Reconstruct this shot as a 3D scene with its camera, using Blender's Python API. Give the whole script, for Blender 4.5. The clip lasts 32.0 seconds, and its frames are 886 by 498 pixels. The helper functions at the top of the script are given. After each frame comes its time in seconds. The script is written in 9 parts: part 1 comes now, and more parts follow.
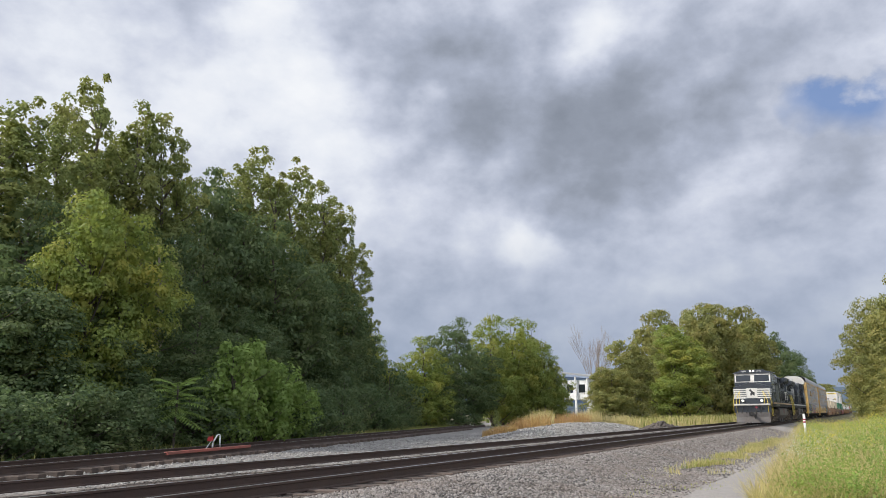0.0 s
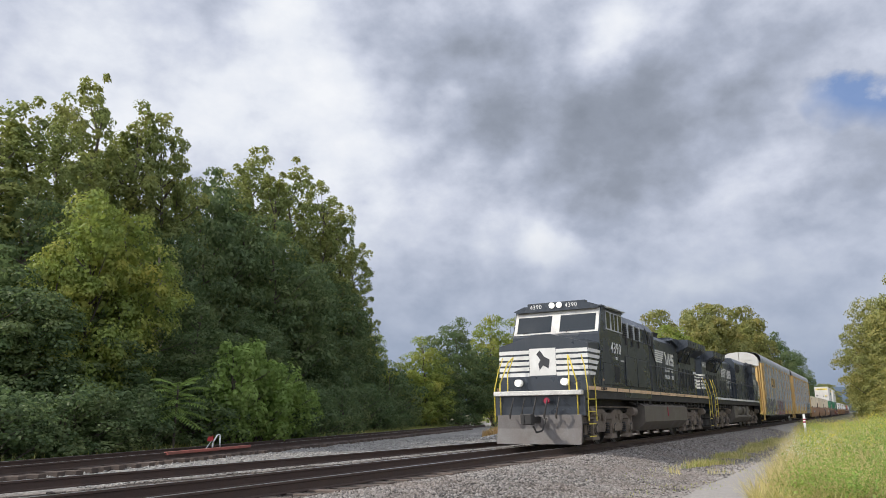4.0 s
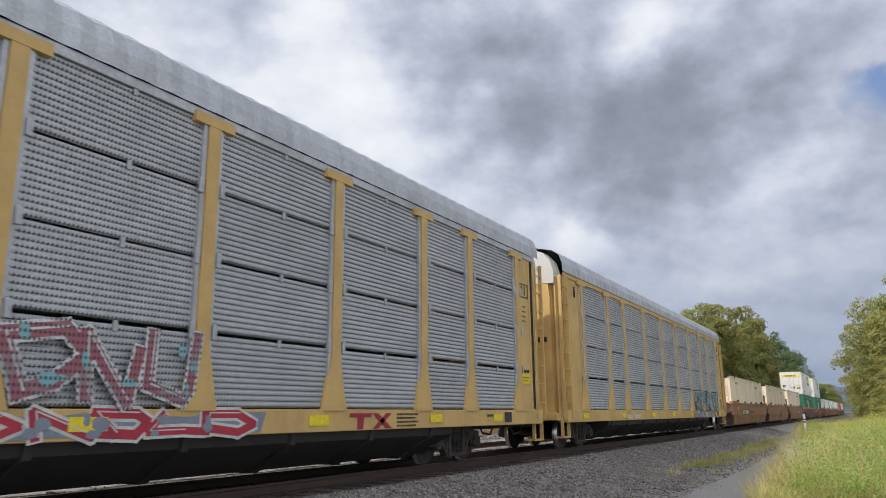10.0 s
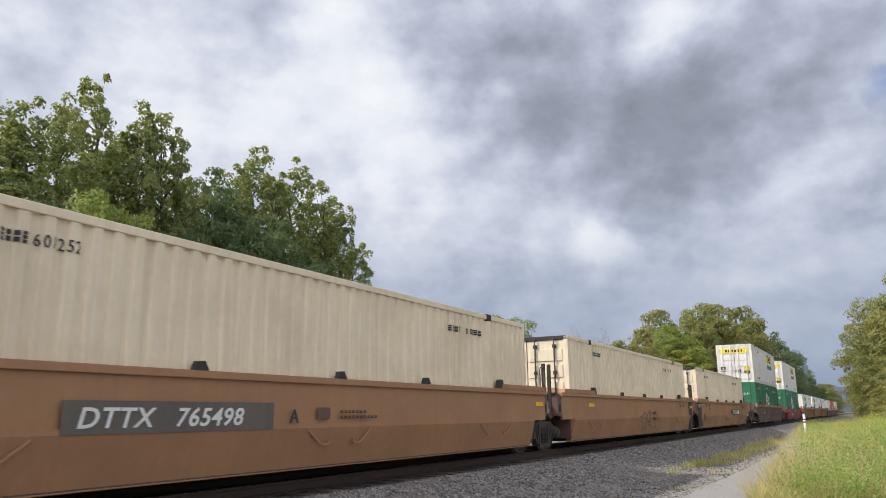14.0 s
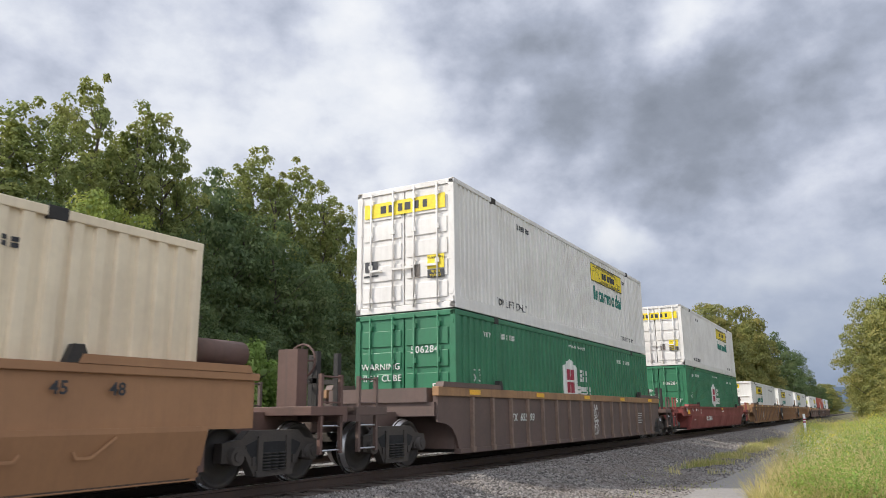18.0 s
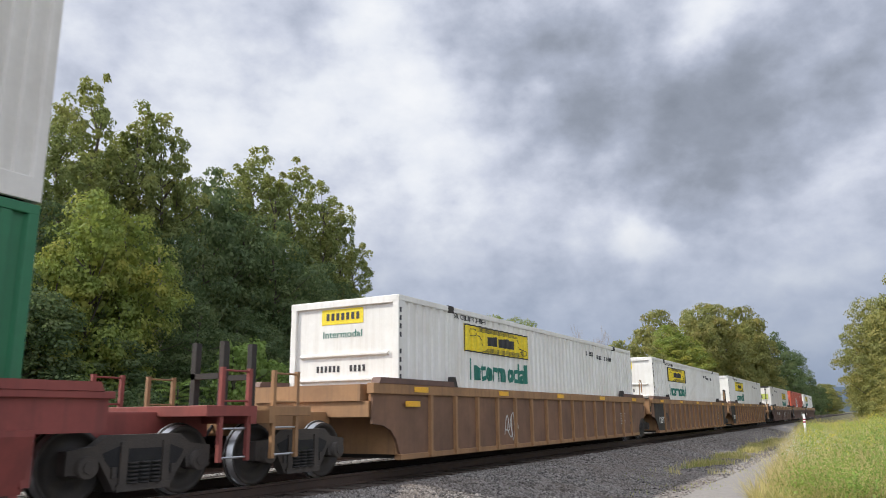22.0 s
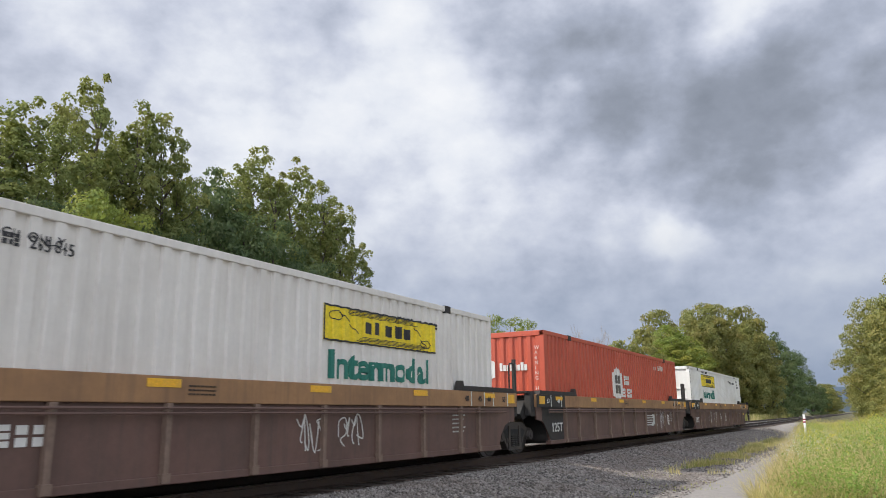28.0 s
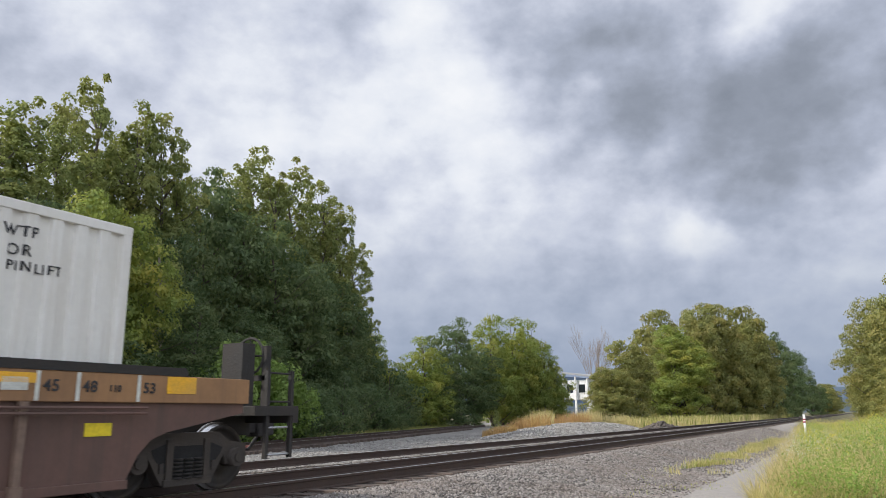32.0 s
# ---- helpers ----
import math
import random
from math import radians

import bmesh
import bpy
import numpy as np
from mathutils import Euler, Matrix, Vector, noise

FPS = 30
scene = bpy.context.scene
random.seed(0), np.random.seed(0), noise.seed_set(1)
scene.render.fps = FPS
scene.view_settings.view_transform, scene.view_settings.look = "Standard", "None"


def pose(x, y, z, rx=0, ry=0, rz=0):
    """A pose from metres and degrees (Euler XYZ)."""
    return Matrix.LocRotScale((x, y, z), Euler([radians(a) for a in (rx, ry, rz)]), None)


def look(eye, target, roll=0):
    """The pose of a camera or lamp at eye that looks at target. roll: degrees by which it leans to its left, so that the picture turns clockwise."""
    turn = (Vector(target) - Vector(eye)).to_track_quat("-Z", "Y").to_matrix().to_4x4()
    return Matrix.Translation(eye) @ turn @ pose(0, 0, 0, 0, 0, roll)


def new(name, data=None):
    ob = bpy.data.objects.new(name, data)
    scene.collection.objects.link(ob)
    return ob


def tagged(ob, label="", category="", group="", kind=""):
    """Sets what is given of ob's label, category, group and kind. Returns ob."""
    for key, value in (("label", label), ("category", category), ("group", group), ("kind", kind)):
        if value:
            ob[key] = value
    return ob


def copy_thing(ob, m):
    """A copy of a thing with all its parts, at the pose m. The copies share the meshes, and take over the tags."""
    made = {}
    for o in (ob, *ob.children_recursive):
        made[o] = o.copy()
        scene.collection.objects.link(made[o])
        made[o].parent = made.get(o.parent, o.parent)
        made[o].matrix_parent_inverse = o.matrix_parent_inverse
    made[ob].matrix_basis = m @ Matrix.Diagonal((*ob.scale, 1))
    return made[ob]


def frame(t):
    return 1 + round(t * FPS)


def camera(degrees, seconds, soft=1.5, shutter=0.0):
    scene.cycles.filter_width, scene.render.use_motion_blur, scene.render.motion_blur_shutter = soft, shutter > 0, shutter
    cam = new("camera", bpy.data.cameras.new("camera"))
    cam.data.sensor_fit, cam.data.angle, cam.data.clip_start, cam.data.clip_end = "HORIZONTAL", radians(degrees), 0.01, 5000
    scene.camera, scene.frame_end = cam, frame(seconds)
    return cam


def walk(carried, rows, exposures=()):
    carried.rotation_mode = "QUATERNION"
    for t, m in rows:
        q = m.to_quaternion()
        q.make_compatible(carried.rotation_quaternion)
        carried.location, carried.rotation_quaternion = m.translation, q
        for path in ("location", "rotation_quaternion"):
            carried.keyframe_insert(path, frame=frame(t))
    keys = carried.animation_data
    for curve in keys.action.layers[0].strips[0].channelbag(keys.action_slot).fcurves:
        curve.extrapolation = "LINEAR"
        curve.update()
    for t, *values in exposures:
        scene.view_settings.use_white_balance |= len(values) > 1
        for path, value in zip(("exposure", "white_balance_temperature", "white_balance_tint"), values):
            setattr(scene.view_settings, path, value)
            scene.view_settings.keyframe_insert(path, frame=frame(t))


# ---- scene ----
# One plan: x runs along the main track, y across it, z up from the rail heads. The camera stands still.
TRACK_Y = 8.72          # centre of the main track
SPEED = 11.914          # metres per second towards -x
EYE = (0.0, 0.0, 0.966)
YAW, PITCH = radians(29.396), radians(12.704)
AIM = (math.cos(YAW) * math.cos(PITCH), math.sin(YAW) * math.cos(PITCH), EYE[2] + math.sin(PITCH))
cam = camera(61.99, 32.0, soft=0.75, shutter=0.08)
walk(cam, [(0.0, look(EYE, AIM, -0.58)), (32.0, look(EYE, AIM, -0.58))])
scene.view_settings.exposure = 0.0

# ---- world and sun ----
SUN_TO = Vector((-0.43, 0.64, 0.64)).normalized()
sun_el = math.asin(SUN_TO.z)
sun_az = math.atan2(SUN_TO.x, SUN_TO.y)


def ramp(nt, src, stops):
    n = nt.nodes.new("ShaderNodeValToRGB")
    while len(n.color_ramp.elements) < len(stops):
        n.color_ramp.elements.new(0.5)
    for e, (p, c) in zip(n.color_ramp.elements, stops):
        e.position = p
        e.color = (c, c, c, 1) if isinstance(c, (int, float)) else (*c, 1)
    nt.links.new(src, n.inputs[0])
    return n.outputs[0]


def noise_node(nt, vec, scale, detail=4.0, rough=0.55, distortion=0.0):
    n = nt.nodes.new("ShaderNodeTexNoise")
    n.inputs["Scale"].default_value = scale
    n.inputs["Detail"].default_value = detail
    n.inputs["Roughness"].default_value = rough
    n.inputs["Distortion"].default_value = distortion
    if vec is not None:
        nt.links.new(vec, n.inputs["Vector"])
    return n.outputs["Fac"]


def mix(nt, fac, a, b, blend="MIX"):
    n = nt.nodes.new("ShaderNodeMix")
    n.data_type, n.blend_type = "RGBA", blend
    for sock, v in ((n.inputs[0], fac), (n.inputs[6], a), (n.inputs[7], b)):
        if isinstance(v, (int, float)):
            sock.default_value = v
        elif isinstance(v, tuple):
            sock.default_value = (*v, 1)
        else:
            nt.links.new(v, sock)
    return n.outputs[2]


def math_node(nt, op, a, b=None, c=None):
    n = nt.nodes.new("ShaderNodeMath")
    n.operation = op
    for sock, v in zip(n.inputs, (a, b, c)):
        if v is None:
            continue
        if isinstance(v, (int, float)):
            sock.default_value = v
        else:
            nt.links.new(v, sock)
    return n.outputs[0]


world = bpy.data.worlds.new("world")
scene.world = world
world.use_nodes = True
wn = world.node_tree
wn.nodes.clear()
sky = wn.nodes.new("ShaderNodeTexSky")
sky.sky_type, sky.sun_disc = "NISHITA", False
sky.sun_elevation, sky.sun_rotation = sun_el, sun_az
bg_sky = wn.nodes.new("ShaderNodeBackground")
bg_sky.inputs["Strength"].default_value = 0.10
wn.links.new(sky.outputs[0], bg_sky.inputs["Color"])
wco = wn.nodes.new("ShaderNodeTexCoord")
wcl = noise_node(wn, wco.outputs["Generated"], 2.2, 6, 0.6)
bg_cloud = wn.nodes.new("ShaderNodeBackground")
wn.links.new(ramp(wn, wcl, [(0.3, (0.42, 0.465, 0.57)), (0.62, (0.83, 0.87, 0.95))]), bg_cloud.inputs["Color"])
# the broken cloud is thinner and brighter on the sun's side of the sky
wdot = wn.nodes.new("ShaderNodeVectorMath")
wdot.operation = "DOT_PRODUCT"
wn.links.new(wco.outputs["Generated"], wdot.inputs[0])
wdot.inputs[1].default_value = (-0.92, 0.0, 0.39)
wn.links.new(math_node(wn, "MULTIPLY_ADD", wdot.outputs["Value"], 1.10, 1.22), bg_cloud.inputs["Strength"])
wmix = wn.nodes.new("ShaderNodeMixShader")
wn.links.new(ramp(wn, noise_node(wn, wco.outputs["Generated"], 3.0, 4), [(0.36, 0.35), (0.5, 0.95)]), wmix.inputs[0])
wn.links.new(bg_sky.outputs[0], wmix.inputs[1])
wn.links.new(bg_cloud.outputs[0], wmix.inputs[2])
wout = wn.nodes.new("ShaderNodeOutputWorld")
wn.links.new(wmix.outputs[0], wout.inputs["Surface"])

sun = new("sun", bpy.data.lights.new("sun", "SUN"))
sun.data.energy, sun.data.angle, sun.data.color = 4.1, radians(1.0), (1.0, 0.94, 0.84)
sun.matrix_world = look(SUN_TO * 100, (0, 0, 0))

# ---- materials ----
def material(name, color, rough=0.6, metal=0.0, dirt=None, dirt_amt=0.5, scale=3.0, grain=0.15, bump=0.02, streak=0.0, rand=0.0, spec=0.5):
    """A painted or natural surface: base colour with fine grain, larger dirt patches and vertical streaks."""
    m = bpy.data.materials.new(name)
    m.use_nodes = True
    nt = m.node_tree
    bsdf = nt.nodes["Principled BSDF"]
    co = nt.nodes.new("ShaderNodeTexCoord").outputs["Object"]
    fine = noise_node(nt, co, scale * 14, 3, 0.6)
    big = noise_node(nt, co, scale, 5, 0.6)
    col = mix(nt, ramp(nt, fine, [(0.3, 0.0), (0.7, 1.0)]), tuple(c * (1 - grain) for c in color), tuple(min(1, c * (1 + grain)) for c in color))
    if dirt:
        col = mix(nt, ramp(nt, big, [(0.42, 0.0), (0.72, dirt_amt)]), col, dirt)
    if streak:
        mp = nt.nodes.new("ShaderNodeMapping")
        mp.inputs["Scale"].default_value = (7.0, 7.0, 0.35)
        nt.links.new(co, mp.inputs["Vector"])
        st = noise_node(nt, mp.outputs[0], 1.0, 4, 0.65)
        col = mix(nt, ramp(nt, st, [(0.48, 0.0), (0.75, streak)]), col, dirt or (0.12, 0.09, 0.07))
    if rand:
        oi = nt.nodes.new("ShaderNodeObjectInfo")
        col = mix(nt, math_node(nt, "MULTIPLY", oi.outputs["Random"], rand), col, tuple(c * 0.45 for c in color))
    nt.links.new(col, bsdf.inputs["Base Color"])
    rr = ramp(nt, big, [(0.3, max(0.02, rough - 0.12)), (0.7, min(1.0, rough + 0.12))])
    nt.links.new(rr, bsdf.inputs["Roughness"])
    bsdf.inputs["Metallic"].default_value = metal
    bsdf.inputs["Specular IOR Level"].default_value = spec
    if bump:
        b = nt.nodes.new("ShaderNodeBump")
        b.inputs["Strength"].default_value = 0.5
        b.inputs["Distance"].default_value = bump
        nt.links.new(fine, b.inputs["Height"])
        nt.links.new(b.outputs[0], bsdf.inputs["Normal"])
    return m


def leaf_material(name, dark, light, yellow, amount):
    """Foliage: colour varies leaf by leaf, with light passing through."""
    m = bpy.data.materials.new(name)
    m.use_nodes = True
    nt = m.node_tree
    nt.nodes.remove(nt.nodes["Principled BSDF"])
    out = nt.nodes["Material Output"]
    geo = nt.nodes.new("ShaderNodeNewGeometry")
    co = nt.nodes.new("ShaderNodeTexCoord").outputs["Object"]
    col = mix(nt, geo.outputs["Random Per Island"], dark, light)
    patch = noise_node(nt, co, 0.45, 3)
    col = mix(nt, ramp(nt, patch, [(0.45, 0.0), (0.7, amount)]), col, yellow)
    d = nt.nodes.new("ShaderNodeBsdfDiffuse")
    t = nt.nodes.new("ShaderNodeBsdfTranslucent")
    g = nt.nodes.new("ShaderNodeBsdfGlossy")
    g.inputs["Roughness"].default_value = 0.55
    g.inputs["Color"].default_value = (0.6, 0.6, 0.55, 1)
    nt.links.new(col, d.inputs["Color"])
    nt.links.new(mix(nt, 0.5, col, tuple(min(1, c * 2.0) for c in light)), t.inputs["Color"])
    a = nt.nodes.new("ShaderNodeMixShader")
    a.inputs[0].default_value = 0.38
    nt.links.new(d.outputs[0], a.inputs[1])
    nt.links.new(t.outputs[0], a.inputs[2])
    b = nt.nodes.new("ShaderNodeMixShader")
    b.inputs[0].default_value = 0.035
    nt.links.new(a.outputs[0], b.inputs[1])
    nt.links.new(g.outputs[0], b.inputs[2])
    nt.links.new(b.outputs[0], out.inputs["Surface"])
    return m


BLACK = material("black_loco_paint", (0.027, 0.034, 0.045), 0.30, dirt=(0.060, 0.060, 0.062), dirt_amt=0.40, scale=0.7, streak=0.28, bump=0.002, grain=0.05)
DARK = material("dark_underframe", (0.024, 0.022, 0.021), 0.75, dirt=(0.06, 0.048, 0.040), dirt_amt=0.6, scale=2, bump=0.01)
TRUCK = material("dusty_truck_steel", (0.050, 0.042, 0.037), 0.8, dirt=(0.105, 0.085, 0.068), dirt_amt=0.6, scale=3, bump=0.01)
TANK = material("dusty_tank_grey", (0.100, 0.086, 0.074), 0.55, grain=0.06, dirt=(0.15, 0.122, 0.098), dirt_amt=0.7, scale=1.2, streak=0.4, bump=0.004)
WHITE = material("white_paint", (0.72, 0.72, 0.70), 0.5, dirt=(0.45, 0.42, 0.38), dirt_amt=0.4, scale=1.5, bump=0.002)
DECAL_WHITE = material("white_lettering", (0.68, 0.67, 0.64), 0.6, dirt=(0.42, 0.39, 0.35), dirt_amt=0.5, scale=1.2, bump=0, grain=0.04)
DECAL_BLACK = material("black_lettering", (0.03, 0.03, 0.035), 0.6, scale=2, bump=0)
DECAL_GREEN = material("teal_lettering", (0.02, 0.17, 0.13), 0.6, scale=2, bump=0)
DECAL_YELLOW = material("yellow_decal", (0.80, 0.62, 0.02), 0.5, dirt=(0.55, 0.42, 0.05), dirt_amt=0.3, scale=1.5, bump=0)
DECAL_RED = material("maroon_decal", (0.30, 0.015, 0.04), 0.5, scale=2, bump=0)
REFLECT = material("amber_reflector", (0.85, 0.45, 0.02), 0.4, dirt=(0.5, 0.3, 0.1), dirt_amt=0.5, scale=3, bump=0)
HANDRAIL_Y = material("yellow_handrail", (0.60, 0.47, 0.06), 0.5, bump=0)
GLASS = material("dark_window", (0.02, 0.025, 0.03), 0.08, scale=1, grain=0.05, bump=0)
# Black mesh; also painted where holes, slots and gaps would be in shade.
GRILLE_AND_SHADE = material("black_grille_and_shade", (0.008, 0.008, 0.009), 0.7, bump=0.01)
STEEL = material("polished_steel", (0.60, 0.60, 0.61), 0.34, metal=1.0, scale=4, bump=0.001)
WHEEL = material("dirty_wheel_steel", (0.045, 0.04, 0.037), 0.65, metal=0.3, dirt=(0.10, 0.08, 0.06), scale=4, bump=0.003)
RACK_YELLOW = material("weathered_yellow_rack_paint", (0.62, 0.41, 0.15), 0.6, grain=0.05, dirt=(0.42, 0.27, 0.11), dirt_amt=0.7, scale=1.1, streak=0.5, bump=0.003)
RACK_WHITE = material("white_roof_end", (0.56, 0.55, 0.53), 0.55, grain=0.03, dirt=(0.55, 0.50, 0.42), dirt_amt=0.5, scale=1.2, streak=0.3, bump=0.002)
ROOF_GALV = material("galvanised_roof", (0.52, 0.53, 0.55), 0.45, metal=0.5, dirt=(0.30, 0.30, 0.31), dirt_amt=0.5, scale=1.5, streak=0.3, bump=0.002)
WELL_TAN = material("tan_well_paint", (0.35, 0.180, 0.086), 0.6, grain=0.04, dirt=(0.24, 0.125, 0.065), dirt_amt=0.5, scale=0.7, streak=0.35, bump=0.002)
WELL_BROWN = material("brown_well_paint", (0.145, 0.080, 0.064), 0.7, grain=0.06, dirt=(0.085, 0.06, 0.05), dirt_amt=0.7, scale=0.9, streak=0.6, bump=0.004)
WELL_GREY = material("dusty_brown_grey_well_paint", (0.125, 0.080, 0.066), 0.7, grain=0.06, dirt=(0.10, 0.075, 0.065), dirt_amt=0.7, scale=0.9, streak=0.6, bump=0.004)
WELL_RED = material("oxide_red_well_paint", (0.26, 0.060, 0.050), 0.65, grain=0.05, dirt=(0.13, 0.04, 0.035), dirt_amt=0.6, scale=0.9, streak=0.5, bump=0.003)
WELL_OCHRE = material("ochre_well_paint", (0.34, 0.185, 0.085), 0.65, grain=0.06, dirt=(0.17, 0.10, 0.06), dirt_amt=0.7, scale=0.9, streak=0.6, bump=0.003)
# Side sheets: dirt, plus the shade between lit ribs, darkened into the paint.
WELL_OCHRE_SHADED = material("shaded_dirty_ochre_sheet", (0.205, 0.108, 0.066), 0.7, grain=0.06, dirt=(0.105, 0.066, 0.046), dirt_amt=0.7, scale=0.8, streak=0.5, bump=0.003)
# Ribs of brown and grey cars: dusty, lightened in colour as if catching light.
RIB_LIT = material("lit_dusty_rib_paint", (0.215, 0.145, 0.11), 0.7, dirt=(0.13, 0.095, 0.075), dirt_amt=0.6, scale=1.2, streak=0.4, bump=0.003)
BOX_CREAM = material("cream_container", (0.78, 0.66, 0.48), 0.55, grain=0.03, dirt=(0.50, 0.40, 0.28), dirt_amt=0.5, scale=0.7, streak=0.35, bump=0.002)
BOX_WHITE = material("white_container", (0.76, 0.75, 0.72), 0.5, grain=0.03, dirt=(0.52, 0.47, 0.40), dirt_amt=0.35, scale=0.8, streak=0.35, bump=0.002)
BOX_GREY = material("off_white_container", (0.74, 0.71, 0.67), 0.5, grain=0.03, dirt=(0.48, 0.44, 0.40), dirt_amt=0.4, scale=0.8, streak=0.35, bump=0.002)
BOX_GREEN = material("green_container", (0.025, 0.165, 0.075), 0.5, grain=0.05, dirt=(0.03, 0.10, 0.055), dirt_amt=0.5, scale=0.8, streak=0.3, bump=0.002)
BOX_RED = material("orange_red_container", (0.50, 0.088, 0.045), 0.5, grain=0.04, dirt=(0.36, 0.068, 0.04), dirt_amt=0.4, scale=0.8, streak=0.35, bump=0.002)
RAIL_M = material("brown_rail_web", (0.055, 0.035, 0.028), 0.7, dirt=(0.09, 0.055, 0.04), dirt_amt=0.6, scale=3, bump=0.004)
TIE_M = material("weathered_timber_tie", (0.085, 0.065, 0.055), 0.85, dirt=(0.15, 0.10, 0.075), dirt_amt=0.7, scale=4, rand=0.6, bump=0.01)
BARK = material("grey_bark", (0.11, 0.09, 0.075), 0.9, dirt=(0.06, 0.05, 0.04), dirt_amt=0.7, scale=4, bump=0.03)
BARK_PALE = material("pale_bare_bark", (0.30, 0.25, 0.21), 0.9, scale=3, bump=0.02)
LEAF_DARK = leaf_material("dark_green_leaves", (0.042, 0.074, 0.034), (0.128, 0.180, 0.072), (0.21, 0.215, 0.07), 0.5)
LEAF_MID = leaf_material("mid_green_leaves", (0.092, 0.130, 0.042), (0.250, 0.285, 0.095), (0.35, 0.31, 0.075), 0.6)
LEAF_YEL = leaf_material("yellowing_leaves", (0.105, 0.150, 0.032), (0.26, 0.315, 0.075), (0.40, 0.33, 0.055), 0.75)
LEAF_OLIVE = leaf_material("olive_green_leaves", (0.100, 0.124, 0.042), (0.285, 0.290, 0.095), (0.36, 0.27, 0.070), 0.65)
LEAF_BRIGHT = leaf_material("bright_green_leaves", (0.095, 0.155, 0.036), (0.235, 0.330, 0.085), (0.27, 0.31, 0.07), 0.4)


# ---- mesh helpers ----
def box(bm, x0, x1, y0, y1, z0, z1, bevel=0.0):
    v = [bm.verts.new((x, y, z)) for x in (x0, x1) for y in (y0, y1) for z in (z0, z1)]
    fs = [bm.faces.new([v[i] for i in f]) for f in ((0, 1, 3, 2), (4, 6, 7, 5), (0, 4, 5, 1), (2, 3, 7, 6), (0, 2, 6, 4), (1, 5, 7, 3))]
    if bevel:
        es = {e for f in fs for e in f.edges}
        bmesh.ops.bevel(bm, geom=list(es), offset=bevel, segments=2, affect="EDGES", profile=0.5)
    return fs


def prism(bm, pts, axis, a0, a1):
    """Extrude a closed outline of 2D points along an axis ('x', 'y' or 'z')."""
    def put(p, a):
        return {"x": (a, p[0], p[1]), "y": (p[0], a, p[1]), "z": (p[0], p[1], a)}[axis]
    lo = [bm.verts.new(put(p, a0)) for p in pts]
    hi = [bm.verts.new(put(p, a1)) for p in pts]
    n = len(pts)
    fs = [bm.faces.new(lo[::-1]), bm.faces.new(hi)]
    for i in range(n):
        fs.append(bm.faces.new((lo[i], lo[(i + 1) % n], hi[(i + 1) % n], hi[i])))
    bmesh.ops.recalc_face_normals(bm, faces=fs)
    return fs


def cyl(bm, a, b, r0, r1=None, seg=12):
    """A capped cylinder or cone from a to b."""
    a, b = Vector(a), Vector(b)
    r1 = r0 if r1 is None else r1
    q = (b - a).to_track_quat("Z", "Y").to_matrix()
    ring = lambda c, r: [bm.verts.new(c + q @ Vector((r * math.cos(2 * math.pi * i / seg), r * math.sin(2 * math.pi * i / seg), 0))) for i in range(seg)]
    lo, hi = ring(a, r0), ring(b, r1)
    for i in range(seg):
        f = bm.faces.new((lo[i], lo[(i + 1) % seg], hi[(i + 1) % seg], hi[i]))
        f.smooth = seg > 6
    bm.faces.new(lo[::-1])
    bm.faces.new(hi)


def tube(bm, pts, r, seg=6):
    for a, b in zip(pts, pts[1:]):
        cyl(bm, a, b, r, r, seg)


def finish(name, bm, mat):
    me = bpy.data.meshes.new(name)
    bm.to_mesh(me)
    bm.free()
    me.materials.append(mat)
    return me


def part(name, bm, mat, parent, label=""):
    ob = new(name, finish(name, bm, mat))
    ob.parent = parent
    if label:
        tagged(ob, label)
    return ob


def thing(name, bm, mat, label, category, group="", kind=""):
    return tagged(new(name, finish(name, bm, mat)), label, category, group, kind)


def empty(name, label, category, group=""):
    return tagged(new(name), label, category, group)


def words(text, size, mat, parent, x, y, z, name="lettering", label="", shear=0.0, stretch=1.0, turn=0.0, end=False, thick=0.004, width=0.0, bold=0.0):
    """Lettering on a side (facing -y) or, with end, on an end (facing -x); x, z is its lower left corner."""
    cu = bpy.data.curves.new(name, "FONT")
    cu.body, cu.size, cu.shear, cu.extrude, cu.space_character = text, size, shear, thick, 1.08
    cu.resolution_u = 3
    cu.offset = bold * size
    tmp = new(name + "_curve", cu)
    me = bpy.data.meshes.new_from_object(tmp)
    bpy.data.objects.remove(tmp)
    bpy.data.curves.remove(cu)
    me.materials.append(mat)
    if width:
        span = [v.co.x for v in me.vertices]
        stretch = width / max(0.01, max(span) - min(span))
    ob = new(name, me)
    ob.parent = parent
    rot = Euler((radians(90), 0, radians(-90 if end else 0))).to_matrix().to_4x4()
    ob.matrix_basis = Matrix.Translation((x, y, z)) @ rot @ Matrix.Rotation(radians(turn), 4, "Z") @ Matrix.Diagonal((stretch, 1, 1, 1))
    if label:
        tagged(ob, label)
    return ob


def bars(bm, x, y, z, n, w, h, gap, end=False, slant=0.0):
    """Upright bars that stand in for a line of writing."""
    for i in range(n):
        a = x + i * (w + gap)
        for k in ((0, 1) if i % 3 else (0, 1, 2)):
            zz = z + h * k / (3 if i % 3 == 0 else 2)
            hh = h * (0.25 if i % 3 == 0 else 0.38)
            if end:
                box(bm, y - 0.003, y + 0.003, -a - w, -a, zz, zz + hh)
            else:
                box(bm, a, a + w, y - 0.003, y + 0.003, zz, zz + hh)

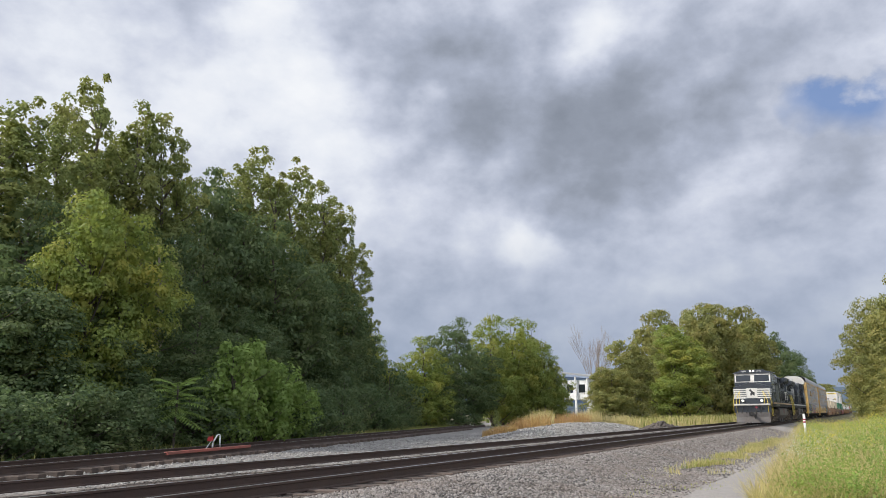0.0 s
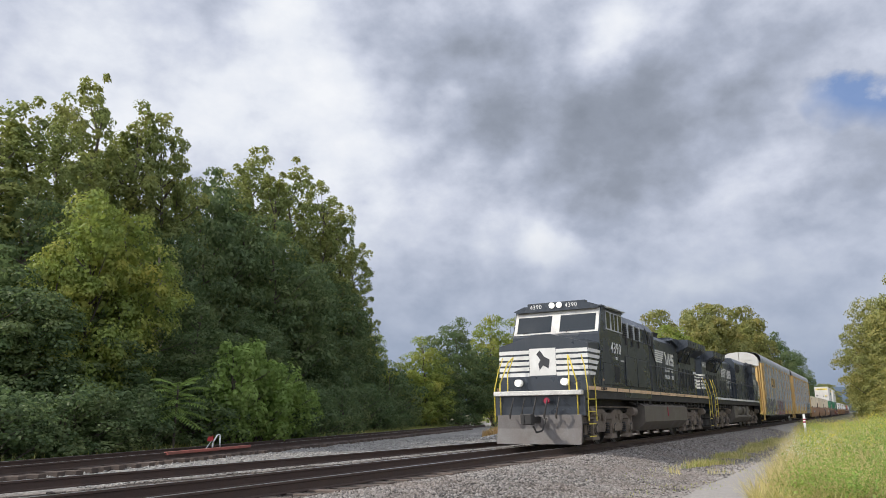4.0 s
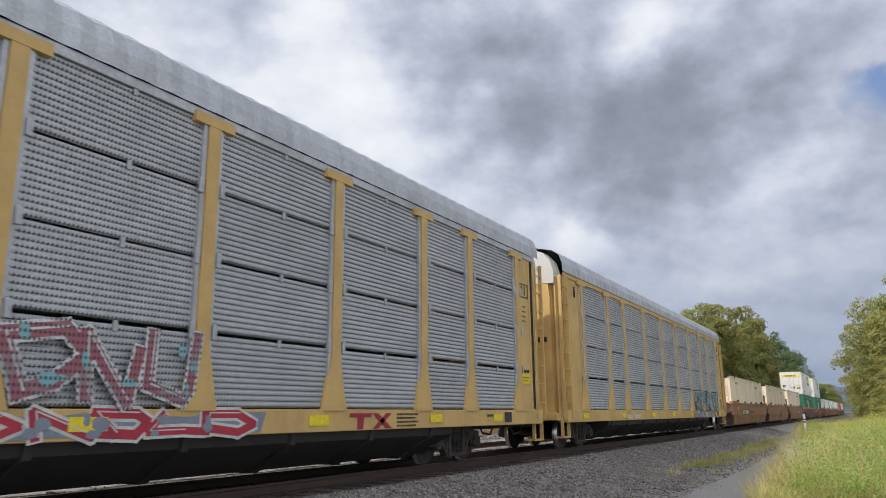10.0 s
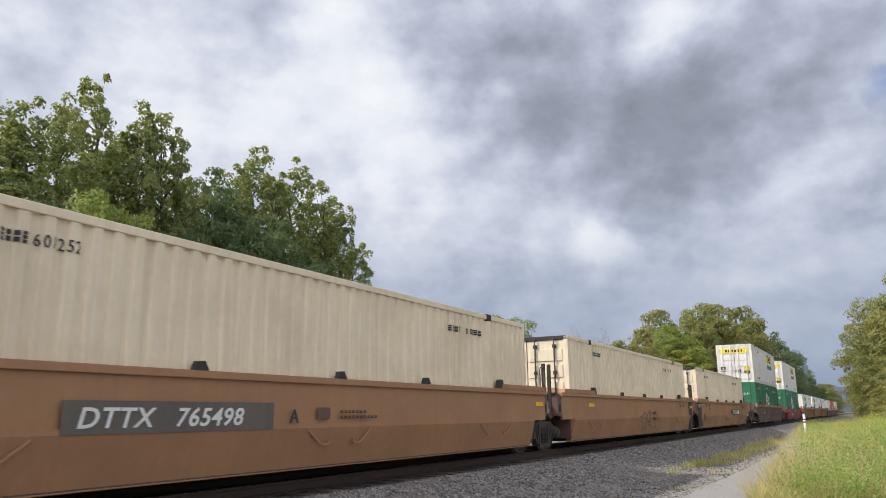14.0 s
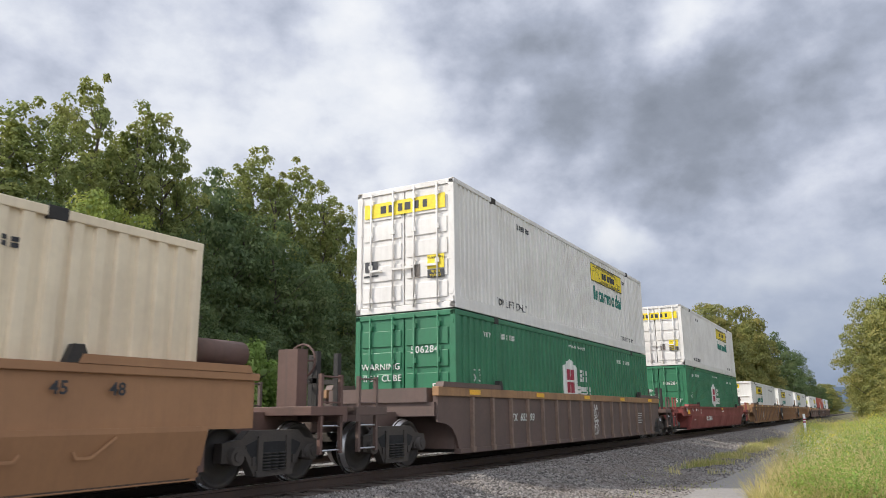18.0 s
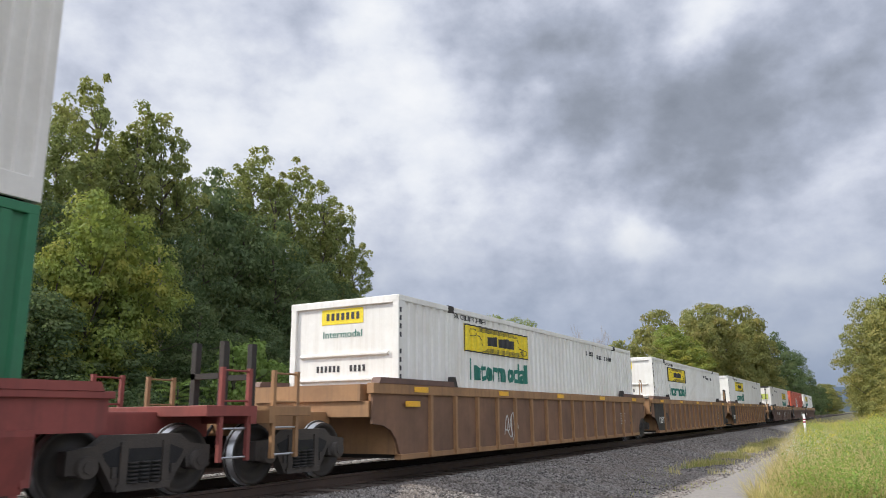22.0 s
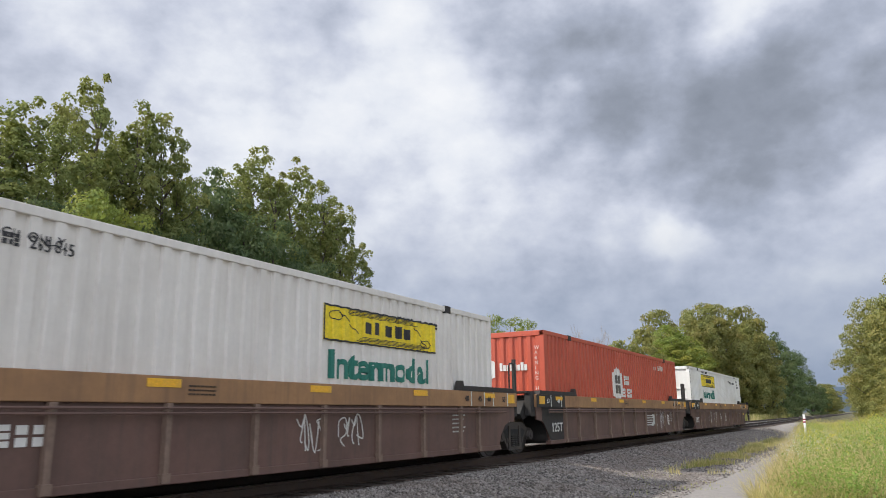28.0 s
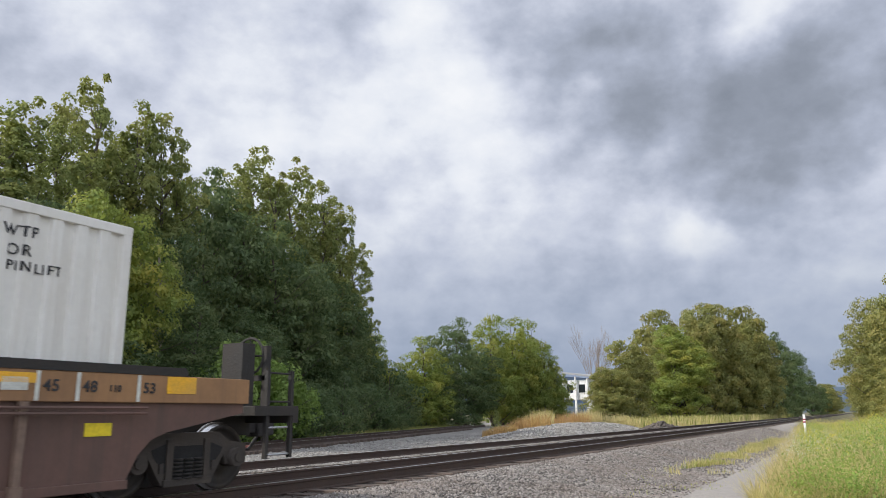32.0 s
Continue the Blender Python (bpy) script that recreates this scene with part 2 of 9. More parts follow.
# ---- sky: a band of cloud that drifts round, open above ----
def sky_material():
    m = bpy.data.materials.new("cloud_sky")
    m.use_nodes = True
    nt = m.node_tree
    nt.nodes.clear()
    co = nt.nodes.new("ShaderNodeTexCoord").outputs["Object"]
    nrm = nt.nodes.new("ShaderNodeVectorMath")
    nrm.operation = "NORMALIZE"
    nt.links.new(co, nrm.inputs[0])
    d = nrm.outputs[0]
    sep = nt.nodes.new("ShaderNodeSeparateXYZ")
    nt.links.new(d, sep.inputs[0])
    low = math_node(nt, "ADD", sep.outputs[2], 0.22)
    flat = nt.nodes.new("ShaderNodeCombineXYZ")
    nt.links.new(math_node(nt, "DIVIDE", sep.outputs[0], low), flat.inputs[0])
    nt.links.new(math_node(nt, "DIVIDE", sep.outputs[1], low), flat.inputs[1])
    nt.links.new(sep.outputs[2], flat.inputs[2])
    v = flat.outputs[0]
    tall = nt.nodes.new("ShaderNodeVectorMath")
    tall.operation = "MULTIPLY"
    nt.links.new(d, tall.inputs[0])
    tall.inputs[1].default_value = (1.0, 1.0, 1.45)
    n1 = noise_node(nt, tall.outputs[0], 3.2, 6, 0.48, 0.25)
    n2 = noise_node(nt, tall.outputs[0], 7.0, 7, 0.54, 0.0)
    n3 = noise_node(nt, v, 2.0, 4, 0.5, 0.0)
    # warp the direction a little so that the masses have ragged edges
    wob = nt.nodes.new("ShaderNodeTexNoise")
    wob.inputs["Scale"].default_value, wob.inputs["Detail"].default_value = 5.0, 5.0
    nt.links.new(d, wob.inputs["Vector"])
    sc = nt.nodes.new("ShaderNodeVectorMath")
    sc.operation = "MULTIPLY_ADD"
    nt.links.new(wob.outputs["Color"], sc.inputs[0])
    sc.inputs[1].default_value = (0.22, 0.22, 0.16)
    sub = nt.nodes.new("ShaderNodeVectorMath")
    sub.operation = "ADD"
    nt.links.new(d, sub.inputs[0])
    sub.inputs[1].default_value = (-0.11, -0.11, -0.08)
    nt.links.new(sub.outputs[0], sc.inputs[2])
    wd = sc.outputs[0]
    # light on the billows, from the sun's side
    off = nt.nodes.new("ShaderNodeVectorMath")
    off.operation = "ADD"
    nt.links.new(tall.outputs[0], off.inputs[0])
    off.inputs[1].default_value = (-0.012, 0.022, 0.030)
    n2s = noise_node(nt, off.outputs[0], 7.0, 7, 0.54, 0.0)
    billow = math_node(nt, "SUBTRACT", n2, n2s)
    # cloud masses: azimuth, elevation, half width in degrees, weight
    masses = ((40.8, 27.4, 5.5, 0.24), (39.7, 22.0, 5, 0.20), (47, 23.0, 4, 0.16), (44, 31, 5, 0.12), (22.4, 13.9, 2.4, 0.40), (15.0, 29.5, 3.4, 0.26), (36.8, 17.0, 6, 0.14),
              (15.0, 19.4, 7, -0.25), (19.5, 24.8, 7, -0.23), (26.5, 22.5, 6, -0.20), (29.5, 29.0, 6, -0.14), (8.2, 23.6, 5, -0.14), (33, 20, 4, -0.06), (12, 16.5, 4, -0.12),
              (49.5, 28.5, 4.5, -0.12), (60, 26, 8, 0.08), (1.9, 26.5, 3.5, 0.06), (3, 20, 6, -0.12), (11, 12.4, 5, 0.04), (3, 14, 8, -0.07), (56, 21, 6, 0.10), (30, 14, 5, 0.06), (-8, 16, 7, 0.10), (0, 22, 9, -0.08), (-22, 18, 12, -0.2), (85, 24, 10, -0.15))
    total = math_node(nt, "MULTIPLY_ADD", n1, 0.44, 0.38)
    total = math_node(nt, "MULTIPLY_ADD", n3, 0.12, math_node(nt, "SUBTRACT", total, 0.06))
    total = math_node(nt, "MULTIPLY_ADD", n2, 0.24, math_node(nt, "SUBTRACT", total, 0.12))
    total = math_node(nt, "MULTIPLY_ADD", billow, 0.80, total)
    for az, el, half, weight in masses:
        c = (math.cos(radians(el)) * math.cos(radians(az)), math.cos(radians(el)) * math.sin(radians(az)), math.sin(radians(el)))
        dist = nt.nodes.new("ShaderNodeVectorMath")
        dist.operation = "DISTANCE"
        nt.links.new(wd, dist.inputs[0])
        dist.inputs[1].default_value = c
        mr = nt.nodes.new("ShaderNodeMapRange")
        mr.interpolation_type = "SMOOTHSTEP"
        mr.inputs["From Min"].default_value, mr.inputs["From Max"].default_value = radians(half) * 1.5, 0.0
        mr.inputs["To Min"].default_value, mr.inputs["To Max"].default_value = 0.0, weight * 1.08
        nt.links.new(dist.outputs["Value"], mr.inputs["Value"])
        total = math_node(nt, "ADD", total, mr.outputs[0])
    cloud = ramp(nt, total, [(0.0, (0.235, 0.265, 0.325)), (0.20, (0.30, 0.335, 0.41)), (0.40, (0.418, 0.462, 0.57)), (0.60, (0.603, 0.645, 0.76)), (0.80, (0.79, 0.825, 0.90)), (1.0, (0.90, 0.92, 0.96))])
    # bluish haze towards the horizon
    hz = nt.nodes.new("ShaderNodeMapRange")
    hz.inputs["From Min"].default_value, hz.inputs["From Max"].default_value = 0.02, 0.27
    hz.inputs["To Min"].default_value, hz.inputs["To Max"].default_value = 0.85, 0.0
    nt.links.new(sep.outputs[2], hz.inputs["Value"])
    col = mix(nt, hz.outputs[0], cloud, (0.245, 0.315, 0.445))
    # a torn gap of blue
    gap = nt.nodes.new("ShaderNodeVectorMath")
    gap.operation = "DISTANCE"
    nt.links.new(wd, gap.inputs[0])
    gap.inputs[1].default_value = (math.cos(radians(20.8)) * math.cos(radians(0.8)), math.cos(radians(20.8)) * math.sin(radians(0.8)), math.sin(radians(20.8)))
    gm = nt.nodes.new("ShaderNodeMapRange")
    gm.inputs["From Min"].default_value, gm.inputs["From Max"].default_value = 0.062, 0.03
    nt.links.new(gap.outputs["Value"], gm.inputs["Value"])
    gf = math_node(nt, "MULTIPLY", gm.outputs[0], ramp(nt, n2s, [(0.47, 0.0), (0.56, 0.9)]))
    col = mix(nt, gf, col, (0.19, 0.30, 0.56))
    em = nt.nodes.new("ShaderNodeEmission")
    nt.links.new(col, em.inputs["Color"])
    em.inputs["Strength"].default_value = 1.0
    out = nt.nodes.new("ShaderNodeOutputMaterial")
    nt.links.new(em.outputs[0], out.inputs["Surface"])
    return m


def cloud_band():
    bm = bmesh.new()
    rows = []
    for el in (-4, 2, 8, 14, 20, 26, 31, 35.5):
        rows.append([bm.verts.new((3000 * math.cos(radians(el)) * math.cos(radians(az)), 3000 * math.cos(radians(el)) * math.sin(radians(az)), 3000 * math.sin(radians(el)))) for az in range(-36, 117, 4)])
    for a, b in zip(rows, rows[1:]):
        for i in range(len(a) - 1):
            bm.faces.new((a[i], b[i], b[i + 1], a[i + 1])).smooth = True
    return thing("cloud_backdrop", bm, sky_material(), "grey and white broken cloud drifting across a pale sky", "sky", kind="structure")


clouds = cloud_band()


# ---- ground ----
def smooth(a, b, v):
    t = min(1, max(0, (v - a) / (b - a)))
    return t * t * (3 - 2 * t)


def gz(x, y):
    """Height of the ground below the rail heads."""
    d = y - TRACK_Y
    z = -0.20
    if d < -1.7:
        z = -0.20 - 0.36 * smooth(-1.7, -4.2, d)
        z += 0.62 * smooth(2.4, -1.8, y) * smooth(9, 17, x)
    elif d > 1.7:
        z = -0.20 - 0.06 * smooth(1.7, 4, d)
        u, w = (x - 50) / 17, (y - 0.10 * (x - 50) - 17.6) / 3.4
        z += 0.62 * max(0, 1 - u * u - w * w)
        z += 0.25 * smooth(6, 14, y - 18.5 - 0.3 * x)
    if abs(d) > 1.6:
        z += 0.035 * noise.noise((x * 0.7, y * 0.7, 0)) + 0.02 * noise.noise((x * 2.3, y * 2.3, 5))
    return z


def ground_material():
    m = bpy.data.materials.new("gravel_and_earth")
    m.use_nodes = True
    nt = m.node_tree
    bsdf = nt.nodes["Principled BSDF"]
    co = nt.nodes.new("ShaderNodeTexCoord").outputs["Object"]
    sep = nt.nodes.new("ShaderNodeSeparateXYZ")
    nt.links.new(co, sep.inputs[0])
    vor = nt.nodes.new("ShaderNodeTexVoronoi")
    vor.inputs["Scale"].default_value = 17
    nt.links.new(co, vor.inputs["Vector"])
    vr = nt.nodes.new("ShaderNodeSeparateColor")
    nt.links.new(vor.outputs["Color"], vr.inputs[0])
    stone = mix(nt, vr.outputs[0], (0.075, 0.066, 0.060), (0.27, 0.24, 0.218))
    stone = mix(nt, ramp(nt, noise_node(nt, co, 0.9, 4), [(0.4, 0.0), (0.7, 0.5)]), stone, (0.17, 0.125, 0.10))
    pale = mix(nt, vr.outputs[0], (0.12, 0.113, 0.107), (0.30, 0.287, 0.27))
    soil = mix(nt, noise_node(nt, co, 3.0, 5), (0.10, 0.085, 0.05), (0.16, 0.15, 0.07))
    path = mix(nt, noise_node(nt, co, 6.0, 5), (0.23, 0.212, 0.20), (0.37, 0.345, 0.325))
    wob = math_node(nt, "MULTIPLY_ADD", noise_node(nt, co, 0.5, 4), 2.4, -1.2)
    y = math_node(nt, "ADD", sep.outputs[1], wob)
    # pale crushed stone beyond the main track
    col = mix(nt, ramp(nt, math_node(nt, "MULTIPLY", math_node(nt, "SUBTRACT", sep.outputs[1], 12.25), 1.6), [(0.0, 0.0), (1.0, 0.9)]), stone, pale)
    # oily brown bed between the rails
    bed = ramp(nt, math_node(nt, "MULTIPLY", math_node(nt, "SUBTRACT", 12.35, sep.outputs[1]), 4.0), [(0.0, 0.0), (0.6, 1.0)])
    bed = math_node(nt, "MULTIPLY", bed, ramp(nt, math_node(nt, "MULTIPLY", math_node(nt, "SUBTRACT", sep.outputs[1], 7.0), 3.0), [(0.0, 0.0), (1.0, 0.75)]))
    col = mix(nt, bed, col, (0.075, 0.055, 0.045))
    # worn path along the foot of the bank, earth under the grass
    edge = math_node(nt, "SUBTRACT", sep.outputs[1], math_node(nt, "MULTIPLY_ADD", sep.outputs[0], 0.068, 0.9))
    edge = math_node(nt, "ADD", edge, math_node(nt, "MULTIPLY_ADD", noise_node(nt, co, 0.7, 4), 1.2, -0.6))
    col = mix(nt, ramp(nt, math_node(nt, "MULTIPLY", math_node(nt, "SUBTRACT", 1.75, edge), 1.4), [(0.0, 0.0), (1.0, 0.9)]), col, path)
    near = ramp(nt, math_node(nt, "MULTIPLY", math_node(nt, "SUBTRACT", 0.05, edge), 1.6), [(0.0, 0.0), (0.8, 1.0)])
    col = mix(nt, near, col, soil)
    far = math_node(nt, "SUBTRACT", math_node(nt, "SUBTRACT", y, math_node(nt, "MULTIPLY", sep.outputs[0], 0.3)), 20.5)
    col = mix(nt, ramp(nt, math_node(nt, "MULTIPLY", far, 0.5), [(0.0, 0.0), (1.0, 1.0)]), col, soil)
    faraway = ramp(nt, math_node(nt, "MULTIPLY", math_node(nt, "SUBTRACT", sep.outputs[0], 90), 0.02), [(0.0, 0.0), (1.0, 0.8)])
    col = mix(nt, faraway, col, soil)
    nt.links.new(col, bsdf.inputs["Base Color"])
    bsdf.inputs["Roughness"].default_value = 0.9
    b = nt.nodes.new("ShaderNodeBump")
    b.inputs["Strength"].default_value, b.inputs["Distance"].default_value = 0.9, 0.035
    nt.links.new(math_node(nt, "SUBTRACT", 1.0, vor.outputs["Distance"]), b.inputs["Height"])
    nt.links.new(b.outputs[0], bsdf.inputs["Normal"])
    return m


def ground():
    xs = [-2500, -900, -300, -120, -60, -30, -15] + [i * 0.6 for i in range(-12, 117)] + [72 + i * 2.5 for i in range(28)] + [150, 180, 240, 340, 500, 900, 2800]
    ys = [-2500, -900, -300, -120, -60, -30, -18, -12] + [-9 + i * 0.4 for i in range(92)] + [28.5, 31, 34, 38, 44, 52, 65, 90, 150, 300, 900, 2800]
    verts = [(x, y, gz(x, y)) for x in xs for y in ys]
    n = len(ys)
    faces = [(i * n + j, (i + 1) * n + j, (i + 1) * n + j + 1, i * n + j + 1) for i in range(len(xs) - 1) for j in range(n - 1)]
    me = bpy.data.meshes.new("ground")
    me.from_pydata(verts, [], faces)
    me.shade_smooth()
    me.materials.append(ground_material())
    return tagged(new("ground", me), "grey crushed stone, pale path and earth", "ground", kind="structure")


ground()


# ---- tracks ----
def rail_mesh(length, name="rail"):
    """A rail along x from 0, its head at z = 0, polished on top."""
    bm = bmesh.new()
    prof = [(-0.075, -0.18), (0.075, -0.18), (0.075, -0.165), (0.012, -0.145), (0.012, -0.045), (0.037, -0.035), (0.037, -0.006), (0.03, 0.0),
            (-0.03, 0.0), (-0.037, -0.006), (-0.037, -0.035), (-0.012, -0.045), (-0.012, -0.145), (-0.075, -0.165)]
    prism(bm, prof, "x", 0, length)
    me = finish(name, bm, RAIL_M)
    me.materials.append(STEEL)
    for p in me.polygons:
        if abs(p.normal.z) > 0.9 and p.center.z > -0.004:
            p.material_index = 1
    return me


def track(name, origin, angle, length, label, ties=True, tie_count=0, rails=(-0.755, 0.755), tie_from=0.0):
    t = empty(name, label, "railway track")
    t.matrix_basis = pose(origin[0], origin[1], origin[2], 0, 0, angle)
    rm = rail_mesh(length)
    for r in rails:
        o = new("rail", rm)
        o.parent = t
        o.location = (0, r, 0)
    if tie_count:
        bm = bmesh.new()
        box(bm, -0.115, 0.115, -1.3, 1.3, -0.34, -0.168, 0.012)
        tm = finish("tie", bm, TIE_M)
        rng = random.Random(5)
        for i in range(tie_count):
            o = new("tie", tm)
            o.parent = t
            o.location = (tie_from + i * 0.55 + rng.uniform(-0.03, 0.03), rng.uniform(-0.06, 0.06), rng.uniform(-0.012, 0.006))
            o.rotation_euler = (0, 0, rng.uniform(-0.02, 0.02))
    return t


track("main_track", (-40, TRACK_Y, 0), 0, 640, "brown steel rails with bright heads on timber ties", tie_count=220, tie_from=42)
track("siding_track", (-6, 11.9, 0.02), 16.7, 75, "rusty siding rails on worn timber ties in pale stone", tie_count=95, tie_from=14)
track("spare_rail", (-30, TRACK_Y + 3.5, 0.0), 0, 400, "long brown spare rail lying beside the track", rails=(0.0,))


# ---- trees ----
def crown_points(seed, h, r, leaves, clumps, low, clump, peak=0.40, sharp=2.2, rise=0.75, open_=0.0):
    """Clump centres as shares of radius and height, and leaf places in metres: separate rounded sprays of leaves on a lobed crown, thin inside.
    clump: a spray's radius; peak: where the crown is widest; rise: a spray's height by its width; open_: share of sprays left out in patches."""
    rng = np.random.default_rng(seed)
    lobes = [(rng.uniform(0, 6.3), rng.uniform(0.3, 1.0), rng.choice((-1, 1))) for _ in range(7)]
    c, tries, gap = [], 0, clump * 0.95
    while len(c) < clumps and tries < 60000:
        tries += 1
        if tries % 3000 == 0:
            gap *= 0.88
        p = rng.uniform(-1, 1, 2)
        t = rng.uniform(0, 1)
        q, a = math.hypot(p[0], p[1]), math.atan2(p[1], p[0])
        env = max(0.0, 1 - abs((t - peak) / ((1 - peak) if t > peak else peak + 0.12)) ** sharp) ** 0.6
        for la, lz, lw in lobes:
            env *= 1 + 0.22 * math.exp(-((t - lz) / 0.16) ** 2) * math.cos(a - la) * lw
        if not env * 0.30 < q < env:
            continue
        if open_ and noise.noise((p[0] * 2.4 + seed, p[1] * 2.4, t * 5.0)) + rng.uniform(-0.2, 0.2) < open_ - 0.5:
            continue
        z = low + (1 - low) * t
        v = np.array((p[0] * r, p[1] * r, z * h))
        if all(abs(v[0] - w[0]) > gap or np.sum((v - w[:3]) ** 2) > gap * gap for w in c):
            c.append((*v, p[0], p[1], z))
    c = np.array(c)
    k = rng.integers(0, len(c), leaves)
    grow = rng.uniform(0.65, 1.3, len(c))[k][:, None]
    outward = np.stack((c[k, 0], c[k, 1], np.zeros(leaves)), 1)
    outward /= np.linalg.norm(outward, axis=1)[:, None] + 1e-6
    d = rng.normal(0, 1, (leaves, 3))
    d /= np.linalg.norm(d, axis=1)[:, None]
    d += outward * 0.35 + np.array((0, 0, 0.45))
    d /= np.linalg.norm(d, axis=1)[:, None] + 1e-6
    far = rng.uniform(0.35, 1.0, leaves)[:, None] ** 0.5 + rng.normal(0, 0.10, (leaves, 1))
    pos = c[k, :3] + d * np.array((1, 1, rise)) * clump * grow * far
    pos[:, 2] = np.maximum(pos[:, 2], 0.05)
    face = d + outward * 0.15 + np.array((0, 0, 0.30)) + rng.normal(0, 0.42, (leaves, 3))
    return c[:, 3:], (pos, face), rng


def leaf_quads(name, pos, rng, size, mat, aspect=0.66):
    """Leaves as diamonds of true size."""
    face = None
    if isinstance(pos, tuple):
        pos, face = pos
    n = len(pos)
    if face is None:
        face = rng.normal(0, 1, (n, 3))
    a = np.cross(face, rng.normal(0, 1, (n, 3)))
    a /= np.linalg.norm(a, axis=1)[:, None]
    b = np.cross(a, face)
    b /= np.linalg.norm(b, axis=1)[:, None]
    s = (np.asarray(size) * rng.uniform(0.6, 1.3, n))[:, None]
    p = pos
    v = np.empty((n, 4, 3))
    v[:, 0] = p - a * s * 0.5
    v[:, 1] = p + b * s * aspect * 0.5
    v[:, 2] = p + a * s * 0.5
    v[:, 3] = p - b * s * aspect * 0.5
    me = bpy.data.meshes.new(name)
    me.vertices.add(n * 4)
    me.vertices.foreach_set("co", v.reshape(-1))
    me.loops.add(n * 4)
    me.loops.foreach_set("vertex_index", np.arange(n * 4, dtype=np.int32))
    me.polygons.add(n)
    me.polygons.foreach_set("loop_start", np.arange(0, n * 4, 4, dtype=np.int32))
    me.update(calc_edges=True)
    me.materials.append(mat)
    return me


def trunk_mesh(clumps, h, r, rng, mat, low, bare=False):
    """A tapered trunk with limbs that reach into the clumps."""
    bm = bmesh.new()
    base = 0.012 * h + 0.06
    pts = [Vector((0, 0, -0.3))]
    for i in range(1, 6):
        f = i / 5
        pts.append(Vector((rng.normal(0, 0.02) * h * f, rng.normal(0, 0.02) * h * f, h * 0.86 * f)))
    for i, (a, b) in enumerate(zip(pts, pts[1:])):
        cyl(bm, a, b, base * (1.15 - i * 0.2), base * (1.15 - (i + 1) * 0.2), 8)
    for c in clumps[:: max(1, len(clumps) // 34)]:
        tip = Vector((c[0] * r, c[1] * r, c[2] * h))
        z0 = min(h * 0.8, max(h * low * 0.6, tip.z - (0.25 + 0.25 * rng.random()) * r * 1.6))
        f = z0 / (h * 0.86)
        k = min(4, int(f * 5))
        root = pts[k].lerp(pts[k + 1], f * 5 - k)
        mid = root.lerp(tip, 0.5) + Vector((0, 0, -0.06 * (tip - root).length))
        th = base * 0.42 * (1.1 - f * 0.7)
        cyl(bm, root, mid, th, th * 0.6, 5)
        cyl(bm, mid, tip, th * 0.6, th * 0.15, 5)
    return finish("trunk", bm, mat)


def tree_kind(seed, h, r, mat, label, leaves, leaf, clumps, low, clump, name="tree", bark=None, inner=0.05, **shape):
    c, (pos, face), rng = crown_points(seed, h, r, leaves, clumps, low, clump, **shape)
    # a few broad shaded leaves deep in the crown close it to the light behind
    n = int(leaves * inner)
    k = rng.integers(0, len(c), n)
    deep = c[k] * np.array((r * 0.62, r * 0.62, h * 0.97)) + rng.normal(0, clump * 0.4, (n, 3))
    pos, face = np.concatenate((pos, deep)), np.concatenate((face, rng.normal(0, 1, (n, 3))))
    size = np.concatenate((np.full(leaves, leaf), np.full(n, leaf * 2.6)))
    t = empty(name, label, name)
    tr = new("trunk", trunk_mesh(c, h, r, rng, bark or BARK, low))
    tr.parent = t
    cr = new("crown", leaf_quads("crown", (pos, face), rng, size, mat, 0.74))
    cr.parent = t
    t["own_h"], t["own_r"] = h, r
    return t


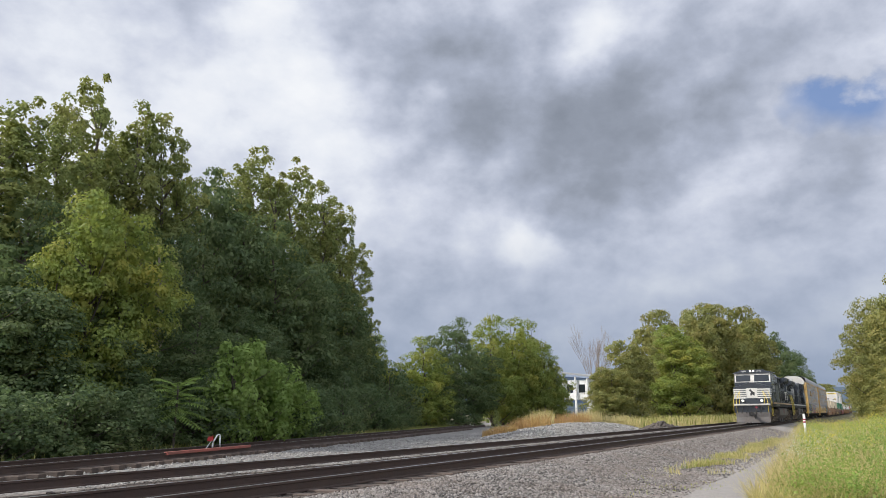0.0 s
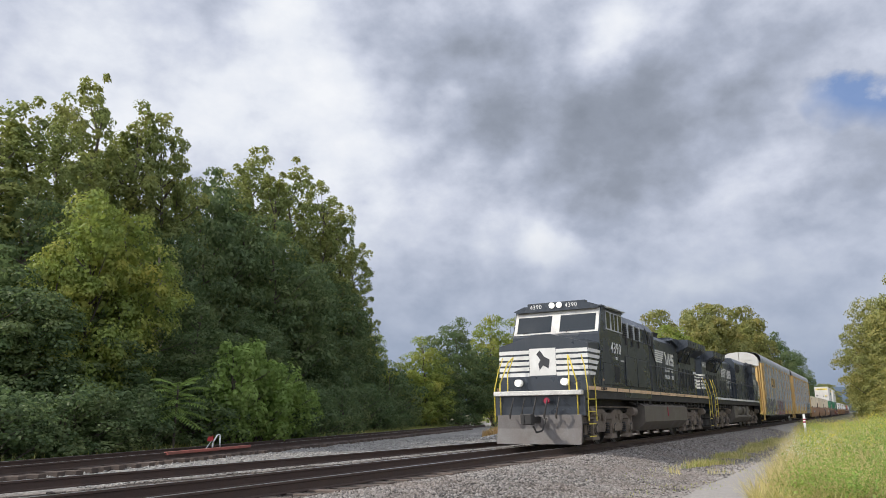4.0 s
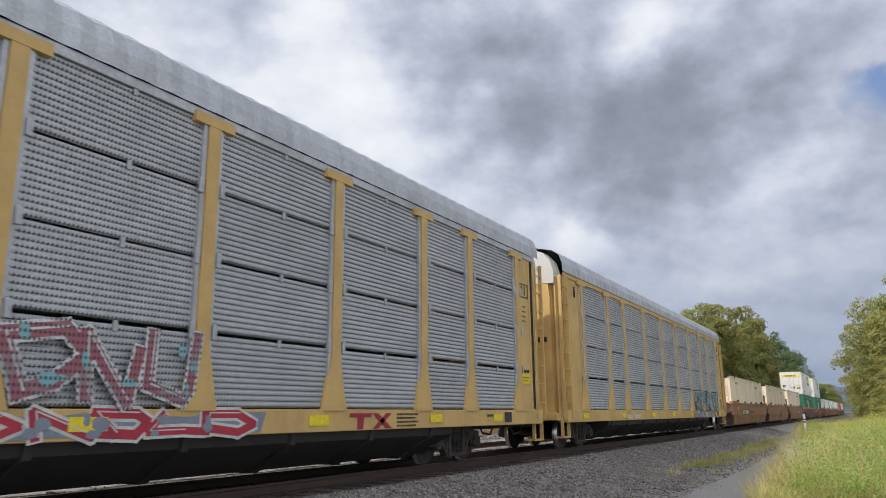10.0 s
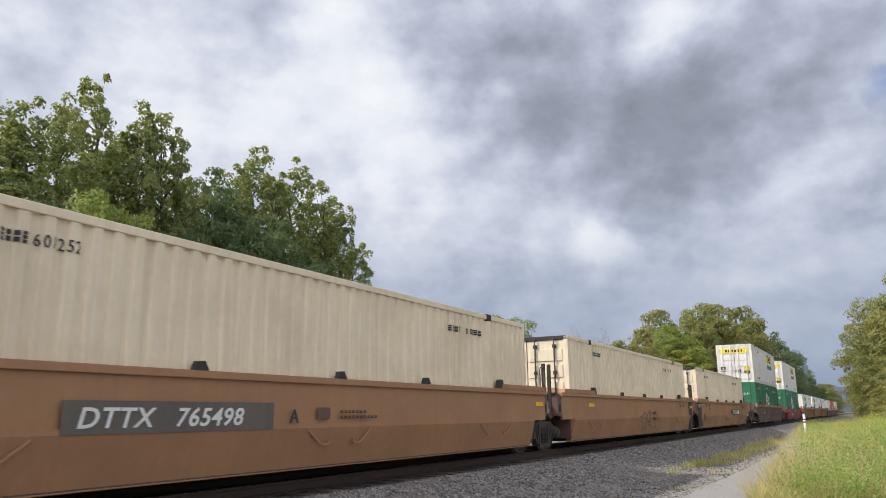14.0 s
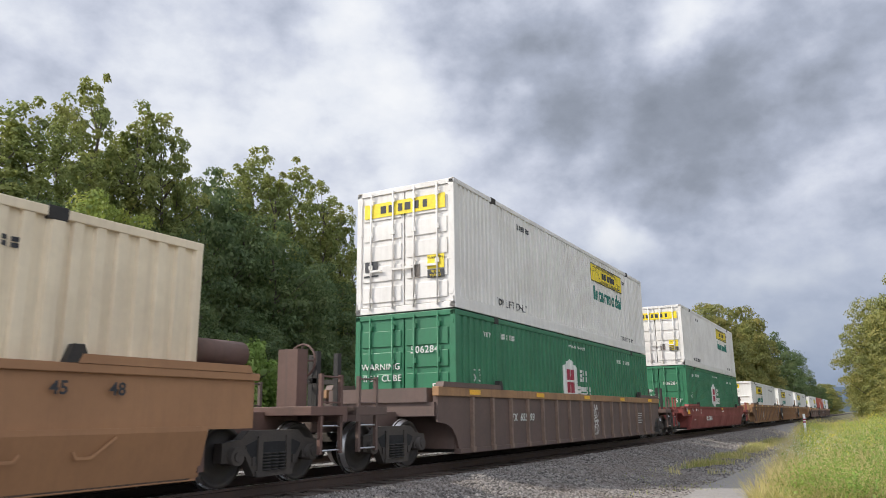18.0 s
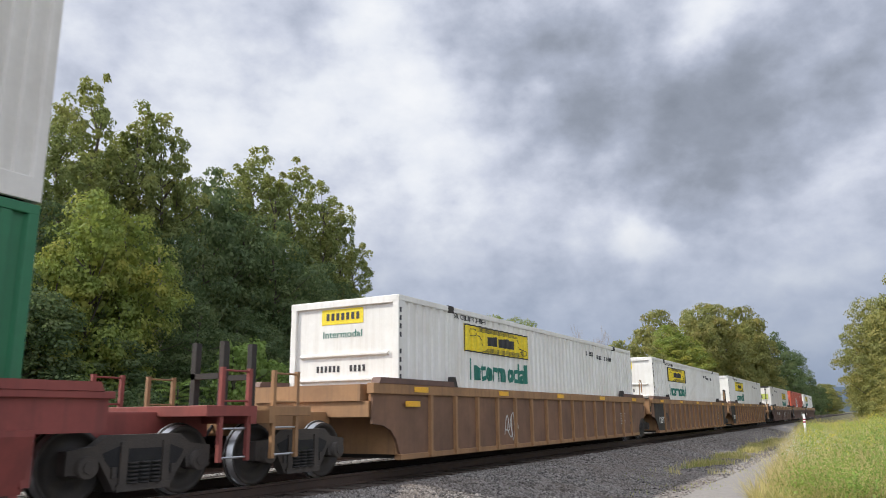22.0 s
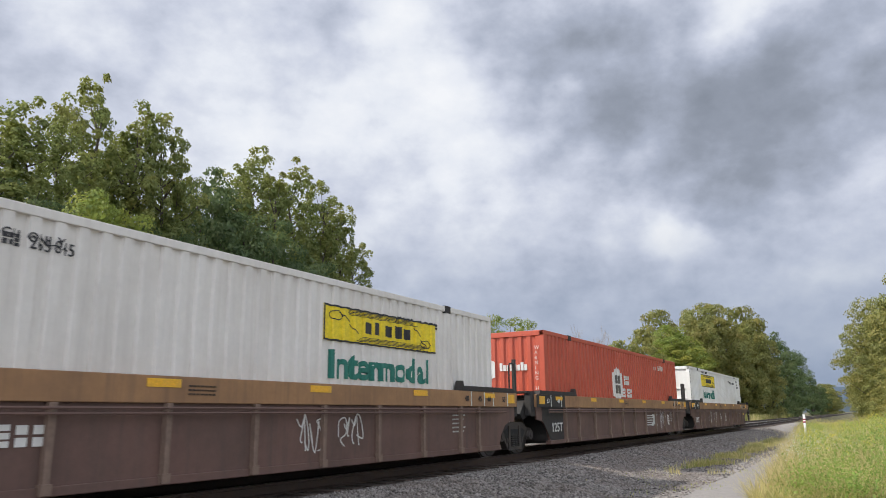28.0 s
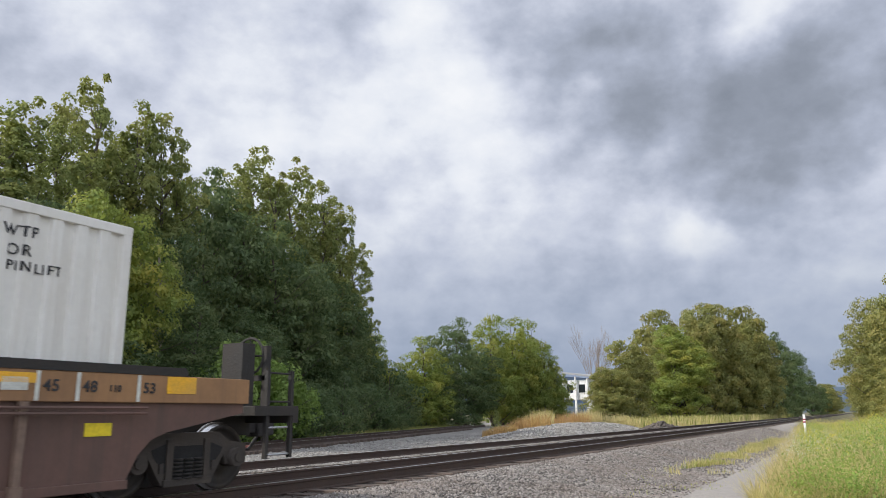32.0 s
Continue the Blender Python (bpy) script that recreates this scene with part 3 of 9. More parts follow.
SYCAMORE = "tall sycamore with an open crown of yellow-green leaves"
DENSE = "dense dark green broadleaf tree"
TURNING = "broadleaf tree turning yellow in early autumn"
ROUND = "broad olive-green tree with a full rounded crown"
TREES = {
    "T": [tree_kind(14, 20, 2.3, LEAF_MID, SYCAMORE, 15000, 0.215, 190, 0.26, 0.46, rise=0.95, sharp=2.0, open_=0.34, inner=0.0), tree_kind(15, 20, 2.3, LEAF_MID, SYCAMORE, 15000, 0.215, 185, 0.24, 0.46, rise=1.0, sharp=1.8, open_=0.33, inner=0.0),
          tree_kind(16, 20, 2.3, LEAF_MID, SYCAMORE, 15000, 0.205, 190, 0.22, 0.45, rise=1.0, sharp=2.2, open_=0.32, inner=0.0)],
    "D": [tree_kind(21, 13, 3.0, LEAF_DARK, DENSE, 17000, 0.19, 110, 0.03, 0.92, rise=0.6), tree_kind(22, 12, 3.0, LEAF_DARK, DENSE, 17000, 0.19, 105, 0.02, 0.95, rise=0.65, peak=0.48)],
    "Y": [tree_kind(31, 11, 2.7, LEAF_YEL, TURNING, 15000, 0.17, 110, 0.04, 0.72, rise=0.7, peak=0.34, sharp=1.7), tree_kind(32, 10, 2.7, LEAF_YEL, TURNING, 15000, 0.17, 105, 0.03, 0.75, rise=0.7, peak=0.38, sharp=1.8)],
    "R": [tree_kind(33, 18, 5.0, LEAF_OLIVE, ROUND, 19000, 0.36, 130, 0.03, 1.35, rise=0.75, peak=0.45, sharp=2.8), tree_kind(34, 18, 5.0, LEAF_OLIVE, ROUND, 19000, 0.36, 125, 0.02, 1.40, rise=0.7, peak=0.42, sharp=2.6)],
    "O": [tree_kind(36, 11, 4.0, LEAF_OLIVE, ROUND, 26000, 0.17, 190, 0.02, 0.72, rise=0.8, peak=0.42, sharp=2.4), tree_kind(37, 11, 4.0, LEAF_OLIVE, ROUND, 26000, 0.17, 180, 0.02, 0.76, rise=0.75, peak=0.46, sharp=2.6)],
    "B": [tree_kind(35, 9.5, 1.6, LEAF_MID, "thin dying tree with bare pale limbs and few leaves", 2600, 0.14, 60, 0.35, 0.42, bark=BARK_PALE, inner=0.0)],
    "bush": [tree_kind(41, 4.0, 1.7, LEAF_BRIGHT, "bright green leafy bush beside the siding", 5200, 0.17, 62, 0.06, 0.36, "bush", rise=1.35, sharp=1.8), tree_kind(42, 4.0, 1.6, LEAF_BRIGHT, "bright green leafy bush beside the siding", 5200, 0.17, 58, 0.05, 0.38, "bush", rise=1.4, peak=0.3)],
    "shrub": [tree_kind(51, 3.4, 1.7, LEAF_DARK, "dark green shrub at the wood's edge", 4200, 0.14, 48, 0.0, 0.52, "shrub", rise=0.8), tree_kind(52, 3.4, 1.7, LEAF_DARK, "green shrub at the wood's edge", 4200, 0.14, 46, 0.0, 0.50, "shrub", rise=0.9)],
}
used_kinds = set()


def plant(kind, x, y, h, r, group, pick=None):
    rng = random.Random(int(x * 31 + y * 17))
    src = TREES[kind][rng.randrange(len(TREES[kind])) if pick is None else pick]
    m = pose(x, y, gz(x, y) - 0.05, 0, 0, rng.uniform(0, 360))
    t = src if src.name not in used_kinds else copy_thing(src, m)
    used_kinds.add(src.name)
    t.matrix_basis = m @ Matrix.Diagonal((r / src["own_r"], r / src["own_r"], h / src["own_h"], 1))
    t["group"] = group
    return t

WOOD_TALL = ((16.1, 31.1, 14.2, 2.5, "T"), (18.2, 31.1, 15.9, 1.8, "T"), (20.3, 32.1, 16.0, 1.8, "T"), (22.8, 34.1, 19.8, 1.9, "T"), (25.1, 33.7, 18.6, 1.9, "T"),
             (27.1, 33.4, 18.6, 1.7, "T"), (24.9, 35.1, 17.0, 2.3, "T"), (28.4, 33.6, 16.8, 1.6, "T"))
WOOD_TALL_B = ((38.1, 39.7, 19.8, 2.4, "T"), (40.6, 40.0, 22.4, 2.6, "T"), (45.0, 39.7, 22.6, 2.6, "T"), (41.0, 38.2, 20.1, 2.6, "T"), (49.0, 39.6, 22.1, 2.4, "T"),
               (50.7, 39.0, 20.3, 2.2, "T"), (53.2, 39.0, 17.0, 2.0, "T"), (46.5, 37.9, 16.6, 2.4, "T"))
WOOD_DENSE = ((16.6, 28.5, 10.8, 2.4, "D"), (30.9, 34.0, 16.3, 3.0, "D"), (33.2, 33.3, 15.4, 3.2, "D"), (36.1, 33.1, 14.0, 3.2, "D"), (42.3, 35.1, 13.6, 3.0, "D"),
              (47.9, 36.1, 12.0, 2.4, "D"), (24.5, 31.6, 11.2, 2.3, "D"), (26.9, 30.9, 11.0, 2.2, "D"), (53.6, 38.6, 9.9, 2.0, "D"))
WOOD_FRONT = ((17.5, 25.6, 10.0, 2.2, "Y"), (19.2, 25.6, 9.7, 2.1, "Y"), (16.2, 25.3, 7.8, 1.6, "Y"), (21.4, 26.4, 9.5, 1.3, "B"))
WOOD_LOW = ((13.9, 25.5, 7.1, 2.4, "D"), (15.2, 24.7, 5.5, 2.0, "D"), (17.8, 25.4, 5.4, 2.0, "D"), (20.5, 25.9, 6.3, 2.1, "D"), (24.7, 27.6, 7.0, 2.3, "D"), (30.6, 30.2, 7.3, 2.2, "D"),
            (38.0, 32.4, 8.1, 2.3, "D"), (45.2, 34.7, 7.4, 2.1, "D"), (59.1, 41.1, 9.1, 1.9, "Y"))
WOOD_MID = ((57.4, 36.5, 6.0, 2.7, "Y"), (60.9, 36.4, 8.6, 2.7, "Y"), (67.7, 36.6, 11.2, 3.0, "D"), (71.2, 36.4, 8.9, 2.5, "D"), (75.6, 36.5, 12.4, 2.8, "Y"), (80.3, 36.0, 12.5, 2.8, "Y"),
            (83.0, 34.8, 12.3, 2.6, "Y"), (84.5, 33.7, 9.6, 2.4, "Y"), (79.7, 37.2, 9.2, 3.1, "Y"), (64.3, 36.6, 6.4, 2.5, "D"), (55.0, 36.5, 6.1, 1.7, "Y"), (85.9, 32.9, 6.8, 1.8, "Y"))
WOOD_RIGHT = ((79.5, 24.0, 6.3, 2.5, "R"), (86.6, 24.4, 10.1, 3.1, "R"), (76.3, 24.0, 3.7, 1.4, "R"), (114.8, 27.4, 16.9, 4.0, "R"), (101.6, 22.2, 12.9, 4.3, "Y"),
              (101.9, 20.9, 11.5, 3.8, "Y"), (127.9, 23.5, 18.9, 4.3, "R"), (130.3, 21.0, 19.4, 4.6, "R"), (141.7, 19.6, 19.9, 4.7, "R"), (147.0, 17.0, 18.4, 4.1, "R"),
              (163.2, 15.7, 17.0, 4.3, "D"), (191.4, 15.0, 15.0, 3.8, "D"), (233.6, 14.1, 12.7, 3.9, "D"), (271.7, 14.0, 10.6, 3.3, "D"), (134.7, 18.8, 13.5, 4.1, "R"))
WOOD_RIGHT_B = ((75.0, -1.9, 11.0, 3.5, "O"), (61.9, -4.1, 11.2, 4.2, "O"), (100.0, -1.4, 11.4, 3.4, "O"), (64.0, -1.2, 2.7, 1.7, "O"), (55.0, -3.0, 4.2, 2.8, "O"), (54.8, -6.2, 10.8, 4.4, "O"), (140.0, 0.0, 9.2, 2.4, "R"), (330.0, 14.6, 12.0, 4.5, "R"), (400.0, 15.4, 13.6, 5.0, "R"), (210.0, 1.2, 9.0, 3.0, "R"))
for rows, group in ((WOOD_TALL, "trees of the wood"), (WOOD_TALL_B, "trees of the wood"), (WOOD_DENSE, "trees of the wood"), (WOOD_FRONT, "trees of the wood"), (WOOD_LOW, "trees of the wood"),
                    (WOOD_MID, "trees before the building"), (WOOD_RIGHT, "trees along the line"), (WOOD_RIGHT_B, "trees along the line")):
    for x, y, h, r, kind in rows:
        plant(kind, x, y, h, r, group)
SHRUBS = ((22.9, 23.0, 4.5, 1.7, "bush"), (24.6, 23.3, 3.9, 1.5, "bush"), (26.6, 24.2, 3.8, 1.6, "bush"), (28.8, 24.6, 3.0, 1.3, "bush"), (35.3, 28.6, 3.1, 1.8, "shrub"), (40.7, 30.6, 4.3, 2, "shrub"),
          (44.2, 31.3, 3.1, 2, "shrub"), (51.8, 34.3, 5.2, 2.4, "shrub"), (12.6, 20.6, 2.1, 1.5, "shrub"), (14.1, 21.1, 2.3, 1.5, "shrub"), (15.8, 21.6, 2.2, 1.5, "shrub"))
SHRUBS_B = ((17.7, 22.3, 2.3, 1.5, "shrub"), (11.3, 20.2, 2.2, 1.5, "shrub"), (21.4, 23.6, 2.2, 1.5, "shrub"), (32.2, 27.3, 2.4, 1.7, "shrub"))
for rows in (SHRUBS, SHRUBS_B):
    for x, y, h, r, kind in rows:
        plant(kind, x, y, h, r, "bushes at the wood's edge")
edge = random.Random(77)
for i in range(36):
    x = 6 + i * 1.5 + edge.uniform(-0.5, 0.5)
    y = 13.7 + 0.3 * x + 3.0 + edge.uniform(0, 2.6) + (1.5 if i > 28 else 0)
    plant("shrub", x, y, edge.uniform(1.3, 3.2), edge.uniform(1.3, 2.0), "bushes at the wood's edge")


# ---- grass, weeds and stones ----
GRASS_GREEN = leaf_material("green_grass", (0.11, 0.140, 0.034), (0.36, 0.380, 0.110), (0.56, 0.46, 0.19), 0.85)
GRASS_STRAW = leaf_material("straw_grass", (0.36, 0.28, 0.12), (0.70, 0.56, 0.28), (0.50, 0.44, 0.15), 0.6)
GRASS_RUSSET = leaf_material("russet_grass", (0.30, 0.17, 0.07), (0.50, 0.33, 0.15), (0.45, 0.36, 0.10), 0.5)
LEAF_WEED = leaf_material("fresh_weed_leaves", (0.12, 0.19, 0.04), (0.30, 0.42, 0.10), (0.36, 0.38, 0.09), 0.5)
GOLDEN = leaf_material("goldenrod_flowers", (0.42, 0.36, 0.05), (0.70, 0.60, 0.08), (0.6, 0.52, 0.07), 0.5)
WHITE_FLOWER = leaf_material("white_flowers", (0.45, 0.45, 0.38), (0.70, 0.70, 0.62), (0.6, 0.6, 0.5), 0.3)


def blades(name, places, mat, label, height, width, seed, category="grass", lean=0.35, lumps=0.0):
    """Tapered bent blades at the places given; ONE object."""
    rng = np.random.default_rng(seed)
    p = np.array(places)
    n = len(p)
    a = rng.uniform(0, 2 * math.pi, n)
    h = height * rng.uniform(0.45, 1.2, n)
    if lumps:
        h *= np.array([1.0 + lumps * (1.6 * noise.noise((x * 0.9, y * 0.9, 3.0)) + 1.0 * noise.noise((x * 2.6, y * 2.6, 8.0))) for x, y, _ in places]).clip(0.3, 1.9)
    w = width * rng.uniform(0.6, 1.4, n)
    d = np.stack((np.cos(a), np.sin(a), np.zeros(n)), 1)
    s = np.stack((-np.sin(a), np.cos(a), np.zeros(n)), 1)
    up = np.array((0, 0, 1.0))
    k = lean * rng.uniform(0.2, 1.3, n)
    mid = p + up * (h * 0.6)[:, None] + d * (h * k * 0.35)[:, None]
    tip = p + up * h[:, None] + d * (h * k)[:, None]
    v = np.empty((n, 5, 3))
    v[:, 0], v[:, 1] = p - s * w[:, None] / 2, p + s * w[:, None] / 2
    v[:, 2], v[:, 3] = mid + s * w[:, None] * 0.4, mid - s * w[:, None] * 0.4
    v[:, 4] = tip
    me = bpy.data.meshes.new(name)
    base = np.arange(n)[:, None] * 5
    faces = np.concatenate((base + np.array((0, 1, 2, 3)), base + np.array((3, 2, 4, 4))), 1)
    me.vertices.add(n * 5)
    me.vertices.foreach_set("co", v.reshape(-1))
    loops = np.concatenate((base + np.array((0, 1, 2, 3)), base + np.array((3, 2, 4))), 1).reshape(-1)
    me.loops.add(n * 7)
    me.loops.foreach_set("vertex_index", loops.astype(np.int32))
    me.polygons.add(n * 2)
    me.polygons.foreach_set("loop_start", (np.arange(n)[:, None] * 7 + np.array((0, 4))).reshape(-1).astype(np.int32))
    me.update(calc_edges=True)
    me.materials.append(mat)
    return tagged(new(name, me), label, category, kind="stuff")


def bank(count, seed, x0, x1, inner, outer, keep=None):
    """Places on the grassy bank, denser towards the camera; the bank's edge runs along the path."""
    rng = random.Random(seed)
    out = []
    while len(out) < count:
        x = x0 + (x1 - x0) * rng.random() ** 1.8
        edge_y = 0.88 + 0.068 * x + 0.30 * noise.noise((x * 0.35, 3, 0))
        y = edge_y - inner - (outer - inner) * rng.random() ** 1.2
        if keep is None or keep(x, y, edge_y, rng):
            out.append((x, y, gz(x, y) - 0.02))
    return out


patchy = lambda f, c: (lambda x, y, e, rng: noise.noise((x * f, y * f, c)) + rng.uniform(-0.35, 0.35) > 0)
blades("straw_grass", bank(26000, 1, 11.5, 62, 0.12, 1.7), GRASS_STRAW, "dry straw-coloured grass at the edge of the path", 0.46, 0.011, 1, lean=0.7, lumps=0.65)
blades("green_grass", bank(32000, 2, 11, 75, 0.4, 6.0), GRASS_GREEN, "rank green grass on the bank", 0.48, 0.013, 2, lean=0.8, lumps=0.65)
blades("dry_grass", bank(20000, 3, 11, 75, 0.3, 6.0, patchy(0.5, 4)), GRASS_STRAW, "dry stems among the green grass", 0.66, 0.009, 3, lean=0.6, lumps=0.65)


def weeds(name, count, seed, mat, label, size, z0, z1, keep=None, inner=0.7, outer=5.5, x0=11.5, x1=70, per=16, spread=0.16):
    rng = np.random.default_rng(seed)
    pts = []
    for x, y, z in bank(count, seed, x0, x1, inner, outer, keep):
        c = np.array((x, y, z + rng.uniform(z0, z1)))
        pts.append(c + rng.normal(0, 1, (per, 3)) * np.array((spread, spread, spread * 0.8)))
    me = leaf_quads(name, np.concatenate(pts), rng, size, mat, 0.45)
    return tagged(new(name, me), label, "weeds", kind="stuff")


weeds("leafy_weeds", 1100, 21, LEAF_WEED, "leafy bright green weeds in mounds on the bank", 0.050, 0.25, 0.75, patchy(0.35, 7), 0.7, 5.6, 11.5, 60, 60, 0.15)
weeds("low_weeds", 700, 25, LEAF_BRIGHT, "darker leafy weeds low in the grass", 0.045, 0.10, 0.40, patchy(0.6, 12), 0.5, 5.6, 11.5, 60, 40, 0.16)
weeds("goldenrod", 420, 22, GOLDEN, "yellow goldenrod heads above the grass", 0.034, 0.60, 1.0, patchy(0.3, 9), 0.7, 5.5, 14, 70, 22, 0.08)
weeds("white_asters", 260, 23, WHITE_FLOWER, "small white asters near the post", 0.030, 0.5, 0.80, lambda x, y, e, rng: 16 < x < 40 and y > e - 1.6, 0.3, 1.8, 15, 40, 9, 0.08)


def strip(count, seed, x0, x1, yfun, half):
    rng = random.Random(seed)
    out = []
    while len(out) < count:
        x = rng.uniform(x0, x1)
        y = yfun(x) + rng.gauss(0, half)
        if noise.noise((x * 0.45, y * 0.9, 2)) > 0.02:
            out.append((x, y, gz(x, y) - 0.01))
    return out


blades("verge_grass", strip(3800, 31, 20, 46, lambda x: 4.25 + 0.012 * (x - 20), 0.24), GRASS_GREEN, "low yellow-green grass between path and ballast", 0.20, 0.014, 31)
blades("verge_straw", strip(2200, 32, 19.5, 46, lambda x: 4.2 + 0.012 * (x - 20), 0.28), GRASS_STRAW, "dry grass between path and ballast", 0.22, 0.012, 32)
blades("sprouts", strip(500, 33, 10, 22, lambda x: 3.6, 0.9), GRASS_GREEN, "sparse green sprouts in the stones", 0.07, 0.012, 33)


def tuft(x, y, r, h, mat, label, seed, count=900, width=0.02):
    rng = random.Random(seed)
    pts = []
    for _ in range(count):
        a, q = rng.uniform(0, 6.283), r * rng.random() ** 0.6
        px, py = x + q * math.cos(a), y + q * math.sin(a)
        pts.append((px, py, gz(px, py) - 0.02))
    return blades("grass_tuft", pts, mat, label, h, width, seed, "grass", 0.5)


for k, (x, y, r, h, m, lab) in enumerate(((43.5, 18.6, 1.5, 0.75, GRASS_RUSSET, "russet dry grass tuft on the stone heap"), (45.5, 18.7, 1.0, 1.0, GRASS_STRAW, "golden weed tuft on the stone heap"), (50, 18.4, 1.7, 0.75, GRASS_RUSSET, "russet dry grass tuft on the stone heap"),
                                     (54, 18.3, 1.1, 0.9, GRASS_STRAW, "golden weed tuft on the stone heap"), (38.5, 18.2, 1.0, 0.45, GRASS_RUSSET, "russet dry grass tuft on the stone heap"), (60, 17.5, 1.5, 0.8, GRASS_STRAW, "golden weed tuft on the stone heap"))):
    tuft(x, y, r, h, m, lab, 60 + k)
blades("far_verge", [(x, y, gz(x, y)) for x, y in ((65 + 110 * (i / 6000) ** 1.4 + 3 * math.sin(i * 1.7), 14.2 + 4.5 * ((i * 0.618) % 1.0)) for i in range(6000))], GRASS_GREEN, "rank grass along the far side of the line", 0.95, 0.05, 71)
blades("far_verge_dry", [(x, y, gz(x, y)) for x, y in ((64 + 90 * (i / 3000) ** 1.4 + 3 * math.sin(i * 1.3), 13.9 + 4.5 * ((i * 0.618) % 1.0)) for i in range(3000))], GRASS_STRAW, "dry grass along the far side of the line", 0.9, 0.05, 72)
blades("siding_weeds", [(x, 13.75 + 0.3 * x + 1.8 + 2.2 * ((i * 0.618) % 1.0), gz(x, 13.75 + 0.3 * x + 2.5)) for i, x in ((i, 7 + 60 * ((i * 0.7548) % 1.0)) for i in range(7000))], GRASS_GREEN, "weeds along the far side of the siding", 0.38, 0.022, 73)


def stones(name, spots, mat, label, size, seed, flat=0.65):
    """Loose crushed stones as uneven eight-sided lumps; ONE object."""
    rng = np.random.default_rng(seed)
    p = np.array(spots)
    n = len(p)
    base = np.array(((1, 0, 0), (0, 1, 0), (-1, 0, 0), (0, -1, 0), (0, 0, 1), (0, 0, -1)), float)
    tri = np.array(((0, 1, 4), (1, 2, 4), (2, 3, 4), (3, 0, 4), (1, 0, 5), (2, 1, 5), (3, 2, 5), (0, 3, 5)))
    v = base[None] * rng.uniform(0.55, 1.25, (n, 6, 1)) * (size * rng.uniform(0.5, 1.4, n))[:, None, None]
    v += rng.normal(0, 0.12 * size, (n, 6, 3))
    a = rng.uniform(0, 6.283, n)
    c, s = np.cos(a)[:, None], np.sin(a)[:, None]
    x, y = v[:, :, 0] * c - v[:, :, 1] * s, v[:, :, 0] * s + v[:, :, 1] * c
    v[:, :, 0], v[:, :, 1] = x, y
    v[:, :, 2] *= flat
    v += p[:, None, :]
    me = bpy.data.meshes.new(name)
    me.vertices.add(n * 6)
    me.vertices.foreach_set("co", v.reshape(-1))
    loops = (np.arange(n)[:, None, None] * 6 + tri[None]).reshape(-1).astype(np.int32)
    me.loops.add(len(loops))
    me.loops.foreach_set("vertex_index", loops)
    me.polygons.add(n * 8)
    me.polygons.foreach_set("loop_start", np.arange(0, n * 24, 3, dtype=np.int32))
    me.update(calc_edges=True)
    me.materials.append(mat)
    return tagged(new(name, me), label, "stones", kind="stuff")


def stone_material(name, dark, light, tint):
    m = bpy.data.materials.new(name)
    m.use_nodes = True
    nt = m.node_tree
    bsdf = nt.nodes["Principled BSDF"]
    geo = nt.nodes.new("ShaderNodeNewGeometry")
    co = nt.nodes.new("ShaderNodeTexCoord").outputs["Object"]
    col = mix(nt, geo.outputs["Random Per Island"], dark, light)
    col = mix(nt, ramp(nt, noise_node(nt, co, 0.8, 4), [(0.4, 0.0), (0.7, 0.6)]), col, tint)
    nt.links.new(col, bsdf.inputs["Base Color"])
    bsdf.inputs["Roughness"].default_value = 0.85
    return m


STONE_GREY = stone_material("grey_brown_stone", (0.052, 0.047, 0.044), (0.335, 0.305, 0.280), (0.16, 0.125, 0.105))
STONE_PALE = stone_material("pale_limestone", (0.10, 0.095, 0.09), (0.42, 0.405, 0.38), (0.20, 0.185, 0.165))
STONE_DARK = stone_material("dark_rubble", (0.05, 0.042, 0.038), (0.14, 0.12, 0.10), (0.09, 0.07, 0.06))


def scatter(count, seed, x0, x1, y0, y1, power=1.5, keep=None):
    rng = random.Random(seed)
    out = []
    while len(out) < count:
        x, y = x0 + (x1 - x0) * rng.random() ** power, rng.uniform(y0, y1)
        if keep is None or keep(x, y, rng):
            out.append((x, y, gz(x, y) + 0.004))
    return out


stones("ballast_stones", scatter(60000, 81, 7.5, 60, 3.2, 7.35, 1.9, lambda x, y, r: y > 4.2 + r.uniform(-0.8, 0.8) or r.random() < 0.25), STONE_GREY, "loose grey-brown crushed ballast", 0.034, 81)
stones("track_stones", scatter(9000, 82, 8, 60, 7.4, 12.2, 1.6), STONE_DARK, "dark oily ballast between the rails", 0.028, 82)
stones("pale_stones", scatter(16000, 83, 9, 70, 12.4, 22, 1.4, lambda x, y, r: y < 14.0 + 0.3 * x), STONE_PALE, "pale crushed limestone beyond the track", 0.040, 83)
stones("heap_stones", scatter(9000, 84, 34, 68, 13.2, 21.5, 1.0, lambda x, y, r: ((x - 50) / 17) ** 2 + ((y - 0.10 * (x - 50) - 17.6) / 3.4) ** 2 < 1), STONE_PALE, "white limestone lumps on the low heap", 0.075, 84)
heap = random.Random(9)
rubble = []
for i in range(1500):
    a, q = heap.uniform(0, 6.283), heap.random() ** 0.6
    x, y = 59 + 4.2 * q * math.cos(a), 14.2 + 1.2 * q * math.sin(a)
    rubble.append((x, y, gz(x, y) + 0.62 * (1 - q) * heap.random()))
stones("rubble_heap", rubble, STONE_DARK, "dark brown rubble heap beside the line", 0.16, 85)


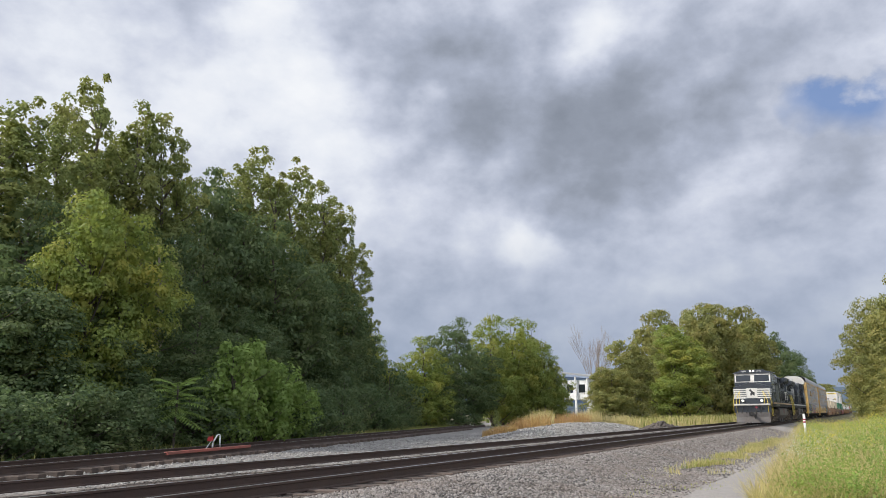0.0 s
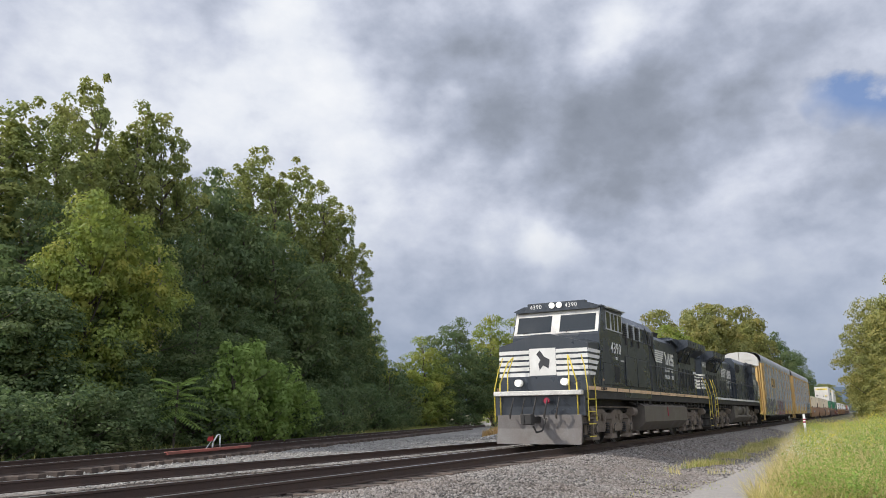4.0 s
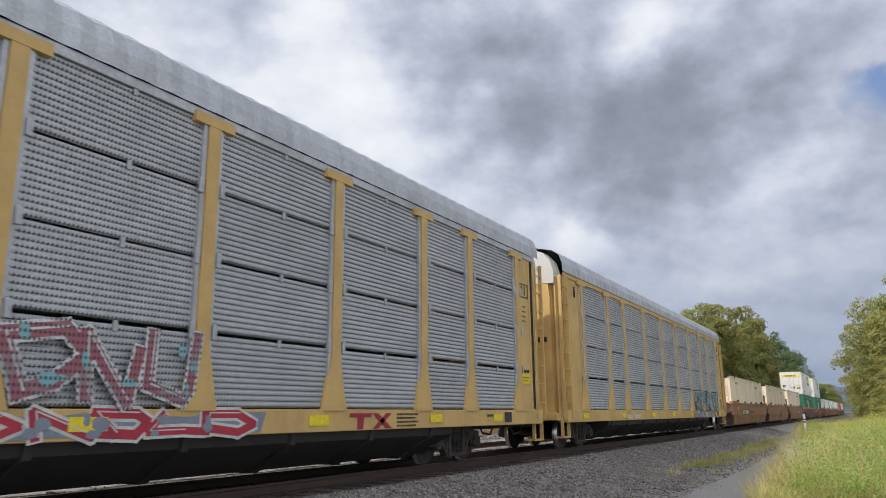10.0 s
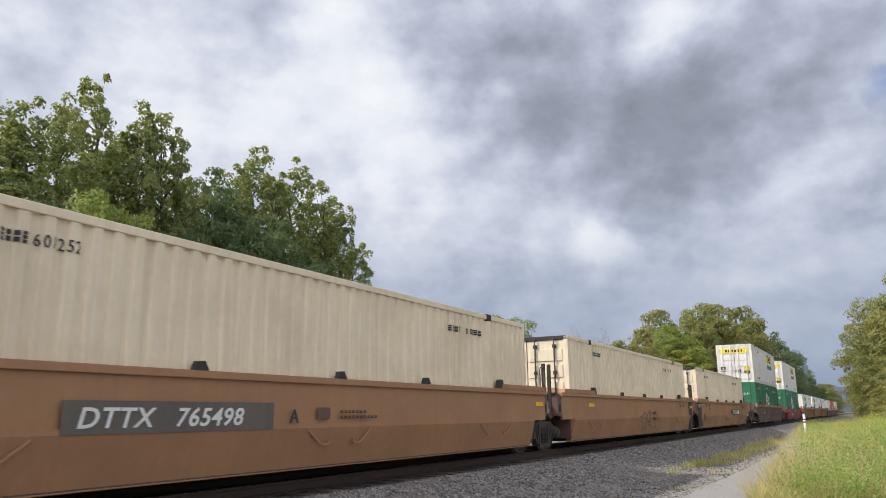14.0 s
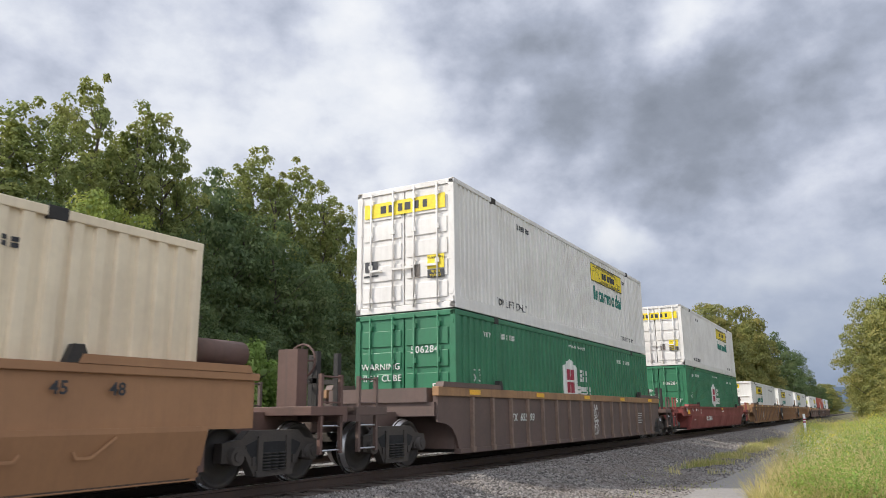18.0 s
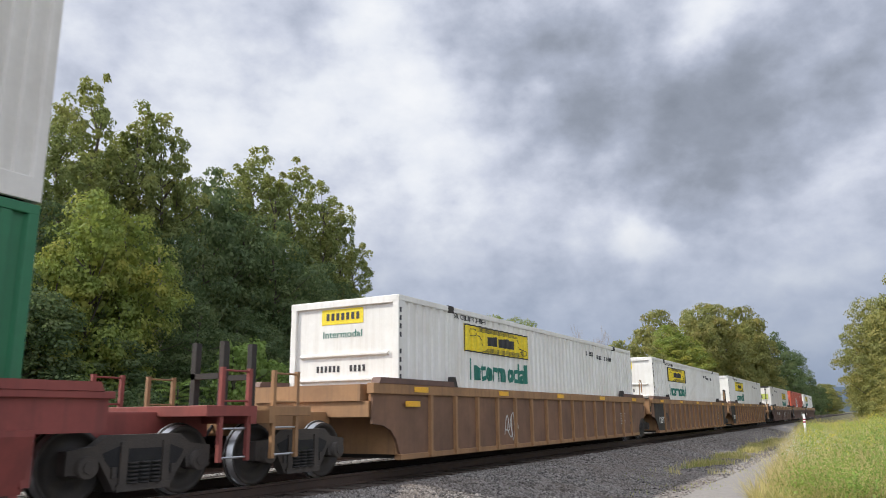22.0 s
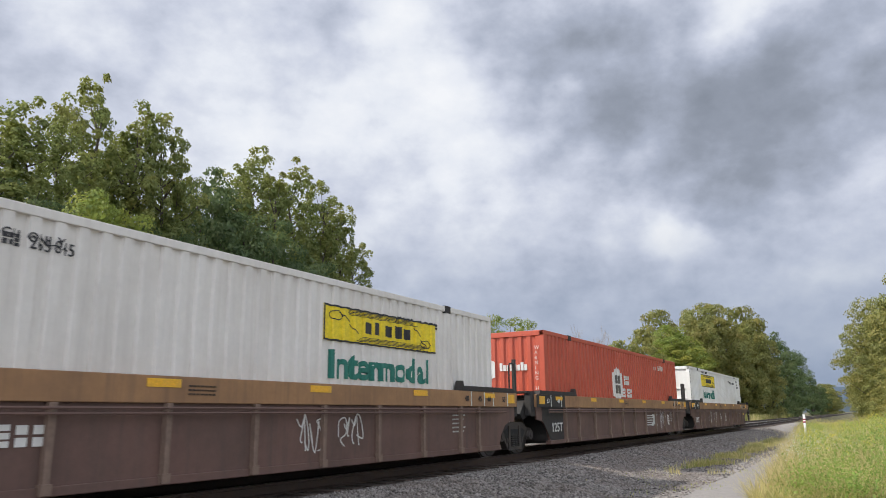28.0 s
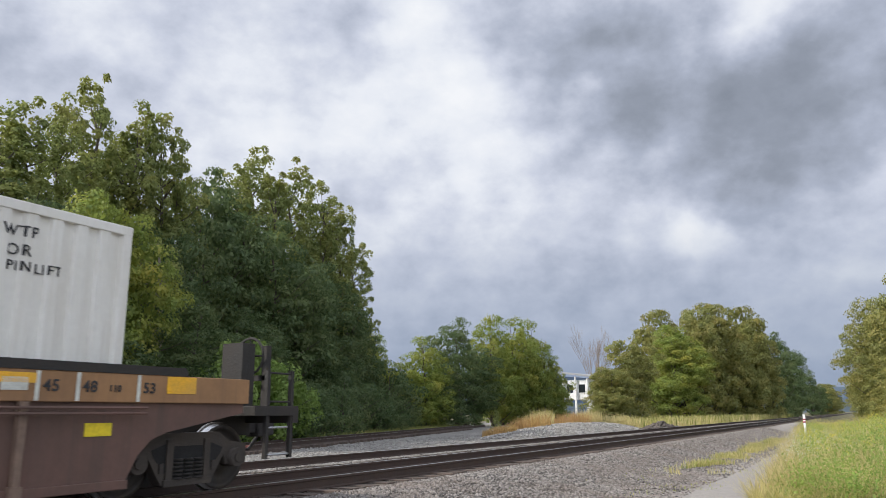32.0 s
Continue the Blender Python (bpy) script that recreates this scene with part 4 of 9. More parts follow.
# ---- small trackside things ----
def marker_post():
    e = empty("marker_post", "white trackside post with a red band in the grass", "post")
    bm = bmesh.new()
    cyl(bm, (0, 0, 0), (0.03, 0.0, 1.45), 0.065, 0.062, 16)
    cyl(bm, (0.03, 0, 1.45), (0.03, 0, 1.50), 0.070, 0.05, 16)
    part("shaft", bm, WHITE, e)
    for z in (1.05, 1.18):
        bm = bmesh.new()
        cyl(bm, (0.022, 0, z), (0.024, 0, z + 0.07), 0.068, 0.068, 16)
        part("red_band", bm, DECAL_RED, e, "faded red band")
    x, y = 43.5, 3.05
    e.matrix_basis = pose(x, y, gz(x, y) - 0.1)


marker_post()


def derail_sign():
    """A red target and a bent white pipe beside red-painted rails."""
    e = empty("derail_device", "red derail target with a bent white pipe", "derail")
    red = material("red_paint", (0.55, 0.03, 0.03), 0.5, dirt=(0.3, 0.05, 0.04), scale=4, bump=0.002)
    faded = material("faded_red_rail_paint", (0.34, 0.10, 0.075), 0.7, dirt=(0.16, 0.09, 0.07), dirt_amt=0.8, scale=3, bump=0.004)
    bm = bmesh.new()
    prism(bm, [(-0.26, 0.42), (-0.20, 0.62), (-0.02, 0.60), (0.10, 0.66), (0.12, 0.45), (-0.05, 0.38)], "y", -0.012, 0.012)
    part("target", bm, red, e, "red metal target")
    bm = bmesh.new()
    tube(bm, [(-0.35, 0, 0.05), (0.0, 0, 0.42)], 0.018)
    part("lever", bm, STEEL, e)
    bm = bmesh.new()
    tube(bm, [(0.10, 0, 0.0), (0.10, 0, 0.30), (0.38, 0, 0.66), (0.50, 0, 0.70), (0.58, 0, 0.64), (0.60, 0, 0.0)], 0.028, 8)
    part("pipe_hoop", bm, WHITE, e, "bent white pipe")
    bm = bmesh.new()
    box(bm, -4.9, 0.1, -1.47, -1.35, 0.10, 0.22, 0.012)
    part("painted_guard", bm, faded, e, "red painted guard along the rail")
    e.matrix_basis = pose(19.1, 20.1, -0.12, 0, 0, 16.7) @ Matrix.Diagonal((1.0, 1.0, 0.72, 1))


derail_sign()


def sumac():
    """A young tree of drooping compound leaves."""
    e = empty("sumac_plant", "young sumac with drooping feathered leaves", "plant")
    bm = bmesh.new()
    cyl(bm, (0, 0, 0), (0.05, 0, 1.6), 0.035, 0.02, 6)
    part("stem", bm, BARK, e)
    rng = random.Random(4)
    for i in range(24):
        a = i * 2.4 + rng.uniform(-0.2, 0.2)
        f0 = i / 23
        z0 = 0.85 + 0.72 * f0
        climb = -0.15 + 1.15 * f0 ** 1.4
        reach = 0.98 - 0.30 * f0 + rng.uniform(-0.1, 0.1)
        pts = []
        for k in range(12):
            f = k / 11
            pts.append(Vector((0.05 * f0 + math.cos(a) * reach * f, math.sin(a) * reach * f, z0 + reach * (climb * f - (0.30 + 0.35 * climb) * f * f))))
        bm = bmesh.new()
        tube(bm, pts[::3] + [pts[-1]], 0.006, 4)
        for k, (p0, p1) in enumerate(zip(pts[1:], pts[2:])):
            d = (p1 - p0).normalized()
            s = d.cross(Vector((0, 0, 1))).normalized()
            ln = 0.20 * math.sin(0.5 + 2.3 * k / 10)
            for sg in (-1, 1):
                t = p0 + s * sg * ln + d * 0.10 * ln / 0.2 + Vector((0, 0, -0.35 * ln))
                m_ = p0.lerp(t, 0.45)
                w = d * 0.030
                bm.faces.new([bm.verts.new(q) for q in (p0, m_ - w, t, m_ + w)])
        part("frond", bm, LEAF_BRIGHT, e)
    e.matrix_basis = pose(19.0, 21.9, gz(19.0, 21.9)) @ Matrix.Diagonal((1.5, 1.5, 1.5, 1))


sumac()


def stalk_plant():
    e = empty("mullein_stalk", "single tall green weed stalk on the stones", "plant")
    bm = bmesh.new()
    cyl(bm, (0, 0, 0), (0, 0, 1.5), 0.03, 0.015, 6)
    part("stem", bm, BARK, e)
    rng = np.random.default_rng(3)
    z = rng.uniform(0.3, 1.6, 500)
    pos = np.stack((rng.normal(0, 1, 500) * 0.16 * (1.8 - z), rng.normal(0, 1, 500) * 0.16 * (1.8 - z), z), 1)
    o = new("foliage", leaf_quads("foliage", pos, rng, 0.11, LEAF_MID))
    o.parent = e
    e.matrix_basis = pose(44, 21.0, gz(44, 21.0) - 0.05)


stalk_plant()


# ---- the building and the distance ----
def trackside_building():
    wall_m = material("white_cladding", (0.86, 0.86, 0.86), 0.6, dirt=(0.5, 0.5, 0.5), dirt_amt=0.4, scale=0.5, grain=0.04, bump=0.003)
    roof_m = material("grey_sheet_roof", (0.34, 0.35, 0.37), 0.5, metal=0.3, scale=0.5, bump=0.004)
    e = empty("trackside_building", "white two-storey building with an open ground floor", "building")
    bm = bmesh.new()
    box(bm, 0, 9, 0, 0.3, 2.6, 4.6)
    box(bm, -0.0, 0.3, 0, 9, 2.6, 4.6)
    box(bm, 8.7, 9, 0, 9, 0, 4.4)
    box(bm, 0, 9, 8.7, 9, 0, 4.6)
    part("wall", bm, wall_m, e)
    bm = bmesh.new()
    box(bm, 0, 9, 0, 9, 2.45, 2.62)
    part("floor_slab", bm, wall_m, e)
    bm = bmesh.new()
    prism(bm, [(-0.6, 5.45), (-0.6, 5.62), (9.6, 4.75), (9.6, 4.6)], "y", -0.7, 9.6)
    part("roof", bm, roof_m, e)
    for i in range(4):
        bm = bmesh.new()
        box(bm, 0.2 + i * 2.7, 0.5 + i * 2.7, -0.45, -0.15, 0, 5.2 - i * 0.22)
        part("column", bm, wall_m, e)
    for i in range(3):
        bm = bmesh.new()
        box(bm, 0.9 + i * 2.7, 2.3 + i * 2.7, -0.03, 0.02, 3.2, 4.1)
        w = part("window", bm, GLASS, e)
        bm = bmesh.new()
        box(bm, 0.8 + i * 2.7, 2.4 + i * 2.7, -0.06, 0.0, 3.1, 3.18)
        part("sill", bm, wall_m, w)
    e.matrix_basis = pose(91.4, 34.0, 0.0, 0, 0, -98) @ Matrix.Diagonal((0.62, 0.8, 1.12, 1))
    f = empty("mesh_fence", "dark wire fence before the building", "fence")
    for i in range(7):
        bm = bmesh.new()
        cyl(bm, (i * 1.5, 0, 0), (i * 1.5, 0, 1.6), 0.03, seg=6)
        part("fence_post", bm, DARK, f)
    for z in (0.1, 0.5, 0.9, 1.3, 1.58):
        bm = bmesh.new()
        cyl(bm, (0, 0, z), (9.0, 0, z), 0.015, seg=5)
        part("fence_rail", bm, DARK, f)
    f.matrix_basis = pose(87.5, 33.4, 0.0, 0, 0, -70)


trackside_building()


def bare_tree():
    e = empty("bare_tree", "leafless pale tree behind the building", "tree")
    rng = random.Random(12)
    bm = bmesh.new()

    def grow(a, d, ln, r, depth):
        b = a + d * ln
        cyl(bm, a, b, r, r * 0.65, 5)
        if depth:
            for _ in range(3):
                nd = (d + Vector((rng.uniform(-0.30, 0.30), rng.uniform(-0.30, 0.30), rng.uniform(0.1, 0.4)))).normalized()
                grow(a.lerp(b, rng.uniform(0.6, 1.0)), nd, ln * rng.uniform(0.6, 0.8), r * 0.6, depth - 1)
    for k in range(3):
        grow(Vector((k * 0.7 - 0.7, 0, -0.2)), Vector((rng.uniform(-0.12, 0.12), 0, 1)).normalized(), 5.0 - 0.5 * k, 0.075, 5)
    part("branch", bm, BARK_PALE, e)
    e.matrix_basis = pose(102.7, 33.6, -0.3)


bare_tree()


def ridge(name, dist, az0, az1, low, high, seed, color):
    m = material(name + "_hazed_woods", color, 0.95, dirt=tuple(c * 0.75 for c in color), dirt_amt=0.8, scale=0.01, bump=0)
    bm = bmesh.new()
    prev = None
    n = 60
    for i in range(n + 1):
        az = radians(az0 + (az1 - az0) * i / n)
        h = low + (high - low) * smooth(0.28, 0.40, i / n) + 10 * noise.noise((i * 0.25, seed, 0)) + 4 * noise.noise((i * 0.9, seed, 3))
        ring = [bm.verts.new((q * math.cos(az), q * math.sin(az), z)) for q, z in ((dist - 250, -3), (dist - 80, h * 0.75), (dist, h), (dist + 300, h * 0.4))]
        if prev:
            for a in range(3):
                bm.faces.new((prev[a], ring[a], ring[a + 1], prev[a + 1])).smooth = True
        prev = ring
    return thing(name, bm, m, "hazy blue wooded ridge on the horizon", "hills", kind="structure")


# The blue of distant haze is put into the two ridge colours.
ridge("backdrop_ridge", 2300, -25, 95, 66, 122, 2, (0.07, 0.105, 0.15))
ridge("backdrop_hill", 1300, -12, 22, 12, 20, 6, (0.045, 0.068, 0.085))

# ---- rolling stock ----
MOVERS = []     # (thing, place along the train when its lead stands at the reference time)
WHEELS = []     # (wheelset, height of its axle, place in its truck)
CACHE = {}


def shared(key, build):
    """A mesh that alike parts share."""
    if key not in CACHE:
        CACHE[key] = build()
    return CACHE[key]


def put(name, me, parent, x=0.0, y=0.0, z=0.0, label="", rz=0.0):
    ob = new(name, me)
    ob.parent = parent
    ob.matrix_basis = pose(x, y, z, 0, 0, rz)
    if label:
        tagged(ob, label)
    return ob


def solid(name, mat, *boxes, bevel=0.0):
    bm = bmesh.new()
    for b in boxes:
        x0, x1 = sorted(b[:2])
        box(bm, x0, x1, *b[2:], bevel)
    return finish(name, bm, mat)


def wheelset_mesh(r):
    def build():
        bm = bmesh.new()
        cyl(bm, (0, -1.05, 0), (0, 1.05, 0), 0.085, seg=10)
        for s in (-1, 1):
            prof = ((0.685, r + 0.028), (0.715, r + 0.028), (0.725, r), (0.83, r - 0.012), (0.83, r - 0.07), (0.79, r - 0.08), (0.775, 0.22), (0.84, 0.17), (0.84, 0.0))
            rings = [[bm.verts.new((q * math.cos(a * math.pi / 14), s * y, q * math.sin(a * math.pi / 14))) for a in range(28)] for y, q in prof[:-1]]
            for a, b in zip(rings, rings[1:]):
                for i in range(28):
                    bm.faces.new((a[i], a[(i + 1) % 28], b[(i + 1) % 28], b[i])).smooth = True
            bm.faces.new(rings[-1])
            bm.faces.new(rings[0])
        bmesh.ops.recalc_face_normals(bm, faces=bm.faces)
        me = finish("wheelset", bm, WHEEL)
        me.materials.append(STEEL)
        for p in me.polygons:
            q = math.hypot(p.center.x, p.center.z)
            if r - 0.025 < q < r + 0.035 and abs(p.normal.y) < 0.75:
                p.material_index = 1
        return me
    return shared(("wheelset", r), build)


def add_wheels(truck, xs, r):
    for x in xs:
        w = put("wheelset", wheelset_mesh(r), truck, x, 0, r)
        WHEELS.append((w, r, x))


def freight_truck(car, x, half=0.86, r=0.44):
    """Two-axle cast truck with spring nests and bearing caps."""
    def bolster():
        bm = bmesh.new()
        box(bm, -0.19, 0.19, -1.05, 1.05, 0.40, 0.66, 0.02)
        cyl(bm, (0, 0, 0.6), (0, 0, 0.80), 0.22, seg=16)
        for s in (-1, 1):
            box(bm, -0.10, 0.10, s * 0.62 - 0.1, s * 0.62 + 0.1, 0.66, 0.76)
            for e in (-1, 1):
                box(bm, e * 0.42 - 0.03, e * 0.42 + 0.03, s * 0.75 - 0.35, s * 0.75 + 0.3, 0.30, 0.42)
        return finish("truck", bm, TRUCK)

    def frame_side():
        bm = bmesh.new()
        h = half
        outer = [(-h - 0.22, 0.36), (-h - 0.22, 0.62), (-h + 0.12, 0.66), (-0.52, 0.78), (0.52, 0.78), (h - 0.12, 0.66), (h + 0.22, 0.62), (h + 0.22, 0.36), (h - 0.16, 0.36), (h - 0.18, 0.50),
                 (0.40, 0.16), (-0.40, 0.16), (-h + 0.18, 0.50), (-h + 0.16, 0.36)]
        prism(bm, outer, "y", -0.075, 0.075)
        for e in (-1, 1):
            cyl(bm, (e * h, -0.16, r), (e * h, 0.10, r), 0.125, seg=14)
            cyl(bm, (e * h, -0.18, r), (e * h, -0.15, r), 0.07, seg=8)
            box(bm, e * 0.30 - 0.05, e * 0.30 + 0.05, -0.10, 0.10, 0.20, 0.70)
        box(bm, -0.38, 0.38, -0.11, 0.09, 0.14, 0.22)
        return finish("side_frame", bm, TRUCK)

    # Flat black sheets on the solid frame stand in for shaded openings.
    def opening_shades():
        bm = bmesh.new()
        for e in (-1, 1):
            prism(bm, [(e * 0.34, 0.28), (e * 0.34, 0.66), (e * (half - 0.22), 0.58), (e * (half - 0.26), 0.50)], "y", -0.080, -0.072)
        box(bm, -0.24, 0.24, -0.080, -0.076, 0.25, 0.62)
        return finish("frame_opening", bm, GRILLE_AND_SHADE)

    def coils():
        bm = bmesh.new()
        for cx in (-0.16, 0.0, 0.16):
            for k in range(6):
                cyl(bm, (cx, -0.05, 0.22 + k * 0.045), (cx, -0.05, 0.245 + k * 0.045), 0.068, seg=10)
        return finish("spring_nest", bm, DARK)

    t = put("truck", shared(("bolster", half), bolster), car, x, 0, 0, "dusty cast steel freight truck")
    for s in (-1, 1):
        f = put("side_frame", shared(("frame", half), frame_side), t, 0, s * 1.0, 0, rz=0 if s < 0 else 180)
        put("spring_nest", shared("coils", coils), t, 0, s * 1.03, 0, rz=0 if s < 0 else 180)
        put("frame_opening", shared(("open", half), opening_shades), t, 0, s * 1.0, 0, rz=0 if s < 0 else 180)
    add_wheels(t, (-half, half), r)
    return t


def loco_truck(car, x, gaps=(-1.88, 0.0, 1.88), r=0.51):
    """Three-axle locomotive truck with journal boxes, springs, brake cylinders and sand pipes."""
    def core():
        bm = bmesh.new()
        box(bm, -2.4, 2.4, -0.55, 0.55, 0.45, 0.85, 0.03)
        for g in (-0.95, 0.95):
            box(bm, g - 0.18, g + 0.18, -1.1, 1.1, 0.55, 0.9, 0.03)
        return finish("truck", bm, LOCO_TRUCK)

    def frame_side():
        bm = bmesh.new()
        prism(bm, [(-2.72, 0.62), (-2.72, 0.98), (-2.45, 1.02), (-2.1, 0.98), (-1.65, 0.98), (-1.25, 1.10), (-0.62, 1.10), (-0.22, 0.98), (0.22, 0.98), (0.62, 1.10), (1.25, 1.10), (1.65, 0.98), (2.1, 0.98), (2.45, 1.02), (2.72, 0.98), (2.72, 0.62),
                   (2.36, 0.62), (2.22, 0.80), (1.55, 0.80), (1.42, 0.62), (0.46, 0.62), (0.34, 0.80), (-0.34, 0.80), (-0.46, 0.62), (-1.42, 0.62), (-1.55, 0.80), (-2.22, 0.80), (-2.36, 0.62)], "y", -0.09, 0.10)
        for g in (-0.94, 0.94):
            prism(bm, [(g - 0.46, 0.64), (g - 0.30, 0.40), (g + 0.30, 0.40), (g + 0.46, 0.64)], "y", -0.13, 0.10)
            cyl(bm, (g - 0.22, -0.15, 0.86), (g - 0.22, -0.08, 0.86), 0.055, seg=10)
            box(bm, g + 0.08, g + 0.34, -0.15, -0.08, 0.74, 0.96, 0.015)
        for g in (-2.52, 2.52):
            box(bm, g - 0.13, g + 0.13, -0.14, 0.0, 0.34, 0.66, 0.02)
        tube(bm, [(-2.7, -0.16, 1.18), (2.7, -0.16, 1.18)], 0.022)
        tube(bm, [(-2.3, -0.15, 1.05), (-2.3, -0.15, 0.62), (-2.5, -0.15, 0.35)], 0.02)
        tube(bm, [(2.3, -0.15, 1.05), (2.3, -0.15, 0.62), (2.5, -0.15, 0.35)], 0.02)
        return finish("side_frame", bm, LOCO_TRUCK)

    def journal():
        bm = bmesh.new()
        prism(bm, [(-0.25, 0.30), (-0.22, 0.62), (-0.13, 0.78), (0.13, 0.78), (0.22, 0.62), (0.25, 0.30), (0.36, 0.24), (0.36, 0.18), (-0.36, 0.18), (-0.36, 0.24)], "y", -0.20, 0.02)
        cyl(bm, (0, -0.24, r), (0, -0.2, r), 0.17, seg=18)
        cyl(bm, (0, -0.27, r), (0, -0.24, r), 0.11, seg=14)
        return finish("journal_box", bm, LOCO_TRUCK)

    def coil():
        bm = bmesh.new()
        for k in range(5):
            cyl(bm, (0, -0.06, 0.36 + k * 0.07), (0, -0.06, 0.40 + k * 0.07), 0.10, seg=10)
        return finish("spring", bm, DARK)

    def cylinder():
        bm = bmesh.new()
        cyl(bm, (-0.26, -0.22, 1.02), (0.26, -0.22, 1.02), 0.15, seg=14)
        cyl(bm, (0.26, -0.22, 1.02), (0.42, -0.22, 1.02), 0.06, seg=8)
        return finish("brake_cylinder", bm, LOCO_TRUCK)

    t = put("truck", shared("loco_core", core), car, x, 0, 0, "dusty three-axle locomotive truck")
    for s in (-1, 1):
        rz = 0 if s < 0 else 180
        put("side_frame", shared("loco_frame", frame_side), t, 0, s * 1.08, 0, rz=rz)
        for g in gaps:
            jb = put("journal_box", shared("journal", journal), t, g, s * 1.10, 0, rz=rz)
            put("cap_ring", shared("cap_ring", lambda: (lambda b: (cyl(b, (0, -0.262, 0.51), (0, -0.255, 0.51), 0.145, seg=18), finish("cap_ring", b, GRILLE_AND_SHADE))[1])(bmesh.new())), jb)
            for e in (-0.33, 0.33):
                put("spring", shared("loco_coil", coil), t, g + e, s * 1.10, 0, rz=rz)
        for g in (-2.35, 2.35):
            put("brake_cylinder", shared("brake_cyl", cylinder), t, g, s * 1.08, 0, rz=rz)
    add_wheels(t, gaps, r)
    return t


def coupler(car, x, way):
    def build():
        bm = bmesh.new()
        box(bm, -0.1, 0.55, -0.08, 0.08, 0.72, 0.90, 0.015)
        box(bm, 0.5, 0.78, -0.15, 0.14, 0.66, 0.98, 0.03)
        box(bm, 0.62, 0.80, -0.20, -0.08, 0.68, 0.96, 0.02)
        tube(bm, [(0.0, 0.28, 0.85), (0.3, 0.28, 0.5), (0.7, 0.25, 0.45), (0.85, 0.22, 0.65)], 0.025, 6)
        return finish("coupler", bm, DARK)
    return put("coupler", shared("coupler", build), car, x, 0, 0, rz=0 if way > 0 else 180)


def louvres(bm, x0, x1, y, z0, z1, n):
    x0, x1 = sorted((x0, x1))
    for i in range(n):
        z = z0 + (z1 - z0) * (i + 0.5) / n
        box(bm, x0, x1, y - 0.02, y + 0.01, z - 0.28 * (z1 - z0) / n, z + 0.22 * (z1 - z0) / n)


# Pale dust plus sun glare on the cab front, put into one colour.
FRONT_GLARE = material("sun_glare_dusty_front", (0.62, 0.60, 0.56), 0.55, dirt=(0.25, 0.23, 0.21), dirt_amt=0.6, scale=2, bump=0.003)
FRAME_GREY = material("pale_window_metal", (0.55, 0.56, 0.57), 0.4, metal=0.3, dirt=(0.3, 0.3, 0.3), dirt_amt=0.4, scale=3, bump=0)
RAIL_GREY = material("worn_black_handrail", (0.024, 0.026, 0.030), 0.45, dirt=(0.09, 0.08, 0.075), dirt_amt=0.5, scale=3, bump=0)
LOCO_TRUCK = material("dusty_brown_truck_frame", (0.175, 0.138, 0.108), 0.8, dirt=(0.060, 0.048, 0.040), dirt_amt=0.7, scale=2.5, streak=0.3, bump=0.008)


